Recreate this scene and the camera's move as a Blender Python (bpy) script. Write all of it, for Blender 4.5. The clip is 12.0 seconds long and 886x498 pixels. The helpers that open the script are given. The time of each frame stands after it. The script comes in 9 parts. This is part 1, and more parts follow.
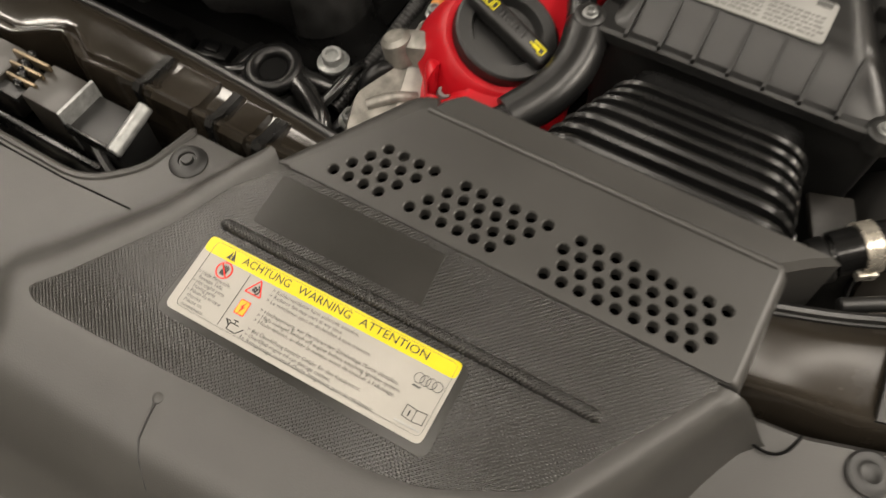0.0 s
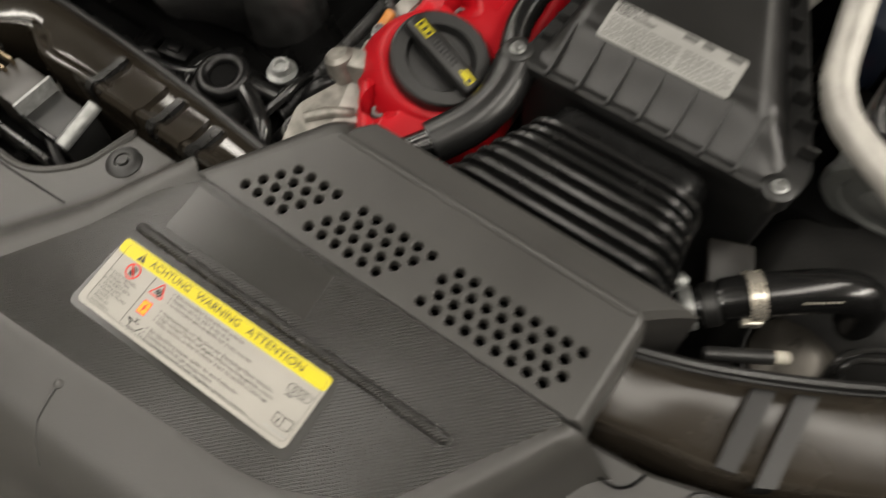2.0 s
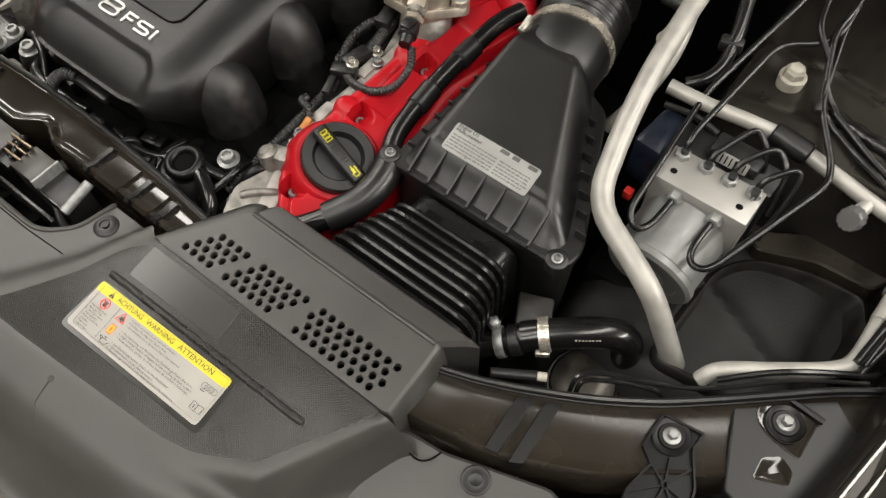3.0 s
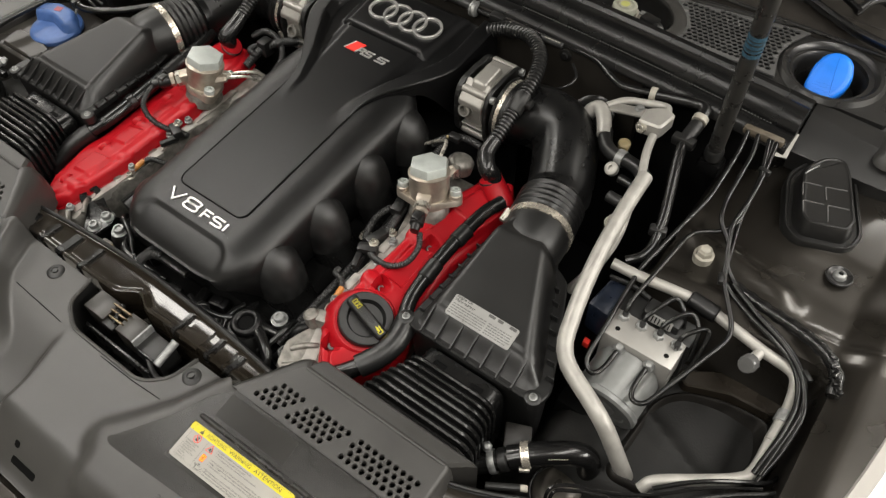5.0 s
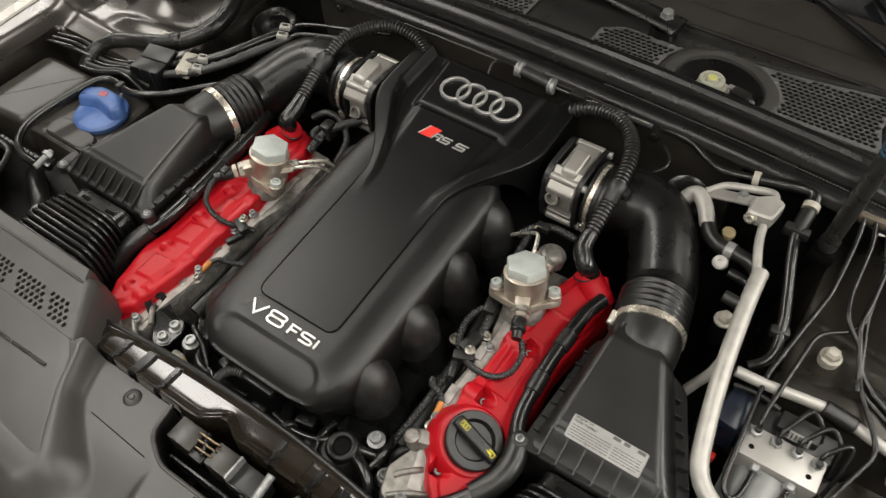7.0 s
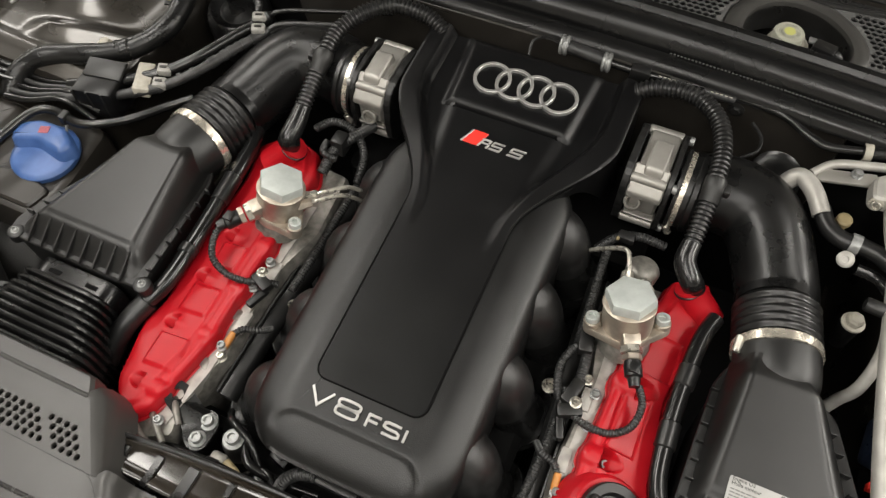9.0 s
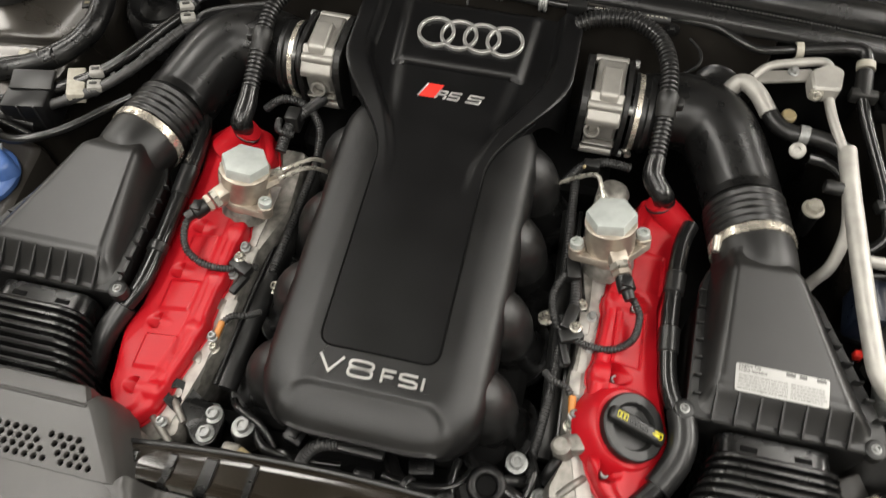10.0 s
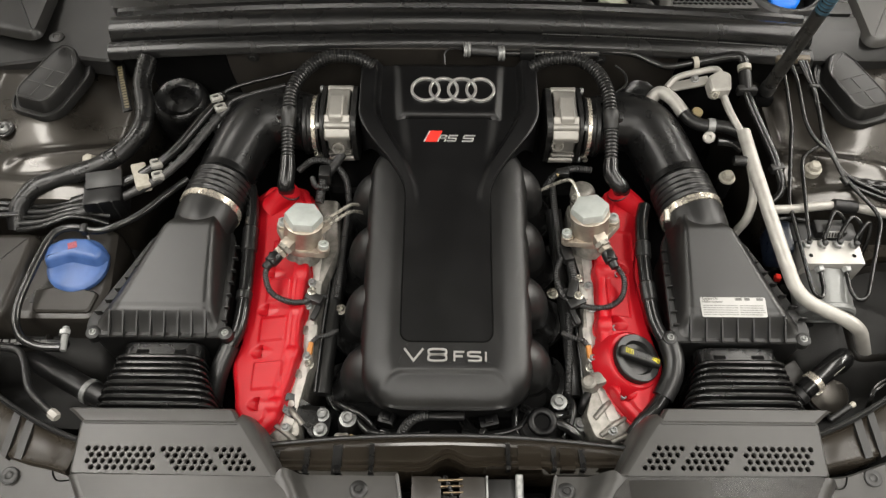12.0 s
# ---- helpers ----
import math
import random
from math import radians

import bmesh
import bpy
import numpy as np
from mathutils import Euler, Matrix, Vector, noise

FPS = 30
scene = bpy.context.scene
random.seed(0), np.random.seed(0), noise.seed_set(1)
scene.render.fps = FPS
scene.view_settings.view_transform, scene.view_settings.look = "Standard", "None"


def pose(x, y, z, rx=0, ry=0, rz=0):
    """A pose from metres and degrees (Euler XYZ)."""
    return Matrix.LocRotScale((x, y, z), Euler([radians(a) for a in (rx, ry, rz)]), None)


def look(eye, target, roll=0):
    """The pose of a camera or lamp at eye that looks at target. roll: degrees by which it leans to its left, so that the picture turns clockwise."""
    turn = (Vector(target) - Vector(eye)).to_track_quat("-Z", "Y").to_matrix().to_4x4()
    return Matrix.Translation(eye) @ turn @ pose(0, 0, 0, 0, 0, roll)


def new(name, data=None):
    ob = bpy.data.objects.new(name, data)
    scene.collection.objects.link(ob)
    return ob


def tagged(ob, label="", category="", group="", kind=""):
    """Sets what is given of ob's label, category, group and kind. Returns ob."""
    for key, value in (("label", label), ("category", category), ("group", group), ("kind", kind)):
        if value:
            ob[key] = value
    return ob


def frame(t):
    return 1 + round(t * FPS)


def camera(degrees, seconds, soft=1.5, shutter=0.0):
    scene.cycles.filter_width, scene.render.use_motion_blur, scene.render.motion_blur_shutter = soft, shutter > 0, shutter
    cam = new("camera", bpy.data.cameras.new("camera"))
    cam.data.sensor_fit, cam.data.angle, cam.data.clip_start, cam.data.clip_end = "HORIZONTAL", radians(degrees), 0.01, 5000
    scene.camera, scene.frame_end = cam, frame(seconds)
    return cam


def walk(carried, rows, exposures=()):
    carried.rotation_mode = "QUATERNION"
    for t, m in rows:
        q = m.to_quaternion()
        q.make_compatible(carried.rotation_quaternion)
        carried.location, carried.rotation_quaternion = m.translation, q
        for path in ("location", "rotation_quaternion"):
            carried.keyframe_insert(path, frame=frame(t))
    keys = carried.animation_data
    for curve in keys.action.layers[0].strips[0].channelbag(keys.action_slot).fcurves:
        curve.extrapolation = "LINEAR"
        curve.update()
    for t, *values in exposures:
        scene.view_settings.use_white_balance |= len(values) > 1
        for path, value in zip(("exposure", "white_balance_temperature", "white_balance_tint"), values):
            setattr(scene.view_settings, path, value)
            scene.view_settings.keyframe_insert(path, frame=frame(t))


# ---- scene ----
cam = camera(59.7, 12.0, 1.3, 0.3)
PATH = [
    (0, (0.456, -0.753, 1.15), (-0.083, 0.071, -0.591), -2.8),
    (0.5, (0.414, -0.743, 1.061), (-0.144, -0.009, -0.713), -4.8),
    (1, (0.398, -0.744, 1.039), (-0.168, -0.057, -0.752), -5.9),
    (1.5, (0.399, -0.732, 1.04), (-0.183, -0.051, -0.748), -5.6),
    (1.7, (0.436, -0.725, 1.085), (-0.171, -0.037, -0.692), -6.1),
    (2, (0.519, -0.7, 1.188), (-0.058, 0.036, -0.58), -2.3),
    (2.2, (0.570, -0.682, 1.249), (-0.029, 0.067, -0.506), -2.3),
    (2.5, (0.626, -0.69, 1.328), (0.006, 0.081, -0.41), -1.7),
    (2.7, (0.647, -0.695, 1.350), (0.017, 0.080, -0.383), -1.5),
    (4.5, (0.716, -0.749, 1.584), (-0.024, 0.182, -0.024), -1.6),
    (5, (0.712, -0.78, 1.626), (-0.039, 0.201, 0.053), -1.0),
    (5.5, (0.689, -0.792, 1.643), (-0.071, 0.221, 0.095), -0.8),
    (6, (0.645, -0.78, 1.659), (-0.117, 0.245, 0.12), -0.7),
    (6.5, (0.594, -0.762, 1.662), (-0.16, 0.262, 0.119), -1.1),
    (7, (0.499, -0.748, 1.658), (-0.23, 0.265, 0.097), -1.8),
    (9, (0.205, -0.635, 1.602), (-0.248, 0.321, -0.096), -1.2),
    (9.5, (0.188, -0.624, 1.575), (-0.169, 0.363, -0.127), -1.0),
    (10, (0.148, -0.714, 1.573), (-0.103, 0.318, -0.121), -0.7),
    (10.5, (0.067, -0.829, 1.645), (-0.066, 0.226, -0.049), 0.3),
    (11, (-0.012, -0.88, 1.741), (-0.078, 0.2, 0.059), 0.3),
    (11.5, (-0.011, -0.882, 1.804), (-0.043, 0.202, 0.124), 0.0),
    (12, (-0.007, -0.879, 1.816), (-0.015, 0.196, 0.129), 0.2),
]
walk(cam, [(t, look(eye, target, roll)) for t, eye, target, roll in PATH], [(0.0, -0.56, 7000, 12), (1.0, -0.70, 7000, 12), (1.5, -0.68, 7000, 11), (2.0, -0.74, 6700, 10), (2.5, -0.56, 6500, 10), (5.0, -0.68, 6450, 10), (9.5, -0.44, 6450, 10), (11.0, -0.28, 6450, 10), (12.0, -0.40, 6450, 10)])

# ---------------------------------------------------------------- light
world = bpy.data.worlds.new("room_air")
scene.world = world
world.use_nodes = True
world.node_tree.nodes["Background"].inputs["Color"].default_value = (0.9, 0.95, 1.0, 1)
world.node_tree.nodes["Background"].inputs["Strength"].default_value = 0.002


def area_lamp(name, place, target, sx, sy, power, colour=(1.0, 0.955, 0.88)):
    data = bpy.data.lights.new(name, "AREA")
    data.shape, data.size, data.size_y, data.energy, data.color = "RECTANGLE", sx, sy, power, colour
    ob = new(name, data)
    ob.matrix_world = look(place, target)
    return ob


# Unseen lamps; the rear and far pairs are added to lift cowl and knuckles.
for lx, ly, sx, sy, p in ((-1.42, -0.45, 0.5, 1.8, 70), (1.42, -0.25, 0.5, 2.2, 62), (-0.75, -2.2, 0.35, 1.3, 34), (0.75, -2.2, 0.35, 1.3, 34), (0.0, -1.35, 0.35, 1.3, 21),
                          (-1.7, 1.7, 0.35, 1.3, 16), (1.7, 1.7, 0.35, 1.3, 34), (-0.8, 3.0, 0.35, 1.3, 44), (0.8, 3.0, 0.35, 1.3, 44),
                          (-4.0, 1.2, 0.6, 3.4, 170), (4.0, 1.2, 0.6, 3.4, 420)):
    area_lamp("unseen_ceiling_lamp", (lx, ly, 2.86), (lx, ly, 0), sx, sy, p)


# ---------------------------------------------------------------- shaping tools
def V(*a):
    return Vector(a)


def thing(name, at, label, category, group="", kind=""):
    ob = new(name)
    ob.empty_display_size = 0.02
    ob.location = at
    return tagged(ob, label, category, group, kind)


def part(name, bm, material, parent=None, label="", smooth=38, recalc=True):
    """Links a bmesh, made in world metres, as one mesh under a thing or a part."""
    if recalc:
        bmesh.ops.recalc_face_normals(bm, faces=bm.faces[:])
    root = parent
    while root is not None and root.parent is not None:
        root = root.parent
    if root is not None:
        bmesh.ops.translate(bm, verts=bm.verts[:], vec=-root.location)
    me = bpy.data.meshes.new(name)
    bm.to_mesh(me)
    bm.free()
    me.materials.append(material)
    if smooth:
        me.shade_smooth()
        me.set_sharp_from_angle(angle=radians(smooth))
    ob = new(name, me)
    if parent is not None:
        ob.parent = parent
    if label:
        ob["label"] = label
    return ob


def solo(name, bm, material, label, category, kind="", group="", smooth=38):
    return tagged(part(name, bm, material, None, "", smooth), label, category, group, kind)


def B():
    return bmesh.new()


def rings(bm, loops, close=True, cap0=True, cap1=True):
    made = [[bm.verts.new(p) for p in loop] for loop in loops]
    n = len(made[0])
    for a, b in zip(made, made[1:]):
        for i in range(n if close else n - 1):
            j = (i + 1) % n
            bm.faces.new((a[i], a[j], b[j], b[i]))
    if close and cap0:
        bm.faces.new(made[0][::-1])
    if close and cap1:
        bm.faces.new(made[-1])
    return bm


def box(bm, c, size, bevel=0.0, turn=None, seg=2):
    m = Matrix.Translation(c) @ (turn.to_4x4() if turn is not None else Matrix.Identity(4)) @ Matrix.Diagonal((*size, 1))
    made = bmesh.ops.create_cube(bm, size=1.0, matrix=m)["verts"]
    if bevel:
        edges = {e for v in made for e in v.link_edges}
        bmesh.ops.bevel(bm, geom=list(edges), offset=bevel, segments=seg, affect="EDGES", profile=0.5)
    return bm


def turned(rx=0, ry=0, rz=0):
    return Euler([radians(a) for a in (rx, ry, rz)]).to_matrix()


def frame_of(axis):
    axis = Vector(axis).normalized()
    side = axis.orthogonal().normalized()
    if abs(axis.z) < 0.9:
        side = axis.cross(Vector((0, 0, 1))).normalized()
    return axis, side, axis.cross(side)


def lathe(bm, p0, axis, profile, seg=24, squash=None):
    """A turned body: profile of (along, radius) from p0 along axis."""
    d, u, w = frame_of(axis)
    loops = []
    for along, r in profile:
        c = Vector(p0) + d * along
        loops.append([c + (u * math.cos(2 * math.pi * k / seg) + w * math.sin(2 * math.pi * k / seg)) * max(r, 1e-5) for k in range(seg)])
    return rings(bm, loops)


def cyl(bm, p0, p1, r, seg=20, chamfer=0.0, r1=None):
    p0, p1 = Vector(p0), Vector(p1)
    n, r1 = (p1 - p0).length, r if r1 is None else r1
    c = chamfer
    prof = [(0, r - c), (c, r), (n - c, r1), (n, r1 - c)] if c else [(0, r), (n, r1)]
    return lathe(bm, p0, p1 - p0, prof, seg)


def glide(pts, sub=6, closed=False):
    """Catmull-Rom through the points."""
    pts = [Vector(p) for p in pts]
    n, out = len(pts), []
    for i in range(n if closed else n - 1):
        if closed:
            a, b, c, d = (pts[(i + k) % n] for k in (-1, 0, 1, 2))
        else:
            a, b, c, d = pts[max(i - 1, 0)], pts[i], pts[i + 1], pts[min(i + 2, n - 1)]
        for s in range(sub):
            t = s / sub
            out.append(0.5 * ((2 * b) + (c - a) * t + (2 * a - 5 * b + 4 * c - d) * t * t + (3 * b - a - 3 * c + d) * t ** 3))
    if not closed:
        out.append(pts[-1])
    return out


def steps(path, pitch):
    """The path again, in equal steps of about pitch."""
    far = [0.0]
    for a, b in zip(path, path[1:]):
        far.append(far[-1] + (b - a).length)
    n = max(2, int(far[-1] / pitch) + 1)
    out, k = [], 0
    for i in range(n):
        s = far[-1] * i / (n - 1)
        while k < len(far) - 2 and far[k + 1] < s:
            k += 1
        out.append(path[k].lerp(path[k + 1], (s - far[k]) / max(far[k + 1] - far[k], 1e-9)))
    return out


def sweep(bm, path, radius, seg=12, closed=False, flat=1.0, up=None):
    """A tube along a path; radius may be a number or a function of (share, index)."""
    n = len(path)
    loops, u = [], None
    for i, p in enumerate(path):
        d = (path[(i + 1) % n] - path[i - 1]) if closed else (path[min(i + 1, n - 1)] - path[max(i - 1, 0)])
        d = d.normalized()
        if u is None:
            u = (Vector(up) if up else d.orthogonal())
        u = (u - d * u.dot(d)).normalized()
        w = d.cross(u)
        r = radius(i / (n - 1), i) if callable(radius) else radius
        loops.append([p + (u * math.cos(2 * math.pi * k / seg) * flat + w * math.sin(2 * math.pi * k / seg)) * r for k in range(seg)])
    if closed:
        loops.append(loops[0])
        return rings(bm, loops, True, False, False)
    return rings(bm, loops)


def tube(bm, pts, r, seg=12, sub=6):
    return sweep(bm, glide(pts, sub), r, seg)


def bent(bm, pts, r, bend=0.012, seg=10):
    """A tube of straight runs joined by tight bends."""
    pts = [V(*p) for p in pts]
    path = [pts[0]]
    for a, b, c in zip(pts, pts[1:], pts[2:]):
        d0, d1 = min(bend, (a - b).length * 0.48), min(bend, (c - b).length * 0.48)
        p, q = b + (a - b).normalized() * d0, b + (c - b).normalized() * d1
        path += [p.lerp(b, k / 5).lerp(b.lerp(q, k / 5), k / 5) for k in range(6)]
    return sweep(bm, path + [pts[-1]], r, seg)


def ribbed(bm, pts, r, pitch=0.005, depth=0.0015, seg=16):
    """A corrugated hose."""
    path = steps(glide(pts, 8), pitch / 4)
    return sweep(bm, path, lambda s, i: r - (depth if i % 4 in (0, 1) else 0.0), seg)


def torus(bm, c, axis, big, small, seg=32, sides=8):
    d, u, w = frame_of(axis)
    path = [Vector(c) + (u * math.cos(2 * math.pi * k / seg) + w * math.sin(2 * math.pi * k / seg)) * big for k in range(seg)]
    return sweep(bm, path, small, sides, True)


def band(bm, c, axis, r, width, thick=0.0012, seg=40):
    """A flat metal band round a hose."""
    d, u, w = frame_of(axis)
    prof = [(-width / 2, r), (-width / 2, r + thick), (width / 2, r + thick), (width / 2, r)]
    return lathe(bm, c, axis, prof, seg)


def rounded(pts, r, n=5):
    """A closed outline in plan with its corners rounded; r is one radius or one for each corner."""
    out, k = [], len(pts)
    for i in range(k):
        p, a, b = Vector(pts[i]), Vector(pts[i - 1]), Vector(pts[(i + 1) % k])
        rr = r[i] if isinstance(r, (list, tuple)) else r
        da, db = (a - p), (b - p)
        cut = min(rr, da.length * 0.49, db.length * 0.49)
        if cut < 1e-6:
            out.append(p)
            continue
        s, e = p + da.normalized() * cut, p + db.normalized() * cut
        for j in range(n + 1):
            t = j / n
            out.append(s.lerp(p, t).lerp(p.lerp(e, t), t))
    return out


def grown(pts, d):
    """The outline moved outwards by d (inwards: minus), for one that runs anticlockwise."""
    out, n = [], len(pts)
    area = sum(pts[i - 1].x * pts[i].y - pts[i].x * pts[i - 1].y for i in range(n))
    s = 1 if area > 0 else -1
    for i in range(n):
        a = pts[i] - pts[i - 1]
        b = pts[(i + 1) % n] - pts[i]
        na, nb = V(a.y, -a.x), V(b.y, -b.x)
        m = (na.normalized() if na.length > 1e-9 else nb.normalized()) + (nb.normalized() if nb.length > 1e-9 else na.normalized())
        m = m.normalized() if m.length > 1e-6 else nb.normalized()
        c = max(0.5, m.dot(nb.normalized())) if nb.length > 1e-9 else 1.0
        out.append(pts[i] + m * (s * d / c))
    return out


def dome(bm, outline, profile, top=True, bottom=True):
    """Stacked outlines: profile of (growth, height), a height being a number or a function of x, y."""
    loops = []
    for d, z in profile:
        loops.append([V(p.x, p.y, z(p.x, p.y) if callable(z) else z) for p in grown(outline, d)])
    return rings(bm, loops, True, bottom, top)


def slab(bm, pts, z0, z1, r=0.004, edge=0.0015, n=4):
    """A plate with a rounded outline in plan and eased edges."""
    o = rounded(pts, r, n)
    f0 = z0 if callable(z0) else (lambda x, y: z0)
    f1 = z1 if callable(z1) else (lambda x, y: z1)
    return dome(bm, o, [(-edge, f0), (0, lambda x, y: f0(x, y) + edge), (0, lambda x, y: f1(x, y) - edge), (-edge, f1)])


def ribbon(bm, pts, half, low, high, closed=False):
    """A flat stroke along plan points; low and high are heights as functions of x, y."""
    pts = [V(*p) for p in pts]
    n, loops = len(pts), []
    for i, p in enumerate(pts):
        a = pts[i - 1] if (closed or i) else None
        b = pts[(i + 1) % n] if (closed or i < n - 1) else None
        da = (p - a).normalized() if a is not None else (b - p).normalized()
        db = (b - p).normalized() if b is not None else da
        m = V(-da.y, da.x) + V(-db.y, db.x)
        m = m.normalized()
        w = m * (half / max(0.45, m.dot(V(-da.y, da.x))))
        l, r = p + w, p - w
        loops.append([V(l.x, l.y, low(l.x, l.y)), V(l.x, l.y, high(l.x, l.y)), V(r.x, r.y, high(r.x, r.y)), V(r.x, r.y, low(r.x, r.y))])
    if closed:
        loops.append([v.copy() for v in loops[0]])
    return rings(bm, loops, True, not closed, not closed)


def mirror(pts, s):
    return [(s * p[0], *p[1:]) for p in pts]


def bolt(bm, c, axis, r=0.006, h=0.006, flange=0.0095, socket=False):
    """A flanged hex bolt head."""
    d = Vector(axis).normalized()
    c = Vector(c)
    lathe(bm, c, d, [(0, flange), (0.0012, flange), (0.002, flange * 0.8)], 20)
    if socket:
        lathe(bm, c + d * 0.0015, d, [(0, r), (h - 0.001, r), (h, r - 0.0008), (h, r * 0.6), (h - 0.003, r * 0.55)], 18)
    else:
        lathe(bm, c + d * 0.0015, d, [(0, r), (h - 0.001, r), (h, r * 0.86)], 6)
    return bm


def smooth01(t):
    t = max(0.0, min(1.0, t))
    return t * t * (3 - 2 * t)


def sheet(bm, x0, x1, nx, y0, y1, ny, height):
    """A pressed sheet over a plan rectangle."""
    g = [[bm.verts.new((x0 + (x1 - x0) * i / nx, y0 + (y1 - y0) * j / ny, height(x0 + (x1 - x0) * i / nx, y0 + (y1 - y0) * j / ny))) for i in range(nx + 1)] for j in range(ny + 1)]
    for j in range(ny):
        for i in range(nx):
            bm.faces.new((g[j][i], g[j][i + 1], g[j + 1][i + 1], g[j + 1][i]))
    return bm


def plate_with_holes(bm, outline, holes, height, depth, ease=0.0):
    """A flat plate in plan with holes through it."""
    edges, loops = [], []
    inner = []
    for n, loop in enumerate([outline] + holes):
        vs = [bm.verts.new((p[0], p[1], height(p[0], p[1]))) for p in loop]
        edges += [bm.edges.new((vs[i - 1], vs[i])) for i in range(len(vs))]
        if n and ease:
            c = sum((v.co for v in vs), V(0, 0, 0)) / len(vs)
            inner.append((vs, [bm.verts.new(v.co + (c - v.co).normalized() * ease - V(0, 0, ease)) for v in vs]))
            vs = inner[-1][1]
        loops.append(vs)
    bmesh.ops.triangle_fill(bm, use_beauty=True, use_dissolve=False, edges=edges, normal=(0, 0, 1))
    for top, rim in inner:
        for i in range(len(top)):
            bm.faces.new((top[i - 1], top[i], rim[i], rim[i - 1]))
    for vs in loops:
        low = [bm.verts.new(v.co - V(0, 0, depth)) for v in vs]
        for i in range(len(vs)):
            bm.faces.new((vs[i - 1], vs[i], low[i], low[i - 1]))
    return bm


# ---------------------------------------------------------------- materials
def material(name, colour, rough=0.5, metal=0.0, grain=0.0, grain_size=0.002, spots=0.0, spot_size=0.02, rough_var=0.1, coat=0.0, dust=0.0, spec=0.5, weave=0.0, weave_pitch=0.003):
    """A surface with fine relief, stains at a coarse scale and uneven gloss."""
    m = bpy.data.materials.new(name)
    m.use_nodes = True
    nt = m.node_tree
    bsdf = nt.nodes["Principled BSDF"]
    L = nt.links.new
    tc = nt.nodes.new("ShaderNodeTexCoord")
    big = nt.nodes.new("ShaderNodeTexNoise")
    big.inputs["Scale"].default_value = 1 / spot_size
    big.inputs["Detail"].default_value = 4
    L(tc.outputs["Object"], big.inputs["Vector"])
    ramp = nt.nodes.new("ShaderNodeValToRGB")
    ramp.color_ramp.elements[0].position, ramp.color_ramp.elements[1].position = 0.35, 0.75
    lo = [c * (1 - spots) for c in colour]
    hi = [min(1, c * (1 + spots) + dust) for c in colour]
    ramp.color_ramp.elements[0].color, ramp.color_ramp.elements[1].color = (*lo, 1), (*hi, 1)
    L(big.outputs["Fac"], ramp.inputs["Fac"])
    L(ramp.outputs["Color"], bsdf.inputs["Base Color"])
    rm = nt.nodes.new("ShaderNodeMapRange")
    rm.inputs["To Min"].default_value, rm.inputs["To Max"].default_value = max(0.03, rough - rough_var), min(1, rough + rough_var)
    rm.inputs["From Min"].default_value, rm.inputs["From Max"].default_value = 0.3, 0.7
    L(big.outputs["Fac"], rm.inputs["Value"])
    L(rm.outputs["Result"], bsdf.inputs["Roughness"])
    bsdf.inputs["Metallic"].default_value = metal
    bsdf.inputs["Specular IOR Level"].default_value = spec
    bsdf.inputs["Coat Weight"].default_value = coat
    bsdf.inputs["Coat Roughness"].default_value = 0.15
    normal = None
    if grain:
        fine = nt.nodes.new("ShaderNodeTexNoise")
        fine.inputs["Scale"].default_value = 1 / grain_size
        fine.inputs["Detail"].default_value = 3
        L(tc.outputs["Object"], fine.inputs["Vector"])
        bump = nt.nodes.new("ShaderNodeBump")
        bump.inputs["Strength"].default_value = min(1, grain)
        bump.inputs["Distance"].default_value = 0.0006
        L(fine.outputs["Fac"], bump.inputs["Height"])
        normal = bump
    if weave:
        dots = nt.nodes.new("ShaderNodeTexVoronoi")
        dots.inputs["Scale"].default_value = 1 / weave_pitch
        dots.inputs["Randomness"].default_value = 0.0
        turn = nt.nodes.new("ShaderNodeMapping")
        turn.inputs["Rotation"].default_value = (0, 0, radians(46))
        L(tc.outputs["Object"], turn.inputs["Vector"])
        dots.voronoi_dimensions = "2D"
        L(turn.outputs["Vector"], dots.inputs["Vector"])
        bump2 = nt.nodes.new("ShaderNodeBump")
        bump2.inputs["Strength"].default_value = weave
        bump2.inputs["Distance"].default_value = 0.0005
        knob = nt.nodes.new("ShaderNodeMapRange")
        knob.interpolation_type = "SMOOTHSTEP"
        knob.inputs["From Min"].default_value, knob.inputs["From Max"].default_value = 0.12, 0.5
        knob.inputs["To Min"].default_value, knob.inputs["To Max"].default_value = 1.0, 0.0
        L(dots.outputs["Distance"], knob.inputs["Value"])
        L(knob.outputs["Result"], bump2.inputs["Height"])
        if normal:
            L(normal.outputs["Normal"], bump2.inputs["Normal"])
        normal = bump2
    if normal:
        L(normal.outputs["Normal"], bsdf.inputs["Normal"])
    return m


M_GRAINED = material("grained_black_plastic", (0.0050, 0.0050, 0.0050), 0.35, spec=0.44, grain=0.55, grain_size=0.0013, spots=0.12, spot_size=0.05, dust=0.001, rough_var=0.04)
# Cover plastic in a lighter tone: the knuckles' sheen is partly in the colour.
M_KNUCKLE = material("lit_grained_plastic", (0.0095, 0.0095, 0.0093), 0.38, grain=0.6, grain_size=0.0013, spots=0.3, spot_size=0.012, dust=0.003, rough_var=0.06)
M_SATIN = material("satin_black_plastic", (0.0035, 0.0035, 0.0037), 0.34, grain=0.06, grain_size=0.0008, spots=0.1, spot_size=0.06, dust=0.0006, rough_var=0.03, spec=0.3)
M_DUCT = material("grey_plastic_duct", (0.034, 0.0329, 0.0308), 0.40, grain=0.14, grain_size=0.0009, spots=0.1, spot_size=0.09, dust=0.006, rough_var=0.04)
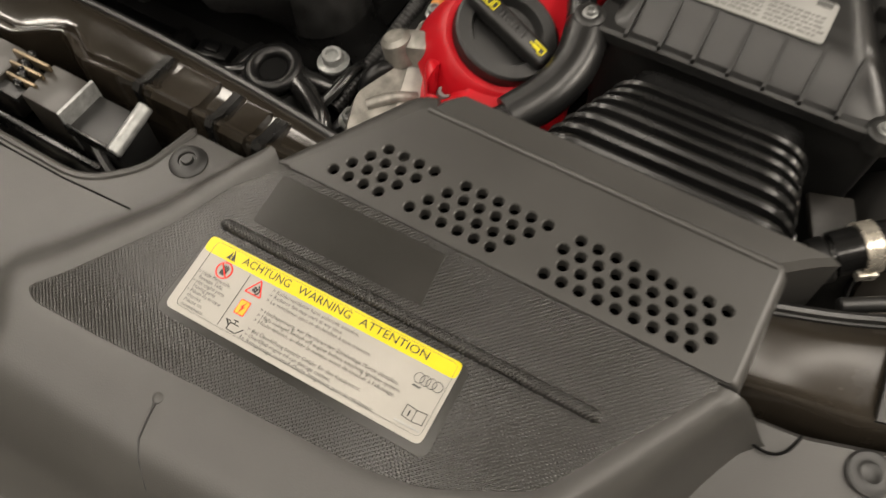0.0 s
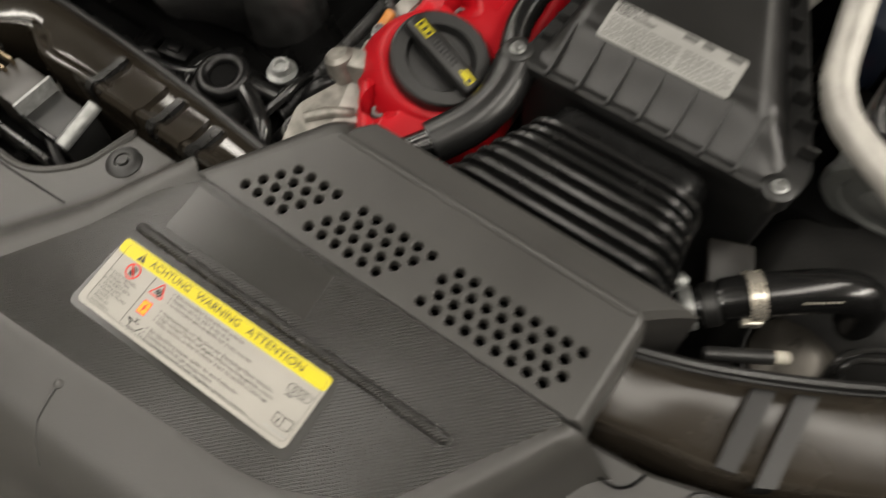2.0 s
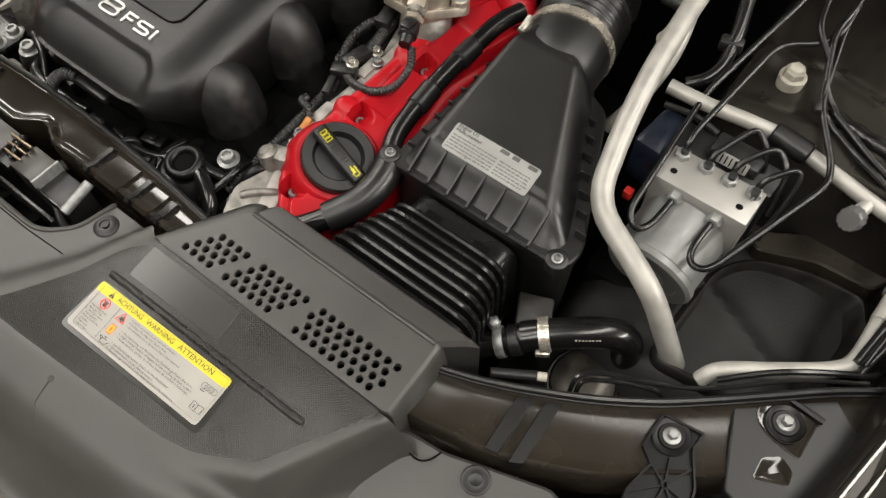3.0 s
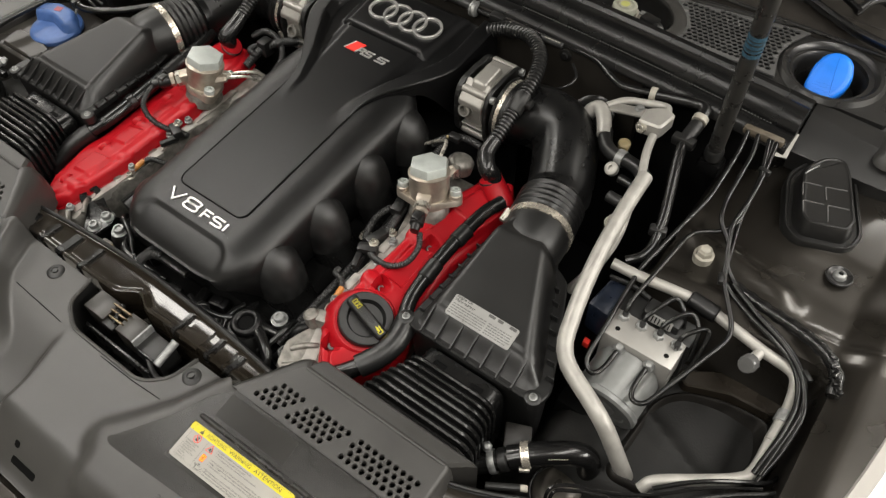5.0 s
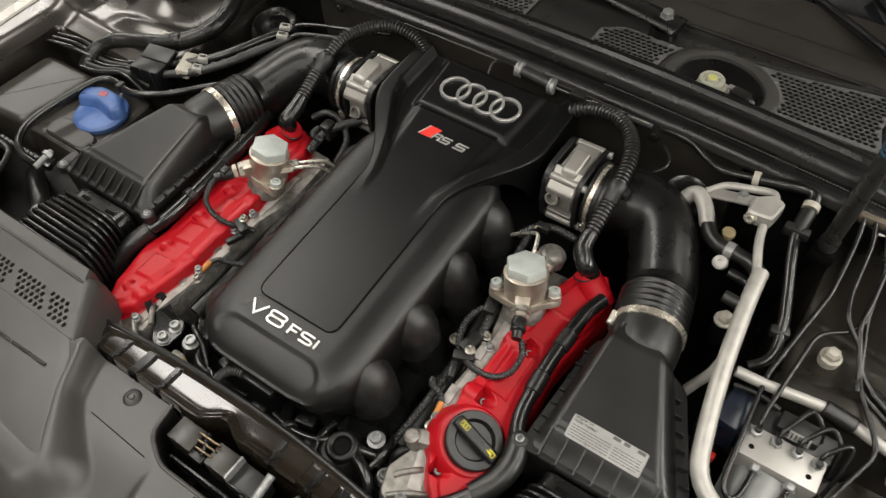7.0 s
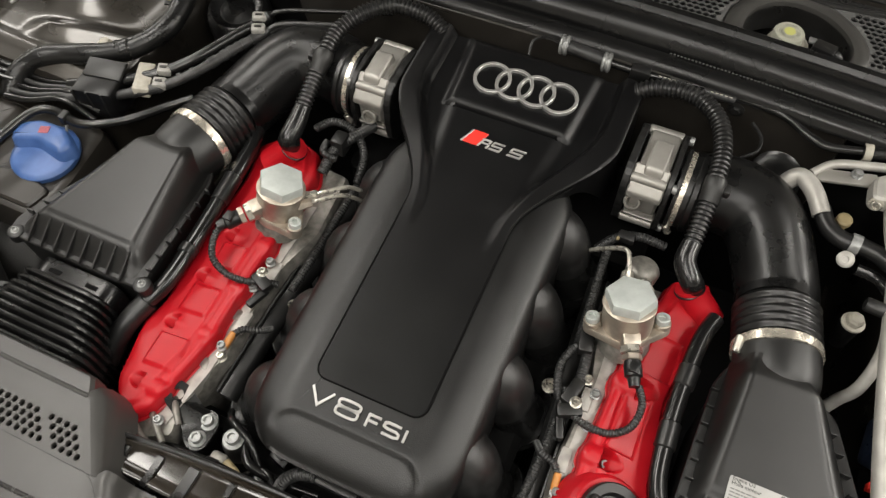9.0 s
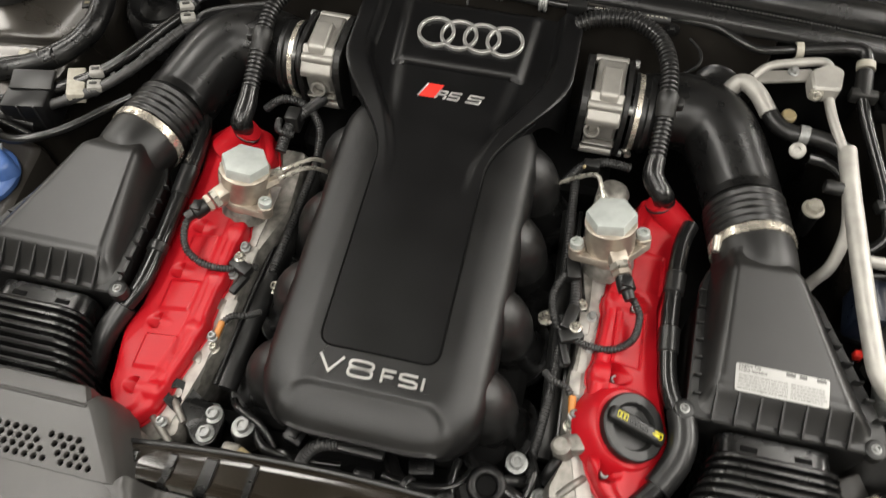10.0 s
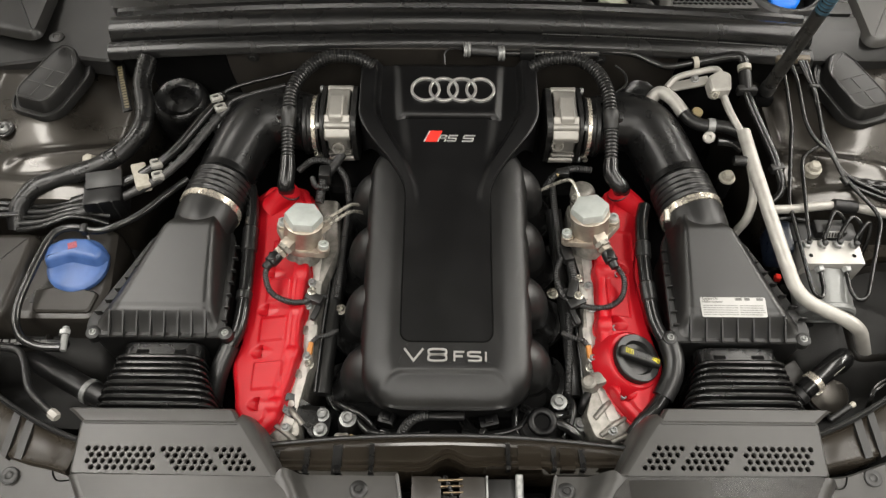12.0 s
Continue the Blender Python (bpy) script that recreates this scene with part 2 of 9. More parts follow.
M_WEAVE = material("knurled_grey_plastic", (0.016, 0.0155, 0.0142), 0.23, grain=0.1, grain_size=0.0008, spots=0.08, spot_size=0.08, dust=0.002, weave=0.75, weave_pitch=0.0019, rough_var=0.03)
M_PATCH = material("smooth_grey_plastic", (0.019, 0.0183, 0.0165), 0.24, grain=0.08, spots=0.1, spot_size=0.05, dust=0.001, rough_var=0.03, spec=0.4)
M_BOX = material("matt_black_plastic", (0.008, 0.008, 0.0078), 0.42, grain=0.12, grain_size=0.001, spots=0.12, spot_size=0.06, dust=0.002, rough_var=0.03)
M_LID = material("satin_black_box_plastic", (0.0095, 0.0093, 0.009), 0.34, spec=0.42, grain=0.12, grain_size=0.001, spots=0.12, spot_size=0.06, dust=0.002, rough_var=0.03)
M_HATCH = material("semi_gloss_black_plastic", (0.0055, 0.0055, 0.0055), 0.28, grain=0.06, grain_size=0.004, spots=0.15, spot_size=0.03, rough_var=0.04)
M_COWL = material("glossy_cowl_plastic", (0.016, 0.0158, 0.0155), 0.29, grain=0.08, grain_size=0.0015, spots=0.1, spot_size=0.05, rough_var=0.03)
M_DULLTAN = material("dirty_tan_plastic", (0.095, 0.078, 0.056), 0.55, spots=0.3, spot_size=0.012)
M_RUBBER = material("black_rubber", (0.007, 0.007, 0.007), 0.33, grain=0.12, grain_size=0.002, spots=0.15, spot_size=0.05, dust=0.0008, rough_var=0.04)
M_GLOSSRUB = material("shiny_black_rubber", (0.007, 0.007, 0.007), 0.21, grain=0.08, grain_size=0.003, spots=0.2, spot_size=0.03, rough_var=0.05)
M_ELBOW = material("smooth_black_elbow_rubber", (0.006, 0.006, 0.006), 0.30, grain=0.06, grain_size=0.003, spots=0.2, spot_size=0.03, rough_var=0.06, spec=0.36)
M_CABLE = material("black_cable_tape", (0.02, 0.02, 0.02), 0.4, grain=0.15, grain_size=0.003, spots=0.25, spot_size=0.01, dust=0.006)
M_BELLOWS = material("dull_black_bellows_rubber", (0.006, 0.006, 0.006), 0.27, grain=0.1, grain_size=0.002, spots=0.15, spot_size=0.05, dust=0.001, rough_var=0.05, spec=0.4)
# Near black: shade of openings and deep gaps is put into this colour.
M_DARK = material("dark_underbody_and_shade", (0.002, 0.002, 0.002), 0.75, grain=0.4, grain_size=0.01, spots=0.4, spot_size=0.05, spec=0.1)
M_LINER = material("wheel_arch_liner", (0.009, 0.0087, 0.008), 0.6, grain=0.5, grain_size=0.003, spots=0.3, spot_size=0.04, dust=0.006, spec=0.3)
M_PAINT = material("dark_bronze_paint", (0.030, 0.0265, 0.022), 0.30, metal=0.6, grain=0.02, grain_size=0.02, spots=0.12, spot_size=0.08, coat=0.6, dust=0.0006, rough_var=0.05, spec=0.5)
M_GLOSS = material("gloss_brown_black_paint", (0.013, 0.0103, 0.0072), 0.11, grain=0.02, grain_size=0.02, spots=0.2, spot_size=0.06, coat=0.3, dust=0.002, rough_var=0.03)
M_RED = material("red_wrinkle_paint", (0.37, 0.0048, 0.0105), 0.38, grain=0.05, grain_size=0.0012, spots=0.06, spot_size=0.04, spec=0.32)
M_ALU = material("cast_aluminium", (0.25, 0.238, 0.215), 0.45, metal=0.6, grain=0.5, grain_size=0.0016, spots=0.35, spot_size=0.010)
M_CAST = material("satin_die_cast_aluminium", (0.31, 0.298, 0.275), 0.42, metal=0.55, grain=0.25, grain_size=0.0012, spots=0.10, spot_size=0.02, rough_var=0.05)
M_NICKEL = material("nickel_plated_brass", (0.42, 0.37, 0.31), 0.42, metal=0.7, grain=0.15, grain_size=0.002, spots=0.18, spot_size=0.012)
M_ZINC = material("zinc_plated_steel", (0.28, 0.285, 0.28), 0.42, metal=0.6, grain=0.15, grain_size=0.003, spots=0.25, spot_size=0.006)
M_CAPZINC = material("mottled_zinc_cap", (0.47, 0.5, 0.48), 0.42, metal=0.35, grain=0.1, grain_size=0.003, spots=0.1, spot_size=0.012)
M_CLAMP = material("brushed_steel_band", (0.66, 0.61, 0.52), 0.26, metal=0.75, grain=0.06, spots=0.12, spot_size=0.01)
M_BODY = material("pale_silver_body_paint", (0.58, 0.555, 0.52), 0.25, metal=0.15, grain=0.02, spots=0.05, spot_size=0.2, coat=0.8)
M_MOTOR = material("grey_cast_motor", (0.2, 0.205, 0.2), 0.45, metal=0.35, grain=0.1, grain_size=0.002, spots=0.08, spot_size=0.01)
M_TANK = material("brown_black_plastic", (0.022, 0.0195, 0.0165), 0.36, grain=0.12, grain_size=0.0012, spots=0.2, spot_size=0.05, rough_var=0.04)
M_BRASS = material("dull_brass_plate", (0.2, 0.155, 0.1), 0.35, metal=0.8, spots=0.25, spot_size=0.006)
M_TRAY = material("dull_brown_black_plastic", (0.0105, 0.0092, 0.0078), 0.46, grain=0.3, grain_size=0.003, spots=0.4, spot_size=0.03, dust=0.003, spec=0.35)
# Grey plastic of the knob; for grille and ribs it stands for glints.
M_MESH = material("grey_and_glint_plastic", (0.085, 0.085, 0.084), 0.2, grain=0.1, spots=0.15, spot_size=0.03)
M_SEAL = material("ribbed_seal_rubber", (0.0055, 0.0055, 0.0055), 0.27, spec=0.34, grain=0.1, grain_size=0.003, spots=0.1, spot_size=0.08, rough_var=0.03)
M_HOSE = material("corrugated_hose_plastic", (0.012, 0.012, 0.012), 0.3, grain=0.08, spots=0.15, spot_size=0.02, rough_var=0.03)
M_CARRIER = material("satin_brown_black_carrier", (0.022, 0.018, 0.0134), 0.27, grain=0.03, grain_size=0.02, spots=0.2, spot_size=0.06, rough_var=0.04, spec=0.4)
M_TIE = material("translucent_tie_plastic", (0.26, 0.255, 0.235), 0.4, spots=0.2, spot_size=0.006)
M_STAMP = material("dull_stamped_yellow", (0.15, 0.125, 0.07), 0.55, spots=0.3, spot_size=0.004)
M_BEAD = material("knurled_bead_plastic", (0.017, 0.0165, 0.0155), 0.27, spots=0.1, spot_size=0.03, weave=1.0, weave_pitch=0.0016, rough_var=0.03)
M_MACHINED = material("machined_aluminium", (0.42, 0.405, 0.375), 0.5, metal=0.4, grain=0.2, grain_size=0.0012, spots=0.2, spot_size=0.012)
M_BLOCK = material("bright_milled_aluminium", (0.36, 0.35, 0.33), 0.38, metal=0.45, grain=0.12, grain_size=0.001, spots=0.05, spot_size=0.03, rough_var=0.04)
M_STEEL = material("bright_steel", (0.44, 0.42, 0.37), 0.3, metal=0.7, grain=0.08, spots=0.25, spot_size=0.008)
M_CHROME = material("satin_silver", (0.50, 0.495, 0.48), 0.36, metal=0.75, spots=0.06, rough_var=0.05)
M_PIPE = material("bare_aluminium_pipe", (0.36, 0.348, 0.322), 0.44, metal=0.35, grain=0.12, grain_size=0.003, spots=0.14, spot_size=0.02)
M_BLUE = material("bright_blue_plastic", (0.012, 0.19, 0.8), 0.4, grain=0.1, spots=0.08)
M_NAVY = material("faded_blue_plastic", (0.042, 0.098, 0.27), 0.42, grain=0.1, spots=0.15, dust=0.015)
M_BEIGE = material("beige_plastic", (0.34, 0.32, 0.27), 0.5, spots=0.15, spot_size=0.008)
M_TAN = material("tan_plastic", (0.3, 0.24, 0.13), 0.5, spots=0.15)
M_ORANGE = material("amber_sleeve", (0.5, 0.2, 0.04), 0.4, spots=0.2)
M_WHITE = material("white_label_film", (0.30, 0.287, 0.26), 0.42, spots=0.05, spot_size=0.03, rough_var=0.05)
M_SILVER = material("silver_label_film", (0.30, 0.298, 0.287), 0.36, spots=0.08, spot_size=0.02, metal=0.3)
M_YELLOW = material("yellow_print", (0.55, 0.47, 0.0), 0.42, spots=0.04)
M_INK = material("black_print", (0.015, 0.015, 0.015), 0.45)
M_GREYINK = material("grey_print", (0.075, 0.075, 0.072), 0.45)
M_PALEINK = material("pale_grey_print", (0.13, 0.13, 0.125), 0.45)
M_REDINK = material("red_print", (0.7, 0.03, 0.02), 0.4)
M_AMBERINK = material("orange_print", (0.85, 0.32, 0.01), 0.4)
M_WALL = material("painted_wall", (0.62, 0.605, 0.57), 0.7, grain=0.2, grain_size=0.02, spots=0.06, spot_size=0.4)
M_CEILING = material("grey_ceiling_paint", (0.22, 0.215, 0.2), 0.7, grain=0.2, grain_size=0.02, spots=0.06, spot_size=0.4)
M_FLOOR = material("grey_workshop_floor", (0.30, 0.292, 0.27), 0.45, grain=0.2, grain_size=0.01, spots=0.1, spot_size=0.3)
M_GLASS = material("dark_windscreen", (0.01, 0.011, 0.012), 0.05, spots=0.1, coat=0.5)

# ---------------------------------------------------------------- room
# Unseen shell; its tones are set to bounce light and give reflections.
def room():
    for name, c, size, mat in (("wall_north", (0, 4.05, 1.5), (11.2, 0.1, 3.0), M_WALL), ("wall_south", (0, -4.05, 1.5), (11.2, 0.1, 3.0), M_WALL),
                               ("wall_east", (5.55, 0, 1.5), (0.1, 8.0, 3.0), M_WALL), ("wall_west", (-5.55, 0, 1.5), (0.1, 8.0, 3.0), M_WALL),
                               ("ceiling", (0, 0, 3.05), (11.2, 8.2, 0.1), M_CEILING), ("floor", (0, 0, -0.05), (11.2, 8.2, 0.1), M_FLOOR)):
        solo(name, box(B(), c, size), mat, {"floor": "plain grey workshop floor", "ceiling": "unseen plain ceiling closing the space"}.get(name, "unseen plain pale wall closing the space"), name.split("_")[0], "structure", smooth=0)


# ---------------------------------------------------------------- bay sheet metal
def bay():
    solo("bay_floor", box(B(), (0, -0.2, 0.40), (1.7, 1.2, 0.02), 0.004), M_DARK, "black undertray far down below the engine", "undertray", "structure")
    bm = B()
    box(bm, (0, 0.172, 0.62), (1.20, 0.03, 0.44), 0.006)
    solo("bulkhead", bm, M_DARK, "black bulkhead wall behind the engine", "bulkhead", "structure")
    # pressed shield in front of the bulkhead
    shield = thing("bulkhead_shield", (0.0, 0.145, 0.78), "dark grey pressed shield plate with rounded corners", "shield", kind="structure")
    o = rounded([(-0.37, 0.66), (0.40, 0.66), (0.40, 0.868), (-0.40, 0.868), (-0.40, 0.80)], [0.06, 0.06, 0.01, 0.01, 0.03], 8)
    bm = rings(B(), [[V(p.x, 0.152, p.y) for p in o], [V(p.x, 0.142, p.y) for p in o], [V(p.x * 0.995, 0.139, 0.77 + (p.y - 0.77) * 0.985) for p in o]])
    part("plate", bm, M_TANK, shield)
    for bx in (-0.352, 0.262):
        part("bolt", bolt(B(), (bx, 0.139, 0.845), (0, -1, 0), 0.006, 0.004, 0.011), M_BOX, shield)
    for s in (-1, 1):
        side = "right" if s < 0 else "left"
        # strut tower sheet
        def tower(x, y):
            x = abs(x)
            z = 0.52 + 0.275 * smooth01((x - 0.505) / 0.06)
            z += 0.02 * smooth01((x - 0.60) / 0.1) * smooth01((y + 0.05) / 0.08)
            z -= 0.26 * smooth01((-0.135 - y) / 0.06) * smooth01((0.816 - x) / 0.016)
            z += 0.012 * math.exp(-((y + 0.035 + 0.25 * (x - 0.6)) / 0.016) ** 2) * smooth01((x - 0.55) / 0.03) * smooth01((0.76 - x) / 0.05)
            z += 0.008 * math.exp(-((y + 0.115 - 0.06 * (x - 0.6)) / 0.012) ** 2) * smooth01((x - 0.56) / 0.02)
            b = 0.70 + 0.5 * (y + 0.02) - x
            z -= 0.11 * (b + math.sqrt(b * b + 0.00006)) / 2 * smooth01((x - 0.545) / 0.03)
            return z + 0.02 * smooth01((x - 0.80) / 0.05)
        bm = sheet(B(), s * 0.50, s * 0.90, 66, -0.42, 0.20, 90, tower)
        solo("inner_fender_" + side, bm, M_PAINT, "dark bronze painted inner fender and strut tower", "fender", "structure")
        # wheel arch liner in front of the tower
        def liner(x, y):
            x = abs(x)
            return 0.66 + 0.03 * math.cos((x - 0.66) * 9) - 0.10 * smooth01((0.56 - x) / 0.06) + 0.010 * math.exp(-((y + 0.27 + 0.4 * (x - 0.66)) / 0.012) ** 2) - 0.05 * smooth01((-0.36 - y) / 0.06)
        solo("wheel_arch_liner_" + side, sheet(B(), s * 0.50, s * 0.80, 40, -0.47, -0.15, 40, liner), M_LINER, "dull black moulded wheel arch liner", "liner", "structure")
        # fender rail with two beads, and the pale outer paint
        rail, skin, beads = [], [], [[], []]
        for y in [-0.50 + 0.05 * k for k in range(17)]:
            bow = 0.06 * smooth01((-0.1 - y) / 0.5)
            rail.append([V(s * (q[0] - bow), y, q[1]) for q in ((0.845, 0.60), (0.845, 0.796), (0.850, 0.803), (0.868, 0.804), (0.874, 0.810), (0.884, 0.812), (0.886, 0.60))])
            skin.append([V(s * (q[0] - bow), y, q[1]) for q in ((0.8865, 0.60), (0.8865, 0.812), (0.890, 0.819), (0.905, 0.824), (0.925, 0.815), (0.945, 0.78), (0.955, 0.5))])
            for b, x in zip(beads, (0.853, 0.865)):
                b.append(V(s * (x - bow), y, 0.8045))
        solo("fender_rail_" + side, rings(B(), rail), M_PAINT, "dark painted fender rail along the bay", "fender", "structure")
        solo("fender_skin_" + side, rings(B(), skin), M_BODY, "pale silver painted outer fender", "fender", "structure")
        for b in beads:
            solo("fender_bead_" + side, sweep(B(), b, 0.0028, 8), M_PAINT, "dark painted bead on the fender rail", "fender", "structure")


def cowl():
    # rubber weather strip along the rear of the bay
    strip = thing("weather_strip", (0, 0.17, 0.87), "grey-black rubber weather strip with two ribs", "weather strip", kind="structure")
    prof = [(0.128, 0.862), (0.131, 0.872), (0.137, 0.878), (0.148, 0.8805), (0.155, 0.879), (0.1575, 0.871), (0.1605, 0.872), (0.164, 0.885), (0.171, 0.895), (0.181, 0.8995), (0.193, 0.8995), (0.204, 0.894), (0.210, 0.884), (0.2125, 0.876), (0.217, 0.880), (0.223, 0.888), (0.231, 0.889), (0.238, 0.884), (0.240, 0.86)]
    secs = []
    for k in range(41):
        x = -0.60 + 1.227 * k / 40
        dy = 0.012 - 0.02 * (x / 0.6) ** 2
        secs.append([V(x, y + dy, z - 0.010 * (x / 0.6) ** 2) for y, z in prof])
    part("seal", rings(B(), secs), M_SEAL, strip)
    bm = B()
    for k in range(90):
        x = 0.16 + 0.43 * k / 89
        box(bm, (x, 0.1585 + 0.012 - 0.02 * (x / 0.6) ** 2, 0.8765 - 0.010 * (x / 0.6) ** 2), (0.0026, 0.0022, 0.0022))
    part("stitch_line", bm, M_GREYINK, strip)
    for s in (-1, 1):
        bm = B()
        o = [(s * 0.612, 0.136), (s * 0.660, 0.150), (s * 0.740, 0.166), (s * 0.92, 0.185), (s * 0.92, 0.48), (s * 0.715, 0.46), (s * 0.715, 0.235), (s * 0.612, 0.22)]
        if s < 0:
            o = [(s * 0.605, 0.130), (s * 0.700, 0.146), (s * 0.760, 0.136), (s * 0.92, 0.120), (s * 0.92, 0.48), (s * 0.605, 0.48)]
        if s > 0:
            o = [(0.715, 0.235), (0.92, 0.235), (0.92, 0.48), (0.715, 0.46)]
            slope = []
            for x in (0.630, 0.70, 0.78, 0.92):
                yf = 0.156 + 0.01 * max(0.0, x - 0.74)
                yc = 0.211 - 0.16 * min(x - 0.63, 0.12)
                zc = 0.8665 - 0.05 * (x - 0.63)
                slope.append([V(x, yf, 0.80), V(x, yf, 0.831), V(x, yf + 0.004, 0.835), V(x, yc - 0.003, zc - 0.002), V(x, yc + 0.001, zc), V(x, 0.2345, zc + 0.001), V(x, 0.2345, 0.80)])
            solo("cowl_slope", rings(B(), slope), M_LID, "black plastic sloping edge of the cowl end", "cowl", "structure", smooth=25)
        slab(bm, o, lambda x, y: 0.80, lambda x, y: 0.868 - 0.06 * (abs(x) - 0.6) - (0.026 * smooth01((0.225 - y) / 0.09) if s < 0 else 0.0), 0.012, 0.004)
        solo("cowl_end", bm, M_DUCT if s > 0 else M_LID, "dark plastic cowl end panel with a raised step", "cowl", "structure")
        fl = lambda k: (lambda x, y: 0.868 - 0.06 * (abs(x) - 0.6) + k)
        o = rounded([(s * 0.735, 0.165), (s * 0.90, 0.215), (s * 0.90, 0.45), (s * 0.735, 0.40)][::s], 0.02, 5)
        solo("cowl_step", dome(B(), o, [(0.006, fl(-0.003)), (0.002, fl(0.006)), (-0.004, fl(0.012)), (-0.012, fl(0.013))]), M_DUCT if s > 0 else M_LID, "dark plastic raised step of the cowl end", "cowl", "structure")
        if s < 0:
            solo("cowl_clip", lathe(B(), (s * 0.70, 0.165, 0.8615), (0, 0, 1), [(0, 0.013), (0.003, 0.013), (0.005, 0.010), (0.005, 0.006), (0.0035, 0.005)], 20), M_BOX, "round black plastic push clip on the cowl", "clip", "", "cowl clips")
    tray = thing("cowl_tray", (0, 0.36, 0.84), "black plastic cowl tray under the windscreen", "cowl", kind="structure")
    def tray_z(x, y):
        return 0.872 - 0.03 * math.exp(-((y - 0.40) / 0.05) ** 2) * 0.4
    well = rounded([(0.232, 0.243), (0.378, 0.243), (0.376, 0.285), (0.340, 0.326), (0.282, 0.338), (0.238, 0.305)], 0.03, 6)
    hole = [V(0.618 + 0.058 * math.cos(2 * math.pi * k / 36), 0.306 + 0.058 * math.sin(2 * math.pi * k / 36)) for k in range(36)]
    out = rounded([(-0.62, 0.238), (0.725, 0.238), (0.725, 0.50), (-0.62, 0.50)], 0.004, 1)
    part("tray", plate_with_holes(B(), out, [well, hole], lambda x, y: 0.868, 0.04), M_COWL, tray)
    part("well_rim", rings(B(), [[V(p.x, p.y, z) for p in grown(well, g)] for g, z in ((0.026, 0.8685), (0.024, 0.8715), (0.014, 0.8755), (0.006, 0.8765), (0.001, 0.8745), (0.0, 0.870), (0.0, 0.845))], True, False, False), M_DUCT, tray, "grey rim of the well")
    part("filler_rim", rings(B(), [[V(0.622 + r * math.cos(2 * math.pi * k / 44), 0.309 + r * math.sin(2 * math.pi * k / 44), 0.825 + h) for k in range(44)] for h, r in ((0, 0.050), (0.025, 0.051), (0.036, 0.053), (0.041, 0.057), (0.041, 0.061), (0.046, 0.063), (0.050, 0.068), (0.050, 0.074), (0.043, 0.079))], True, False, False), M_COWL, tray)
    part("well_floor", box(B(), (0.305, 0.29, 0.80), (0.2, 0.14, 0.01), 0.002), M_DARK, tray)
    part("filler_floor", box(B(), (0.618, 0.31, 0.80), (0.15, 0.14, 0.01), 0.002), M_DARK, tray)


def windscreen():
    bm = B()
    rings(bm, [[V(x, 0.50, 0.88), V(x, 1.05, 1.22), V(x, 1.05, 1.215), V(x, 0.50, 0.875)] for x in (-0.75, 0.75)])
    solo("windscreen", bm, M_GLASS, "dark sloping windscreen glass behind the cowl", "windscreen", "structure")


# ---------------------------------------------------------------- engine cover
def deck(y):
    return 0.851 + 0.10 * y


CX = -0.005  # the engine stands a little off the middle


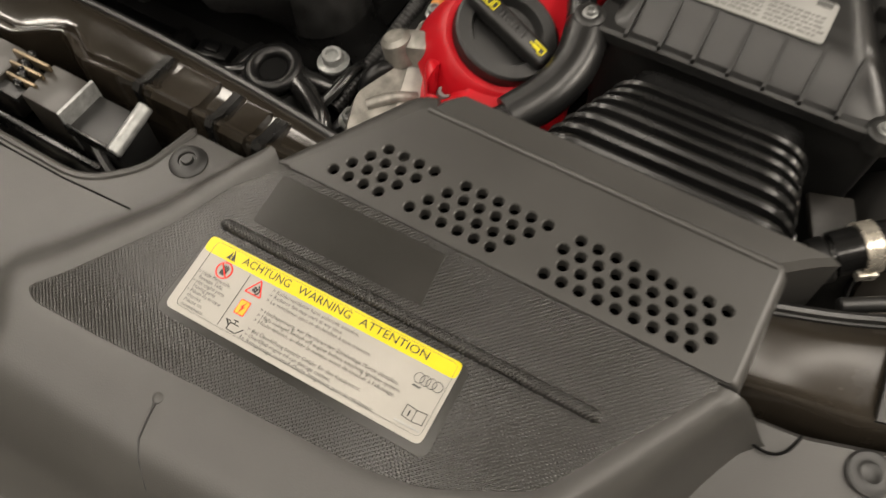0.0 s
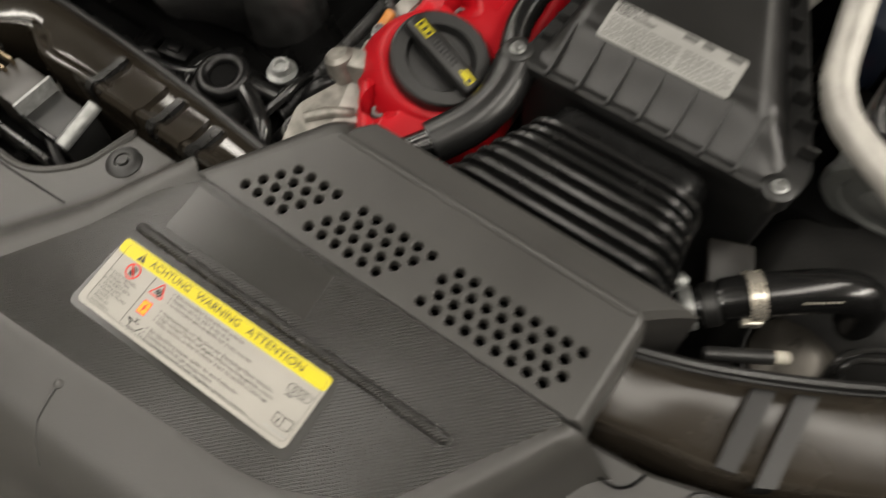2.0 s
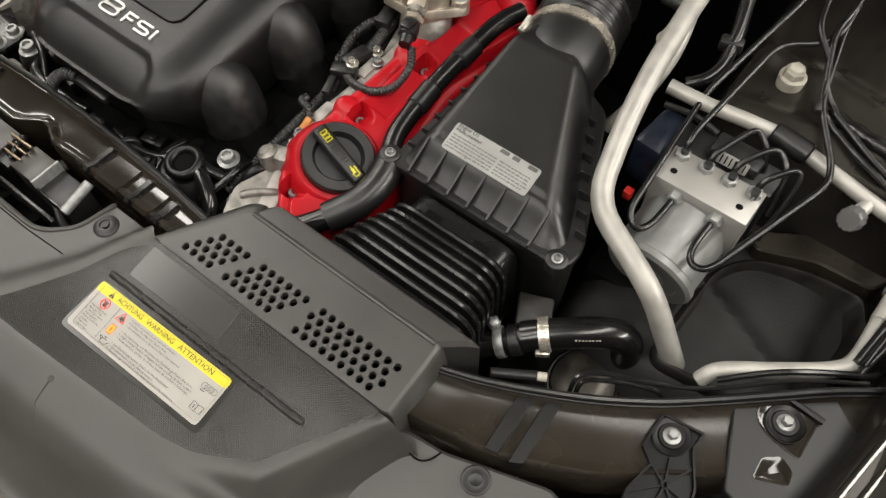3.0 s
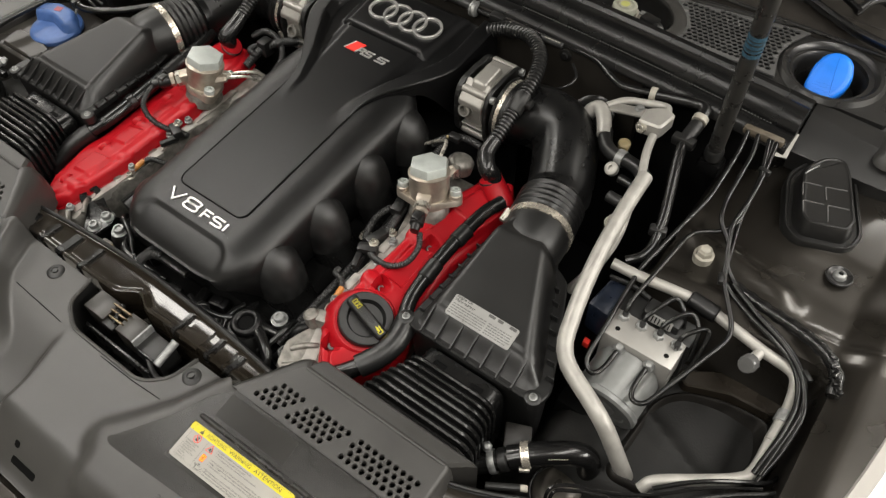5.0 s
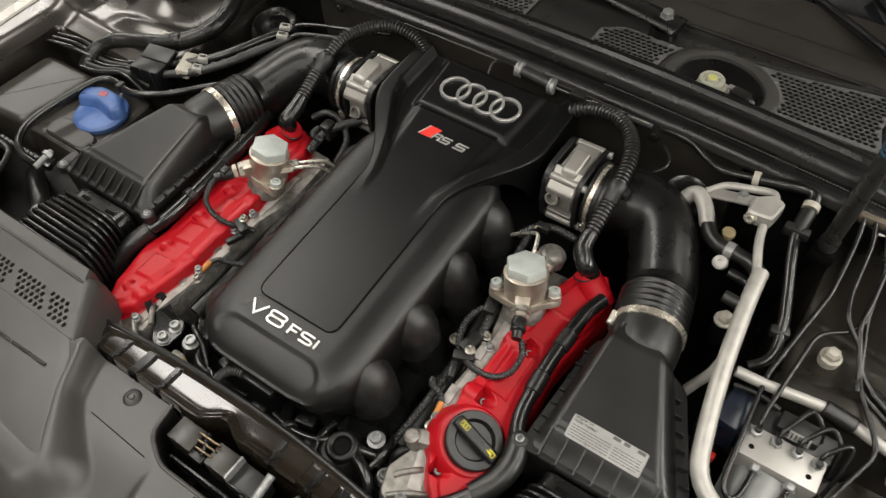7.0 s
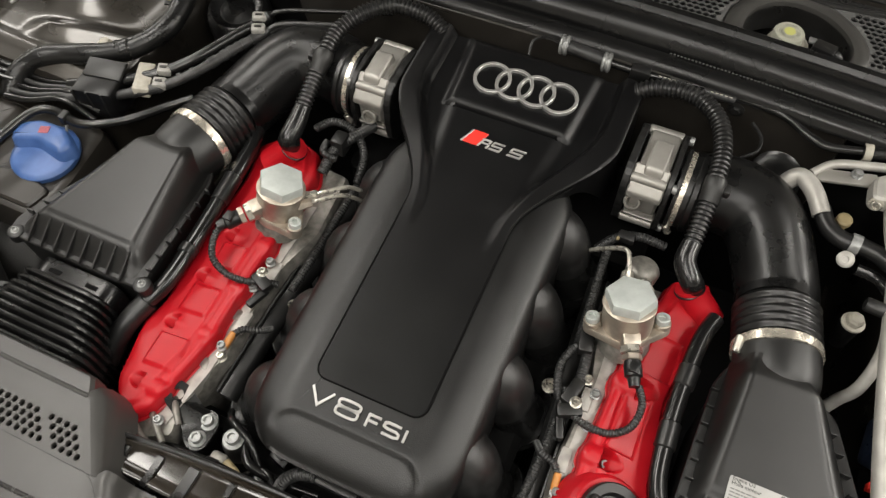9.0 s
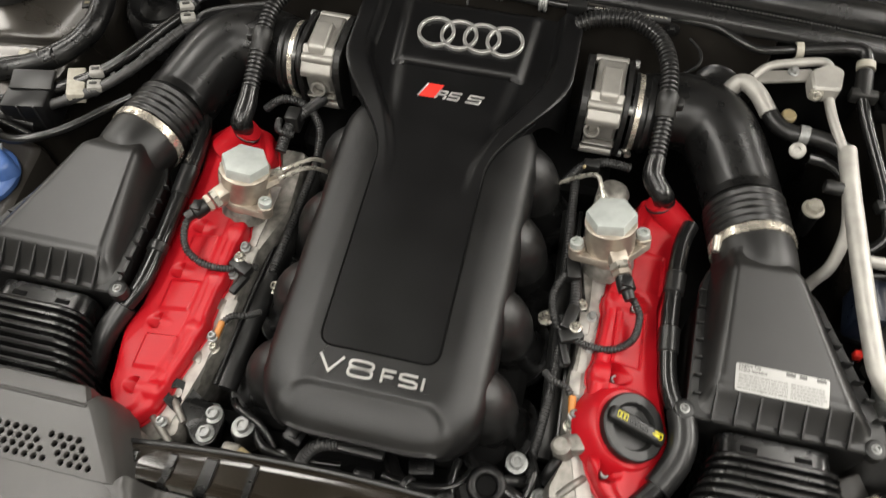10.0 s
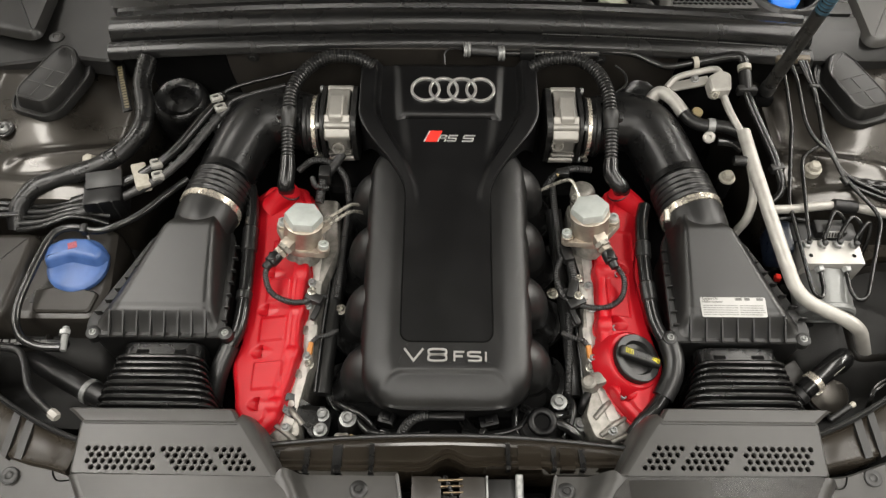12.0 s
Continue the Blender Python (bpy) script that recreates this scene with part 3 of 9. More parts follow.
def engine_cover():
    t = thing("engine_cover", (CX, -0.2, 0.74), "black moulded engine cover with silver lettering and rings", "engine cover")
    # grained body with a rounded front, and a sloping facet cut into it
    o = rounded([(CX - 0.128, -0.483), (CX + 0.128, -0.483), (CX + 0.130, -0.03), (CX - 0.130, -0.03)], [0.078, 0.078, 0.078, 0.078], 14)
    fine = []
    for a, b in zip(o, o[1:] + o[:1]):
        n = max(1, int((b - a).length / 0.0025)) if max(a.y, b.y) < -0.4825 else 1
        fine += [a.lerp(b, k / n) for k in range(n)]
    def facet(x, y):
        """How far inside the facet's rounded outline a place lies."""
        dx, dy = 0.089 - abs(x - CX), -0.433 - y
        r = 0.028
        if dx < r and dy < r:
            return r - math.hypot(r - dx, r - dy)
        return min(dx, dy)
    def skin(drop):
        def z(x, y):
            h = deck(y) - 0.0090 - drop
            f = facet(x, y)
            if y > -0.425 or f <= 0:
                return h
            cut = h - 0.0052 * smooth01(f / 0.0045)
            return max(cut, 0.768 - 0.02 * drop)
        return z
    low = lambda k: (lambda x, y: 0.70 + k + (0.048 - k) * smooth01((-0.42 - y) / 0.05) + 0.021 * smooth01(facet(x, y) / 0.003))
    layers = [(-0.012, low(0.0)), (0.0, low(0.006))]
    layers += [(-g, skin(d)) for g, d in ((0.0, 0.036), (0.001, 0.029), (0.003, 0.0225), (0.006, 0.0175), (0.010, 0.0130), (0.013, 0.0108), (0.016, 0.0090), (0.019, 0.0075), (0.022, 0.0062), (0.025, 0.0050), (0.028, 0.0040), (0.031, 0.0031), (0.034, 0.0023), (0.037, 0.0016), (0.040, 0.0010), (0.043, 0.0005), (0.046, 0.0002), (0.049, 0.0), (0.052, 0.0), (0.057, 0.0))]
    part("body", dome(B(), fine, layers), M_GRAINED, t, smooth=70)
    # intake runners
    for s in (-1, 1):
        for k in range(4):
            y = (-0.094 if s > 0 else -0.108) - 0.1005 * k
            z = deck(y) - 0.062
            r = 0.0395
            path = glide([(CX + s * 0.060, y, z + 0.006), (CX + s * 0.092, y, z + 0.004), (CX + s * 0.112, y, z - 0.004), (CX + s * 0.122, y, z - 0.022), (CX + s * 0.126, y, z - 0.046)], 8)
            part("runner_knuckle", sweep(B(), path, lambda q, i: r * (1.0 - 0.06 * q), 28), M_KNUCKLE, t)
            path = glide([(CX + s * 0.1255, y, z - 0.036), (CX + s * 0.138, y, z - 0.070), (CX + s * 0.166, y, z - 0.108)], 6)
            part("runner", sweep(B(), path, 0.0345, 24), M_HATCH, t)
            d = V(s * 0.62, 0, -0.78)
            c = V(CX + s * 0.152, y, z - 0.088)
            u = V(s * 0.78, 0, 0.62)
            o2 = [c + V(0, 1, 0) * (0.046 * math.cos(2 * math.pi * a / 32)) + u * (0.045 * math.sin(2 * math.pi * a / 32)) for a in range(32)]
            part("runner_flange", rings(B(), [[c + (p - c) * 0.97 for p in o2], [p + d * 0.001 for p in o2], [p + d * 0.007 for p in o2]]), M_GLOSSRUB, t)
    # smooth top: a straight panel in front that flares to shoulders and a badge plate at the rear
    def half(y):
        return 0.067 + 0.084 * smooth01((y + 0.150) / 0.165)
    r = 0.015
    ys = [-0.392 + r * (1 - math.cos(radians(a))) for a in (0, 15, 30, 45, 60, 75, 90)] + [-0.368 + 0.008 * k for k in range(21)] + [-0.198 + 0.0055 * k for k in range(35)]
    ys += [-0.0040, -0.0016, -0.0008, 0.0002, 0.0012, 0.0050, 0.0060, 0.0075] + [0.0105 + 0.0048 * k for k in range(23)]
    def side_x(y):
        q = max(0.0, -0.392 + r - y)
        return half(y) - r + math.sqrt(max(0.0, r * r - q * q))
    crest_line = [(-0.230, 0.056), (-0.180, 0.054), (-0.136, 0.058), (-0.085, 0.076), (-0.038, 0.103), (0.000, 0.122), (0.030, 0.1285), (0.120, 0.1270)]
    def crest(y):
        for (ya, a), (yb, b) in zip(crest_line, crest_line[1:]):
            if y <= yb:
                return a + (b - a) * max(0.0, (y - ya) / (yb - ya))
        return crest_line[-1][1]
    def top(a, y):
        """Height of the smooth top over the deck line, a metres from its middle."""
        rise = smooth01((y + 0.200) / 0.150)
        gully = 0.0062 * smooth01((y + 0.135) / 0.100)
        floor_z = -0.0078 - gully
        c = crest(y)
        band_z = -0.0078 + 0.0110 * rise - 0.10 * max(0.0, a - c) * rise
        if y < 0.0045:
            p = 0.0735 - 0.115 * max(0.0, -y) if y > -0.135 else 0.058
            h = floor_z + gully * smooth01((p + 0.013 - a) / 0.022)
            if y > -0.0007 and a < 0.0705:
                h = -0.0190
        else:
            e = min(0.0845 + 0.075 * y - a, (y - 0.0045) * 1.6 + 0.002, 0.116 - y)
            h = floor_z + 0.0095 * smooth01((e + 0.007) / 0.018)
        t1 = smooth01((a - (c - 0.0135)) / 0.0135) if rise > 0 else 0.0
        return h + (band_z - h) * t1
    cols = [-1 + 2 * k / 110 for k in range(111)]
    bm = B()
    rows = []
    for y in ys:
        w = side_x(y)
        rows.append([bm.verts.new((CX + w * u, y, deck(y) + top(abs(w * u), y) - (0.0016 if abs(u) > 0.995 else 0.0))) for u in cols])
    for ra, rb in zip(rows, rows[1:]):
        for k in range(len(cols) - 1):
            bm.faces.new((ra[k], ra[k + 1], rb[k + 1], rb[k]))
    ring = rows[0] + [row[-1] for row in rows[1:]] + rows[-1][-2::-1] + [row[0] for row in rows[-2:0:-1]]
    def skirt(v, q):
        deep = 0.022 + 0.085 * smooth01((v.co.y + 0.06) / 0.08)
        return bm.verts.new((v.co.x, v.co.y, v.co.z - deep * q))
    low_ring = [skirt(v, 1.0) for v in ring]
    for k in range(len(ring)):
        bm.faces.new((ring[k - 1], ring[k], low_ring[k], low_ring[k - 1]))
    part("centre_panel", bm, M_SATIN, t, smooth=32)
    # the deep seam round the panel
    front_ys = [y for y in ys if y < -0.06]
    seam = [V(CX - side_x(y) - 0.0004, y - (0.0004 if y < -0.385 else 0), deck(y) - 0.0082) for y in front_ys[::-1]]
    seam += [V(CX + side_x(y) + 0.0004, y - (0.0004 if y < -0.385 else 0), deck(y) - 0.0082) for y in front_ys]
    part("seam", sweep(B(), seam, 0.0011, 6), M_DARK, t)
    part("slot_floor", box(B(), (CX, 0.002, deck(0) - 0.017), (0.139, 0.006, 0.001)), M_DARK, t)
    # four joined rings
    for k in range(4):
        c = V(CX - 0.0395 + 0.0310 * k, 0.0555, deck(0.0555) - 0.0022)
        loops = []
        for j in range(64):
            a = 2 * math.pi * j / 64
            d = V(math.cos(a), math.sin(a), 0.1 * math.sin(a))
            loops.append([c + d * rr + V(0, 0, h) for rr, h in ((0.0208, -0.002), (0.0210, 0.0020), (0.0216, 0.0026), (0.0248, 0.0026), (0.0254, 0.0020), (0.0256, -0.002))])
        loops.append([p.copy() for p in loops[0]])
        part("ring", rings(B(), loops, True, False, False), M_CHROME, t)
    # red slanted field with silver strokes beside it
    zz = lambda x, y: deck(y) - 0.0068
    def slanted(x0, x1, y0, y1, lean):
        return [(CX + x0, y0), (CX + x1, y0), (CX + x1 + lean, y1), (CX + x0 + lean, y1)]
    part("red_emblem", slab(B(), slanted(-0.0385, -0.0190, -0.0470, -0.0260, 0.0090), lambda x, y: zz(x, y) - 0.002, lambda x, y: zz(x, y) + 0.001, 0.001, 0.0004), M_REDINK, t)
    for x0, x1, y0, y1 in ((-0.0412, -0.0388, -0.0470, -0.0260), (-0.0188, -0.0166, -0.0470, -0.0345), (-0.0150, -0.0050, -0.0362, -0.0338), (-0.0160, -0.0060, -0.0415, -0.0395), (-0.0078, -0.0052, -0.0470, -0.0415), (-0.0060, -0.0038, -0.0395, -0.0345),
                           (0.0005, 0.0150, -0.0362, -0.0338), (-0.0015, 0.0130, -0.0415, -0.0393), (-0.0030, 0.0115, -0.0470, -0.0446), (-0.0010, 0.0012, -0.0395, -0.0360), (0.0102, 0.0124, -0.0450, -0.0410),
                           (0.0255, 0.0440, -0.0362, -0.0338), (0.0235, 0.0410, -0.0415, -0.0393), (0.0215, 0.0395, -0.0470, -0.0446), (0.0238, 0.0262, -0.0395, -0.0360), (0.0380, 0.0404, -0.0450, -0.0410)):
        part("emblem_bar", slab(B(), slanted(x0, x1, y0, y1, (y1 - y0) * 0.45), lambda x, y: zz(x, y) - 0.002, lambda x, y: zz(x, y) + 0.001, 0.0006, 0.0003), M_CHROME, t)
    # the raised type mark: V 8 F S I
    low, high = (lambda x, y: deck(y) - 0.0105), (lambda x, y: deck(y) - 0.0068)
    def letter(strokes, x0, x1, y0, y1, name):
        bm = B()
        for pts, closed in strokes:
            ribbon(bm, [(x0 + (x1 - x0) * u, y0 + 0.002 + (y1 - y0) * v) for u, v in pts], 0.00138, low, high, closed)
        part(name, bm, M_CHROME, t, "silver letter")
    def oval(v0, v1):
        c, h = (v0 + v1) / 2, (v1 - v0) / 2
        return [(0.5 + 0.5 * math.copysign(abs(math.cos(a)) ** 0.6, math.cos(a)), c + h * math.copysign(abs(math.sin(a)) ** 0.6, math.sin(a))) for a in [2 * math.pi * k / 28 for k in range(28)]]
    letter([([(0, 1), (0.5, 0), (1, 1)], False)], -0.0655, -0.0385, -0.4235, -0.4055, "letter_v")
    letter([(oval(0, 0.54), True), (oval(0.54, 1), True)], -0.0310, -0.0050, -0.4235, -0.4060, "letter_eight")
    letter([([(0, 0), (0, 1), (1, 1)], False), ([(0, 0.52), (0.85, 0.52)], False)], 0.0065, 0.0205, -0.4235, -0.4100, "letter_f")
    letter([([(0, 0.05), (0.75, 0.02), (1, 0.12), (1, 0.38), (0.8, 0.5), (0.2, 0.52), (0, 0.62), (0, 0.9), (0.2, 1.0), (1, 0.98)], False)], 0.0260, 0.0445, -0.4235, -0.4100, "letter_s")
    letter([([(0, 0), (0, 1)], False)], 0.0515, 0.0515, -0.4235, -0.4100, "letter_i")
    return t


def lettering(parent, text, at, size, turn, mat, slope=(0.0, 0.0), depth=0.0, bold=0.0, wide=1.0, name="lettering", centre=False, fit=0.0):
    """Text in the built-in font as a mesh part, lying on a surface of that slope."""
    cu = bpy.data.curves.new(name, "FONT")
    cu.body, cu.size, cu.extrude, cu.offset = text, size, depth, bold
    cu.resolution_u = 3
    if centre:
        cu.align_x = "CENTER"
    ob = bpy.data.objects.new(name, cu)
    me = bpy.data.meshes.new_from_object(ob)
    bpy.data.objects.remove(ob)
    if fit:
        xs = [v.co.x for v in me.vertices]
        wide = fit / (max(xs) - min(xs))
    ca, sa = math.cos(radians(turn)), math.sin(radians(turn))
    for v in me.vertices:
        x, y, z = v.co
        x *= wide
        px, py = x * ca - y * sa, x * sa + y * ca
        v.co = (px, py, z + slope[0] * px + slope[1] * py)
    root = parent
    while root.parent is not None:
        root = root.parent
    me.transform(Matrix.Translation(Vector(at) - root.location))
    me.materials.clear()
    me.materials.append(mat)
    ob = new(name, me)
    ob.parent = parent
    return ob


# ---------------------------------------------------------------- radiator cover and intake ducts
def plane_z(y):
    """The top of both intake ducts: a shallow slope that rises to the rear."""
    return 0.7872 + (y + 0.577) * 0.12


FIELD = [(0.236, -0.56), (0.505, -0.56), (0.503, -0.574), (0.472, -0.627), (0.447, -0.668), (0.400, -0.693), (0.370, -0.700), (0.264, -0.709), (0.200, -0.714), (0.158, -0.716), (0.148, -0.710), (0.162, -0.693), (0.198, -0.641), (0.216, -0.602)]


def off_field(x, y):
    """How far a place in plan lies outside the knurled field of its side."""
    x = abs(x)
    best, inside = 9.0, False
    n = len(FIELD)
    for i in range(n):
        (ax, ay), (bx, by) = FIELD[i - 1], FIELD[i]
        dx, dy = bx - ax, by - ay
        q = max(0.0, min(1.0, ((x - ax) * dx + (y - ay) * dy) / (dx * dx + dy * dy)))
        best = min(best, math.hypot(x - ax - q * dx, y - ay - q * dy))
        if (ay > y) != (by > y) and x < ax + (y - ay) * dx / dy:
            inside = not inside
    return -best if inside else best


def fold_x(y):
    """The crease that runs from the latch opening to the front."""
    return -0.026 + 0.020 * smooth01((-0.635 - y) / 0.11)


def cover_z(x, y):
    base = 0.753 - 0.045 * smooth01((-0.745 - y) / 0.07)
    base -= 0.03 * smooth01((abs(x) - 0.47) / 0.06) * smooth01((-0.57 - y) / 0.02)
    drop = 0.021 * smooth01((-0.632 - y) / 0.12)
    base -= drop * smooth01((fold_x(y) - x) / (0.005 + 0.13 * max(0.0, -0.632 - y)))
    d = off_field(x, y)
    if d <= 0.0:
        return plane_z(y) - 0.0012 * smooth01(-d / 0.004)
    front = smooth01((-0.690 - y) / 0.03) * smooth01((abs(x) - 0.13) / 0.03)
    side = smooth01((d - 0.006) / (0.034 if x > 0 else 0.022 + 0.045 * smooth01((-0.62 - y) / 0.10)))
    nose = 0.05 * smooth01((d - 0.010) / 0.022) + 0.95 * smooth01((d - 0.030) / 0.042)
    f = side + (nose - side) * front
    top = plane_z(y)
    return top + (min(base, top - 0.004) - top) * f


def duct_cover(s):
    t = thing("intake_duct_cover", (s * 0.38, -0.54, 0.75), "grey plastic intake duct cover with round perforations", "duct cover", "intake duct covers")
    back = -0.507 if s > 0 else -0.514
    seam = -0.5785 if s > 0 else -0.5840
    crest = [(0.289, back), (0.503, back), (0.504, seam + 0.002), (0.237, seam)]
    o = rounded(mirror(crest, s)[::s], [0.006, 0.005, 0.003, 0.003][::s], 4)
    loops = []
    for d, drop in ((0.0105, 0.075), (0.0085, 0.03), (0.006, 0.008), (0.0035, 0.0022), (0.0015, 0.0006), (0.0, 0.0)):
        loop = []
        for a, g in zip(o, grown(o, d)):
            ax = s * a.x
            if a.y < seam + 0.006:
                k = 0.06
            elif ax < 0.295:
                k = 2.6
            else:
                k = 1.0
            p = a + (g - a) * k
            if k == 0.06:
                p.x = a.x + (g.x - a.x) * (2.6 if ax < 0.3 else 1.0)
            loop.append(V(p.x, p.y, plane_z(a.y) - drop))
        loops.append(loop)
    part("body", rings(B(), loops, True, False, False), M_DUCT, t)
    # perforated field
    d = 0.01027
    holes = []
    for r in range(4):
        y = (-0.5420 - 0.0086 * r) if s > 0 else (-0.5500 - 0.0082 * r)
        xs = [0.284 - 0.0072 * r + d * k for k in range(4)] + [0.284 + 5 * d - 0.0072 * r + d * k for k in range(6)]
        xs += [0.284 + 11.9 * d - (0, 0.6, 0.2, 0.85)[r] * d + d * k for k in range(9)]
        holes += [[V(s * (x + 0.0039 * math.cos(2 * math.pi * k / 14)), y + 0.0039 * math.sin(2 * math.pi * k / 14)) for k in range(14)] for x in xs]
    part("perforated_field", plate_with_holes(B(), [V(p.x, p.y) for p in o], holes, lambda x, y: plane_z(y), 0.006, 0.0007), M_DUCT, t, smooth=20)
    # Added dark sheet: stands for the shade inside the duct below the holes.
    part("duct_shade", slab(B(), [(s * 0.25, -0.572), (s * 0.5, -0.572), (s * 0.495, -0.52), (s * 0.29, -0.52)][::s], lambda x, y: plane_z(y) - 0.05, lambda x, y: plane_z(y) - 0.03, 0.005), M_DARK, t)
    # raised rear edge of the field, and the skirt behind it
    part("rear_edge", sweep(B(), [V(s * 0.291, back - 0.001, plane_z(back) - 0.0006), V(s * 0.501, back - 0.001, plane_z(back) - 0.0006)], 0.0022, 8), M_DUCT, t)
    bm = B()
    secs = []
    for x0, x1, dz in ((0.287, 0.299, -0.004), (0.292, 0.304, 0.0), (0.500, 0.524, 0.0), (0.506, 0.530, -0.004)):
        zt = plane_z(back)
        secs.append([V(s * x0, back + 0.001, zt - 0.0012 + dz), V(s * (x0 * 0.4 + x1 * 0.6), back + 0.013, zt - 0.001 + dz), V(s * x1, back + 0.0195, zt - 0.0018 + dz), V(s * x1, back + 0.022, zt - 0.006 + dz), V(s * x1, back + 0.022, 0.72), V(s * x0, back + 0.001, 0.72)])
    part("rear_skirt", rings(bm, secs), M_DUCT, t)
    return t


def radiator_cover():
    t = thing("radiator_cover", (0.03, -0.66, 0.74), "grey plastic radiator cover with knurled field and latch opening", "cover panel")
    cut = rounded([(-0.072, -0.560), (-0.066, -0.612), (-0.024, -0.636), (0.112, -0.636), (0.140, -0.608), (0.147, -0.560)], [0.001, 0.018, 0.014, 0.02, 0.012, 0.001], 6)
    n = len(cut)
    def to_cut(x, y):
        best, where, inside = 9.0, None, False
        for i in range(n):
            a, b = cut[i - 1], cut[i]
            if (a.y > y) != (b.y > y) and x < a.x + (y - a.y) * (b.x - a.x) / (b.y - a.y):
                inside = not inside
            dd = (b - a).dot(b - a)
            q = max(0.0, min(1.0, (V(x, y) - a).dot(b - a) / dd)) if dd > 1e-12 else 0.0
            c = a.lerp(b, q)
            if (c - V(x, y)).length < best:
                best, where = (c - V(x, y)).length, c
        return best, where, inside
    xs = [-0.575 + 0.0042 * k for k in range(275)]
    ys = [-0.5805 - 0.0036 * k for k in range(66)]
    bm = B()
    grid = []
    for j, y in enumerate(ys):
        row = []
        for x in xs:
            px, py = x, y
            if -0.085 < x < 0.16 and y > -0.645:
                best, where, inside = to_cut(x, y)
                if best < 0.0023:
                    px, py = where.x, where.y
            if j == 0:
                # the rear edge: along the duct covers, and further back beside the latch
                q = smooth01((0.236 - abs(x + 0.002)) / 0.015)
                py = (-0.5785 if x > 0 else -0.5840) + (0.008 if x > 0 else 0.012) * q
                if -0.072 < x < 0.147:
                    py = y
            row.append(bm.verts.new((px, py, cover_z(px, py) - (0.0015 if j == 0 else 0.0))))
        grid.append(row)
    for j in range(len(ys) - 1):
        for i in range(len(xs) - 1):
            vs = (grid[j][i], grid[j][i + 1], grid[j + 1][i + 1], grid[j + 1][i])
            cx, cy = sum(v.co.x for v in vs) / 4, sum(v.co.y for v in vs) / 4
            if -0.085 < cx < 0.16 and cy > -0.645 and to_cut(cx, cy)[2]:
                continue
            bm.faces.new(vs)
    for v in [v for v in bm.verts if not v.link_faces]:
        bm.verts.remove(v)
    part("panel", bm, M_DUCT, t, smooth=60)
    part("opening_rim", sweep(B(), [V(p.x, min(p.y, -0.571), 0.7522) for p in cut], 0.0030, 8), M_DUCT, t)
    part("opening_wall", rings(B(), [[V(p.x, min(p.y, -0.571), z) for p in cut] for z in (0.752, 0.70)], False), M_BOX, t)
    # thin joints beside the opening
    for pts in (((0.041, -0.6412), (0.10, -0.6405), (0.152, -0.637)), ((-0.152, -0.6355), (-0.047, -0.6395))):
        part("joint", sweep(B(), [V(x, y, 0.7531) for x, y in pts], 0.0007, 6), M_DARK, t)
    # Dark patches laid on the panel stand for the shaded clip slots.
    for x, y, w, h in ((0.043, -0.779, 0.009, 0.007), (0.066, -0.794, 0.046, 0.008)):
        o = rounded([(x - w / 2, y - h / 2), (x + w / 2, y - h / 2), (x + w / 2, y + h / 2), (x - w / 2, y + h / 2)], 0.003, 4)
        part("clip_slot", dome(B(), o, [(0, lambda a, c: cover_z(a, c) - 0.004), (0, lambda a, c: cover_z(a, c) + 0.0006)]), M_DARK, t)
    # mould crease across the rounded front
    for s in (-1, 1):
        pts = [V(s * x, y, cover_z(s * x, y) + 0.0002) for x, y in ((0.256, -0.722), (0.2575, -0.732), (0.260, -0.743), (0.266, -0.752), (0.275, -0.761))]
        part("crease", sweep(B(), pts, lambda q, i: 0.0008 - 0.0004 * q, 6), M_BOX, t)
        part("crease_end", lathe(B(), pts[0] - V(0, 0, 0.0012), (0, 0.0, 1), [(0, 0.0035), (0.0013, 0.0030), (0.0020, 0.0018), (0.0022, 0.0005)], 12), M_DUCT, t)
    for px in (-0.123, 0.16):
        clip = lathe(B(), (px, -0.5915, 0.7518), (0, 0, 1), [(0, 0.0125), (0.002, 0.0125), (0.004, 0.010), (0.0042, 0.006), (0.003, 0.0055), (0.003, 0.004), (0.005, 0.0035), (0.005, 0.0)], 24)
        part("push_clip", clip, M_BOX, t)
    pz = lambda k: (lambda x, y: plane_z(y) - k)
    for s in (-1, 1):
        e = 0.0 if s > 0 else -0.0055
        f = [(0.2385, -0.5776 + e)] + [(0.5045, -0.5766 + e)] + FIELD[3:]
        o = rounded(mirror(f, s)[::s], 0.010, 4)
        part("knurled_field" if s > 0 else "flat_field", dome(B(), o, [(-0.0012, pz(0.004)), (-0.0012, pz(0.0003)), (-0.0022, pz(0.0001))]), M_WEAVE if s > 0 else M_DUCT, t, "fine knurled field" if s > 0 else "plain smooth field")
        part("seam", sweep(B(), [V(s * x, y + e, plane_z(y + e) - 0.0004) for x, y in ((0.239, -0.5788), (0.345, -0.578), (0.504, -0.5775))], 0.0005, 6), M_BOX, t)
    part("smooth_patch", slab(B(), [(0.240, -0.617), (0.350, -0.6145), (0.347, -0.5832), (0.239, -0.5845)], pz(0.002), pz(-0.0003), 0.002, 0.0002), M_PATCH, t, "smooth patch")
    path = [V(x, y, plane_z(y) + 0.0002) for x, y in ((0.225, -0.6258), (0.30, -0.6245), (0.38, -0.6232), (0.457, -0.6220))]
    part("raised_bead", sweep(B(), steps(glide(path, 8), 0.002), lambda q, i: 0.0035 * min(1.0, 0.5 + 40 * q, 0.5 + 40 * (1 - q)), 16), M_BEAD, t, "raised knurled bead")
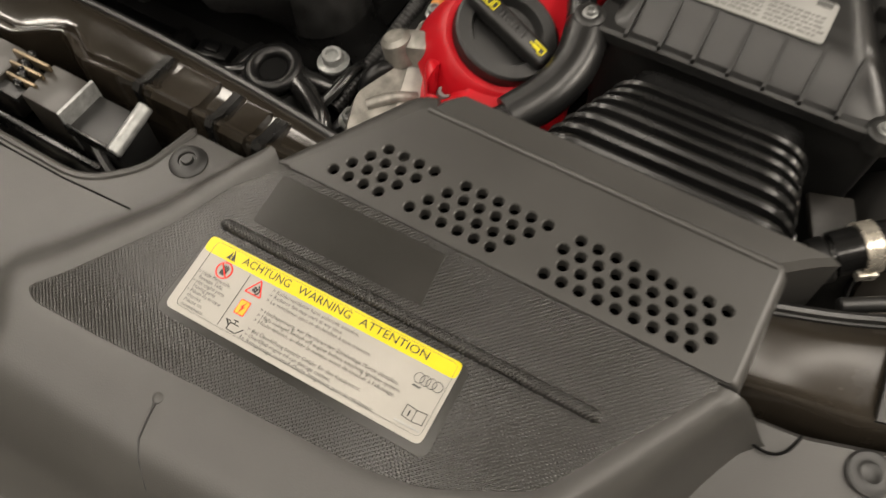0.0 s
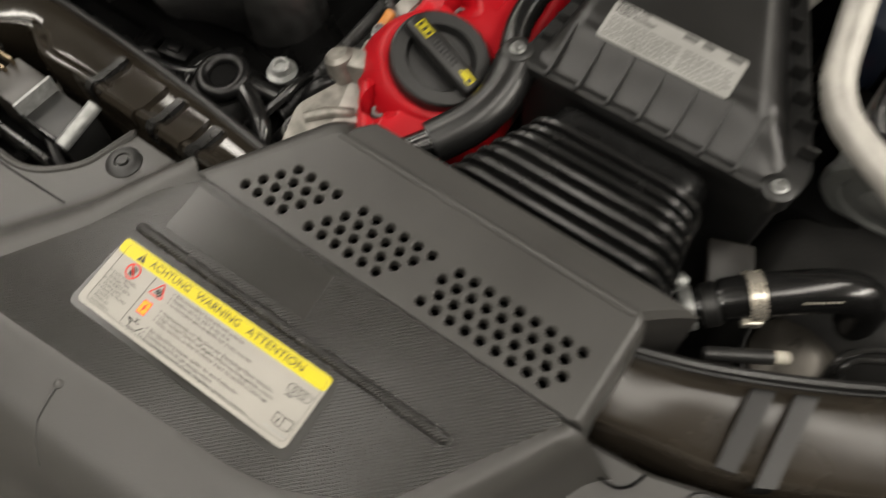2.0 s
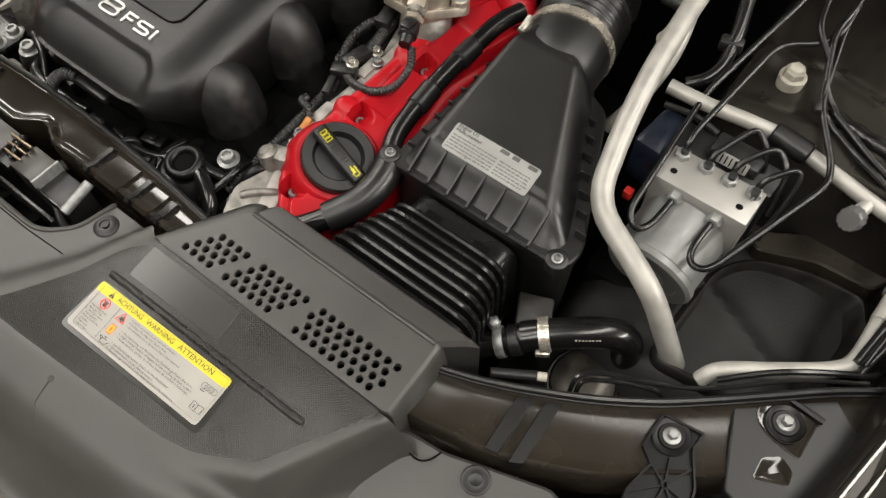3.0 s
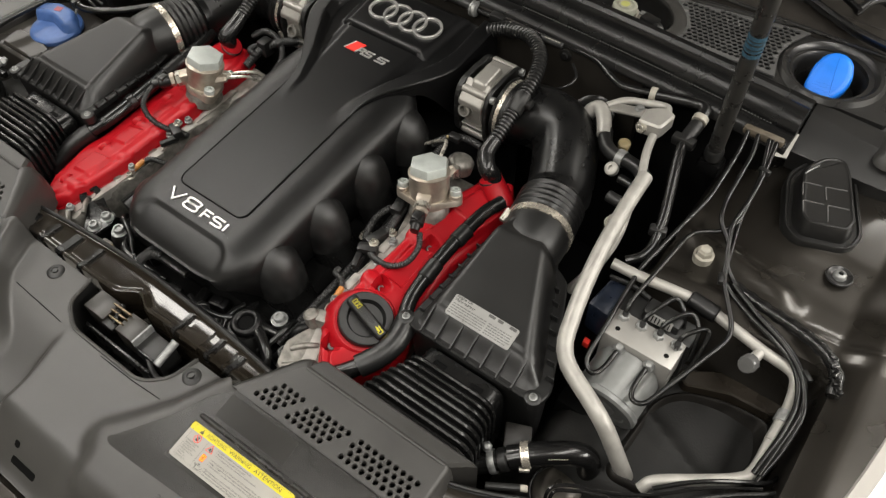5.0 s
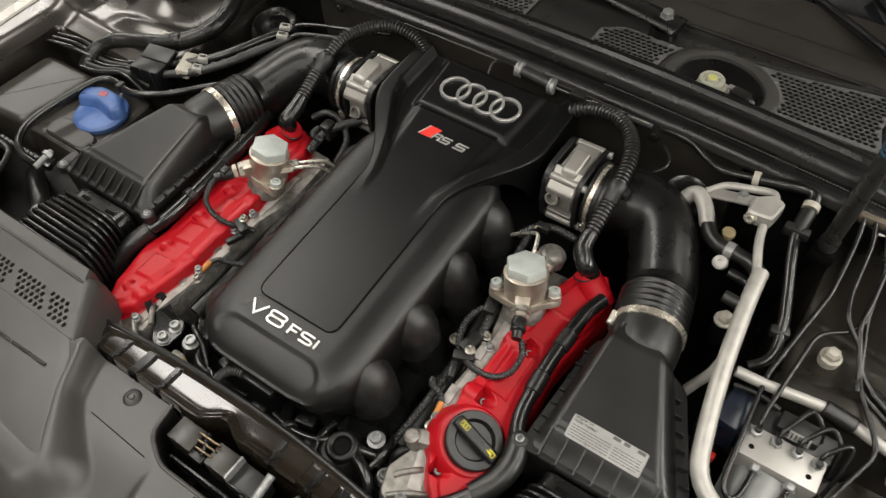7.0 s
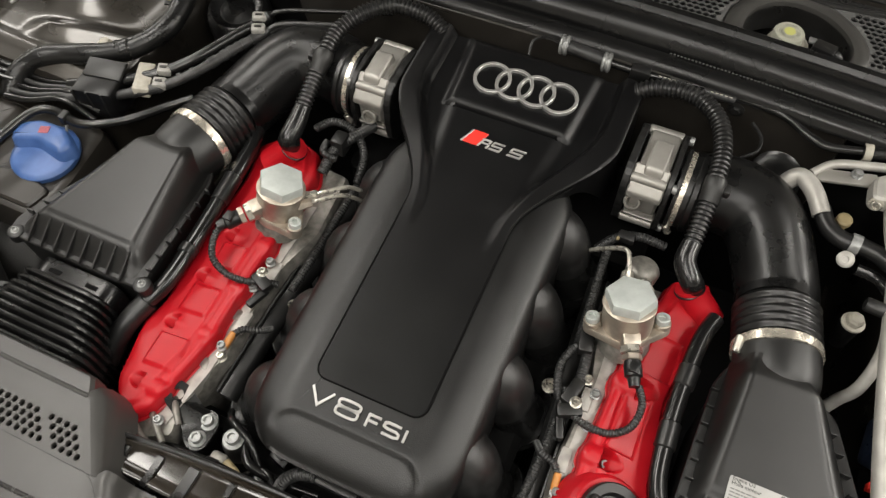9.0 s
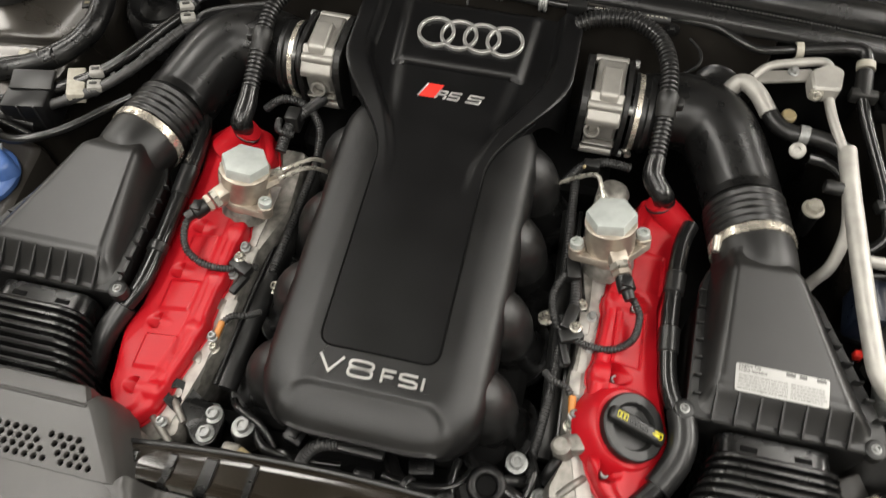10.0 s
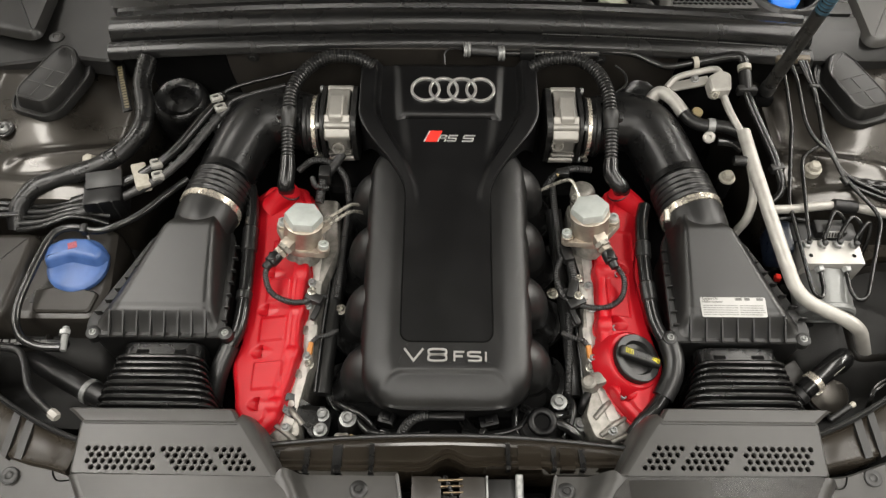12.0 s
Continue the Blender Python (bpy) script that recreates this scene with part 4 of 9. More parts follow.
    part("sticker_field", slab(B(), [(0.2228, -0.6850), (0.3925, -0.6810), (0.3900, -0.6305), (0.2243, -0.6335)], pz(0.003), pz(-0.0002), 0.006, 0.0002), M_PATCH, t, "smooth field under the sticker")
    path = [V(x, y, plane_z(y) + 0.0002) for x, y in ((-0.236, -0.628), (-0.461, -0.634))]
    part("raised_bead", sweep(B(), steps(path, 0.002), lambda q, i: 0.0026, 12), M_BEAD, t, "raised knurled bead")
    return t


def front_bumper():
    secs = []
    for k in range(31):
        x = -0.75 + 1.5 * k / 30
        b = 0.10 * (x / 0.75) ** 2
        secs.append([V(x, y + b, z) for y, z in ((-0.805, 0.66), (-0.812, 0.694), (-0.822, 0.700), (-0.90, 0.690), (-0.96, 0.66), (-0.98, 0.55))])
    solo("front_bumper", rings(B(), secs), M_PAINT, "dark bronze painted top of the front bumper", "bumper", "structure")


# ---------------------------------------------------------------- air filter boxes
def moved(pts, s):
    """An outline for that side, running anticlockwise; the tank side lies 7 mm further out."""
    return [(s * p[0] - (0.007 if s < 0 else 0.0), p[1]) for p in pts][::s]


def airbox(s):
    # the box on the tank side stands a little further out
    t = thing("air_filter_box", (s * 0.43, -0.27, 0.62), "black plastic air filter box with ribbed front and " + ("a printed label" if s > 0 else "a plain lid"), "air filter box", "air filter boxes")
    rim = [(0.333, -0.372), (0.540, -0.372), (0.545, -0.345), (0.475, -0.19), (0.44, -0.172), (0.352, -0.172), (0.340, -0.20)]
    R = moved(rim, s)
    o = rounded(R, 0.012, 4)
    part("lower_box", dome(B(), grown(o, -0.004), [(-0.02, 0.55), (-0.006, 0.60), (0.0, 0.757)]), M_BOX, t)
    part("rim", dome(B(), o, [(-0.002, 0.756), (0.0, 0.758), (0.0, 0.766), (-0.002, 0.768)]), M_BOX, t)
    sh = -0.007 if s < 0 else 0.0
    left = [(0.343, -0.368), (0.348, -0.21), (0.350, -0.188), (0.351, -0.172)]
    right = [(0.529, -0.368), (0.529, -0.345), (0.464, -0.20), (0.454, -0.185), (0.448, -0.172)]
    def at(pts, y):
        for (ax, ay), (bx, by) in zip(pts, pts[1:]):
            if y <= by:
                return ax + (bx - ax) * (y - ay) / (by - ay)
        return pts[-1][0]
    bm = B()
    rows = []
    for m in range(65):
        y = -0.368 + 0.196 * m / 64
        a, b = at(left, y), at(right, y)
        full = 0.7915 + 0.225 * (y + 0.338) - 0.013 * smooth01((y + 0.205) / 0.028)
        row = []
        for n in range(49):
            x = a + (b - a) * n / 48
            e = min((x - a) / 0.020, (b - x) / 0.034)
            f = 1 - max(0.0, 1 - e) ** 2.0
            g = min(1.0, (y + 0.368) / 0.030)
            g = g - 0.06 * math.exp(-((g - 1.0) / 0.12) ** 2)
            row.append(bm.verts.new((s * x + sh, y, 0.766 + (full - 0.766) * max(0.0, min(f, 1.0)) * g if y < -0.330 else 0.766 + (full - 0.766) * f)))
        rows.append(row)
    for ra, rb in zip(rows, rows[1:]):
        for n in range(48):
            bm.faces.new((ra[n], ra[n + 1], rb[n + 1], rb[n]))
    part("lid", bm, M_LID, t, smooth=60)
    for k in range(8 if s < 0 else 7):
        x = (-0.007 if s < 0 else 0.0) + s * (0.360 + 0.0235 * k * (7.0 / 8 if s < 0 else 1))
        bm = B()
        rings(bm, [[V(x - 0.0012 * q, -0.338, 0.7905), V(x - 0.0012 * q, -0.3725, 0.772), V(x - 0.0012 * q, -0.3725, 0.768), V(x - 0.0012 * q, -0.342, 0.777)] for q in (-1, 1)])
        part("front_rib", bm, M_BOX, t)
    for k in range(7):
        part("side_rib", box(B(), (s * 0.342, -0.345 + 0.022 * k, 0.770), (0.008, 0.002, 0.010), 0.0005), M_BOX, t)
    for k in range(7):
        q = k / 7
        part("side_rib", box(B(), (s * (0.534 - 0.075 * q), -0.335 + 0.14 * q, 0.774), (0.011, 0.002, 0.011), 0.0005), M_BOX, t)
    for bx, by in ((0.331, -0.365), (0.530, -0.366)):
        part("lug", lathe(B(), (s * bx - 0.0035 + 0.0035 * s, by, 0.756), (0, 0, 1), [(0, 0.011), (0.013, 0.011), (0.0145, 0.009), (0.0145, 0.006)], 20), M_BOX, t)
        part("bolt", bolt(B(), (s * bx - 0.0035 + 0.0035 * s, by, 0.769), (0, 0, 1), 0.0038, 0.004, 0.006, True), M_ZINC, t)
    # neck
    ax = V(-0.20 * s, 1.0, -0.03).normalized()
    c = V(s * 0.397, -0.150, 0.776)
    loops = []
    for q, rr in ((-0.052, 0.036), (-0.044, 0.0430), (-0.034, 0.0462), (-0.020, 0.0478), (0.0, 0.0485), (0.012, 0.0485)):
        d, u, w = frame_of(ax)
        cc = c + ax * q
        loops.append([cc + (u * math.cos(2 * math.pi * k / 36) + w * math.sin(2 * math.pi * k / 36)) * rr for k in range(36)])
    part("neck", rings(B(), loops), M_BOX, t)
    return t


def intake_hose(s):
    """Elbow from the air box to the throttle, with bellows and clamps."""
    t = thing("intake_hose", (s * 0.33, 0.0, 0.78), "glossy black rubber intake hose with bellows and steel clamps", "intake hose", "intake hoses")
    ax = V(-0.20 * s, 1.0, -0.03).normalized()
    c = V(s * 0.397, -0.150, 0.776)
    p1 = c + ax * 0.012
    path = steps(glide([p1 - ax * 0.012, p1, p1 + ax * 0.02], 6), 0.002)
    bel = steps([p1 + ax * 0.004, p1 + ax * 0.055], 0.0013)
    part("bellows", sweep(B(), bel, lambda q, i: 0.0475 + 0.0032 * (0.5 - 0.5 * math.cos(q * 5 * 2 * math.pi)), 40), M_RUBBER, t)
    e = p1 + ax * 0.054
    path = glide([e, e + ax * 0.03, (s * 0.352, 0.0, 0.790), (s * 0.325, 0.030, 0.797), (s * 0.285, 0.038, 0.798), (s * 0.245, 0.030, 0.795), (s * 0.225, 0.028, 0.794)], 8)
    part("elbow", sweep(B(), path, lambda q, i: 0.0475 + 0.003 * math.sin(q * math.pi), 36), M_ELBOW, t)
    clamp = part("clamp", band(B(), c + ax * 0.006, ax, 0.0497, 0.011), M_CLAMP, t, "bright steel hose clamp")
    bpt = V(0.350, -0.158, 0.792) if s > 0 else V(-0.361, -0.158, 0.780)
    part("screw", cyl(B(), bpt + V(0, 0.009, 0.004), bpt + V(0, -0.011, -0.002), 0.0052, 14, 0.001), M_STEEL, clamp)
    part("screw_housing", box(B(), bpt + V(0.008 * s, 0.002, 0.001), (0.014, 0.012, 0.008), 0.002), M_STEEL, clamp)
    c2 = V(s * 0.232, 0.028, 0.794)
    clamp2 = part("clamp", band(B(), c2, (1, 0, 0), 0.0492, 0.011), M_CLAMP, t, "bright steel hose clamp")
    part("screw", cyl(B(), c2 + V(-0.003, -0.046, -0.022), c2 + V(0.004, -0.046, -0.036), 0.005, 14, 0.001), M_STEEL, clamp2)
    part("collar", lathe(B(), c2 - V(s * 0.006, 0, 0), (s, 0, 0), [(0, 0.046), (0.0, 0.052), (0.004, 0.052), (0.006, 0.049), (0.018, 0.049), (0.02, 0.052), (0.026, 0.052), (0.03, 0.047)], 36), M_RUBBER, t)
    return t


def bellows_duct(s):
    t = thing("bellows_duct", (s * 0.43, -0.43, 0.70), "black ribbed rubber duct from the grille to the air box", "air duct", "bellows ducts")
    bm = B()
    loops = []
    n = 9
    for k in range(n * 4 + 1):
        q = k / (n * 4)
        y = -0.398 - 0.094 * q
        grow = (-0.002, 0.0046, 0.0056, 0.0046)[k % 4]
        hw0, hw1 = 0.062, 0.084
        w = hw0 + (hw1 - hw0) * smooth01(q) + grow
        h = 0.765 - 0.004 * q + grow + 0.01 * smooth01(q * 2) * (1 - q)
        lowz = 0.62
        cx = 0.434 - 0.010 * q
        o = rounded([(cx - w, lowz), (cx + w, lowz), (cx + w, h), (cx - w, h)], [0.02, 0.02, 0.03, 0.03], 6)
        loops.append([V(s * p.x, y, p.y) for p in o])
    part("bellows", rings(bm, loops), M_BELLOWS, t)
    o = rounded([(0.434 - 0.061, 0.62), (0.434 + 0.061, 0.62), (0.434 + 0.061, 0.752), (0.434 - 0.061, 0.752)], [0.02, 0.02, 0.02, 0.02], 5)
    part("mouth", rings(B(), [[V(s * p.x, y, p.y) for p in o] for y in (-0.374, -0.400)]), M_BELLOWS, t)
    # Two slots as dark patches, their shade only in the colour.
    for x in (0.405, 0.462):
        part("slot", box(B(), (s * x, -0.389, 0.7522), (0.018, 0.006, 0.0012), 0.0004), M_DARK, t)
    part("mouth_edge", sweep(B(), [V(s * (0.434 + x), -0.398, 0.751) for x in (-0.05, 0, 0.05)], 0.0022, 8), M_SATIN, t)
    return t


# ---------------------------------------------------------------- slam panel
def slam_panel():
    t = thing("slam_panel", (0, -0.54, 0.70), "glossy brown-black painted front cross member with raised bars", "cross member", kind="structure")
    def lines(x):
        """Rear and front edge of the member in plan."""
        rear = -0.513 - 0.010 * (x / 0.2) ** 2
        front = -0.566 + 0.008 * smooth01((x + 0.05) / 0.12) + 0.016 * smooth01(1 - abs(x + 0.003) / 0.036)
        return rear, front
    secs = []
    for k in range(73):
        x = -0.31 + 0.60 * k / 72
        r, f = lines(x)
        secs.append([V(x, y, z) for y, z in ((r, 0.66), (r, 0.744), (r - 0.004, 0.7455), (r - 0.008, 0.7425), (r - 0.013, 0.7410), (f + 0.016, 0.7420), (f + 0.010, 0.7435), (f + 0.006, 0.7470), (f + 0.002, 0.7475), (f, 0.744), (f - 0.001, 0.66))])
    part("beam", rings(B(), secs), M_GLOSS, t, smooth=50)
    part("rear_bead", sweep(B(), [V(-0.31 + 0.015 * k, lines(-0.31 + 0.015 * k)[0] + 0.002, 0.744) for k in range(41)], 0.0032, 8), M_RUBBER, t)
    for x, w, lift, mat in ((-0.200, 0.008, 0.003, M_HATCH), (-0.157, 0.013, 0.004, M_HATCH), (-0.109, 0.007, 0.004, M_HATCH), (0.083, 0.006, 0.004, M_HATCH), (0.113, 0.032, 0.0025, M_GLOSS), (0.147, 0.006, 0.004, M_HATCH), (0.166, 0.020, 0.0025, M_GLOSS), (0.187, 0.008, 0.004, M_HATCH), (-0.245, 0.012, 0.003, M_HATCH)):
        r, f = lines(x)
        shape = ((r - 0.006, 0.741), (r - 0.009, 0.7425 + lift), (f + 0.010, 0.7430 + lift), (f + 0.002, 0.7475 + lift * 0.7), (f - 0.002, 0.7465), (f - 0.002, 0.73), (r - 0.006, 0.73))
        part("raised_bar", rings(B(), [[V(x - w / 2 * q, y, z) for y, z in shape] for q in (-1, -0.8, 0.8, 1)]), mat, t)
    return t


room()
bay()
cowl()
windscreen()
engine_cover()
for s in (-1, 1):
    duct_cover(s)
    airbox(s)
    intake_hose(s)
    bellows_duct(s)
radiator_cover()
front_bumper()
slam_panel()

# ---------------------------------------------------------------- engine: heads, valve covers, pumps
def red_z(x, y):
    return 0.744 + 0.06 * (y + 0.39) - 0.25 * (abs(x) - 0.26)


def along_line(pts, y):
    """x of a line in plan, given as (x, y) from the front to the rear, at that y."""
    if y <= pts[0][1]:
        return pts[0][0]
    for (ax, ay), (bx, by) in zip(pts, pts[1:]):
        if y <= by:
            return ax + (bx - ax) * smooth01((y - ay) / (by - ay)) * 0.5 + (bx - ax) * 0.5 * (y - ay) / (by - ay)
    return pts[-1][0]


def valve_cover(s):
    """A cast cover: a flat top, a lower ledge on the inner side, and tubular bolt bosses with scooped pockets."""
    t = thing("valve_cover", (s * 0.275, -0.29, 0.70), "bright red painted valve cover" + (" with an oil filler neck" if s > 0 else " with scooped bolt pockets"), "valve cover", "valve covers")
    if s > 0:
        inner = [(0.281, -0.487), (0.253, -0.455), (0.231, -0.408), (0.230, -0.362), (0.236, -0.236), (0.243, -0.161), (0.262, -0.085), (0.285, -0.068)]
        crest = [(0.287, -0.487), (0.305, -0.458), (0.324, -0.392), (0.306, -0.33), (0.296, -0.235), (0.326, -0.10), (0.305, -0.068)]
        outer = [(0.289, -0.487), (0.309, -0.458), (0.330, -0.392), (0.320, -0.33), (0.312, -0.235), (0.332, -0.10), (0.309, -0.068)]
        bosses = [(0.253, -0.441), (0.251, -0.332), (0.264, -0.236)]
        pads = [(0.266, -0.282, 0.017, 0.036), (0.276, -0.190, 0.022, 0.026)]
    else:
        inner = [(0.278, -0.509), (0.253, -0.482), (0.234, -0.40), (0.231, -0.367), (0.230, -0.242), (0.226, -0.126), (0.242, -0.089), (0.27, -0.074)]
        crest = [(0.286, -0.509), (0.316, -0.461), (0.329, -0.393), (0.320, -0.358), (0.324, -0.26), (0.323, -0.155), (0.333, -0.098), (0.308, -0.074)]
        outer = [(a + 0.004, b) for a, b in crest]
        bosses = [(0.281, -0.463), (0.286, -0.381), (0.285, -0.311), (0.282, -0.245)]
        pads = [(0.272, -0.278, 0.018, 0.018), (0.274, -0.345, 0.020, 0.019), (0.274, -0.420, 0.022, 0.021), (0.268, -0.205, 0.02, 0.016)]
    y0, y1 = inner[0][1], inner[-1][1]
    reach, pit, deep = (0.026, 0.0125, 0.019) if s > 0 else (0.019, 0.0105, 0.012)
    def edges_at(y):
        xi, xo = along_line(inner, y), along_line(outer, y)
        for bx, by in bosses:
            xi -= 0.0035 * math.exp(-((y - by) / 0.012) ** 4)
        return xi, xo
    def height(x, y, xi, xo):
        z = red_z(x, y)
        e = x - along_line(inner, y)
        z -= 0.0060 * (1 - smooth01((e - 0.013) / 0.008))
        z -= 0.016 * smooth01((x - along_line(crest, y)) / 0.006) if s > 0 else 0.0
        for px, py, w, h in pads:
            z += (-0.0046 if s > 0 else 0.0032) * smooth01((w - abs(x - px)) / 0.0026 + 0.5) * smooth01((h - abs(y - py)) / 0.0026 + 0.5)
        for bx, by in bosses:
            u, v = x - bx, y - by
            r = 0.0150
            if abs(v) < r:
                tube_z = red_z(bx, by) - 0.0125 + math.sqrt(r * r - v * v) + 0.12 * (bx - x)
                if u <= 0:
                    z = max(z, tube_z)
                elif u < reach:
                    w = pit * math.sqrt(max(0.0, 1 - (u / reach) ** 2))
                    if abs(v) < w:
                        z -= deep * (1 - u / reach) * min(1.0, (w - abs(v)) / 0.003)
        e = min(x - xi, xo - x, (y - y0) * 1.3, (y1 - y) * 1.3)
        k = max(0.0, 1 - e / 0.009)
        return z - 0.008 * (1 - math.sqrt(max(0.0, 1 - k * k)))
    bm = B()
    rows = []
    ny, nx = 200, 54
    for j in range(ny + 1):
        y = y0 + (y1 - y0) * j / ny
        xi, xo = edges_at(y)
        row = [bm.verts.new((s * (xi - 0.002), y, red_z(xi, y) - k)) for k in (0.06, 0.034)]
        for i in range(nx + 1):
            x = xi + (xo - xi) * i / nx
            row.append(bm.verts.new((s * x, y, height(x, y, xi, xo))))
        row += [bm.verts.new((s * (xo + 0.002), y, red_z(xo, y) - k)) for k in (0.034, 0.06)]
        rows.append(row)
    for a, b in zip(rows, rows[1:]):
        for i in range(len(a) - 1):
            bm.faces.new((a[i], a[i + 1], b[i + 1], b[i]))
    bm.faces.new(rows[0])
    bm.faces.new(rows[-1])
    body = part("body", bm, M_RED, t, smooth=50)
    rim = [V(s * (edges_at(y)[0] - 0.002), y, red_z(edges_at(y)[0], y) - 0.030) for y in [y0 + (y1 - y0) * j / 60 for j in range(61)]]
    part("gasket_rim", sweep(B(), rim, 0.0032, 8), M_RED, t)
    up = V(0.25 * s, -0.06, 1).normalized()
    for bx, by in bosses:
        p = V(s * (bx + 0.006), by, red_z(bx, by) - 0.021)
        part("bolt", lathe(B(), p, up, [(0, 0.0055), (0.005, 0.0055), (0.006, 0.0048), (0.006, 0.003), (0.003, 0.0028)], 16), M_MOTOR if s > 0 else M_RED, body)
    # breather neck at the rear
    nx, ny = (0.292, -0.100) if s > 0 else (-0.280, -0.106)
    p = V(nx, ny, red_z(nx, ny))
    tip = p + V(-0.012 * s, 0.004, 0.022)
    part("breather_neck", sweep(B(), glide([p + V(0.026 * s, -0.012, -0.014), p + V(0.012 * s, -0.004, -0.002), p + V(-0.002 * s, 0.001, 0.010), tip], 6), lambda q, i: 0.0205 - 0.003 * q, 24), M_RED, t)
    part("neck_seal", torus(B(), tip - V(-0.003 * s, 0.001, 0.005), tip - p, 0.0168, 0.0022), M_RUBBER, t)
    if s > 0:
        n = V(0.40, -0.06, 1).normalized()
        c = V(0.279, -0.391, 0.742)
        part("filler_flange", lathe(B(), c - n * 0.03, n, [(0, 0.056), (0.016, 0.052), (0.024, 0.0485), (0.030, 0.0455), (0.032, 0.0430), (0.032, 0.0385), (0.02, 0.037)], 56), M_RED, t)
    return t


def oil_cap():
    n = V(0.40, -0.06, 1).normalized()
    c = V(0.280, -0.391, 0.746)
    t = thing("oil_filler_cap", c, "black plastic oil filler cap with a grip bar and yellow symbols", "oil cap")
    part("disc", lathe(B(), c - n * 0.004, n, [(0, 0.0375), (0.006, 0.0385), (0.011, 0.038), (0.0125, 0.0365), (0.0125, 0.027), (0.006, 0.0235), (0.006, 0.0)], 48), M_BOX, t)
    along = (V(0.306, -0.389, 0.752) - V(0.253, -0.380, 0.779))
    along = (along - n * along.dot(n)).normalized()
    side = n.cross(along)
    m = Matrix((along, side, n)).transposed()
    bar = part("grip_bar", box(B(), c + n * 0.011, (0.070, 0.0165, 0.013), 0.004, m, 3), M_BOX, t)
    for q, kind in ((-0.022, 0), (0.024, 1)):
        p = c + along * q + n * 0.0180
        bm = B()
        if kind == 0:
            for a in (-0.0045, 0.0, 0.0045):
                for b in (-1, 1):
                    box(bm, p + along * (a + 0.0016 * b) , (0.0007, 0.0075, 0.0006), 0, m)
                box(bm, p + along * a + side * 0.0035, (0.0036, 0.0008, 0.0006), 0, m)
                box(bm, p + along * a - side * 0.0035, (0.0036, 0.0008, 0.0006), 0, m)
        else:
            for a, b, w, h in ((0, 0.0026, 0.010, 0.0016), (-0.001, -0.001, 0.006, 0.003), (0.0055, 0.0, 0.0012, 0.006), (-0.0055, -0.001, 0.003, 0.0012), (0.003, -0.0035, 0.004, 0.001)):
                box(bm, p + along * a + side * b, (w, h, 0.0006), 0, m)
        part("yellow_symbol", bm, M_YELLOW, bar, "yellow printed symbol")
    for k in range(8):
        part("moulded_mark", box(B(), c + along * (-0.011 + 0.0032 * k) + n * 0.0177, (0.0019, 0.006, 0.0008), 0.0002, m), M_GRAINED, bar)
    return t


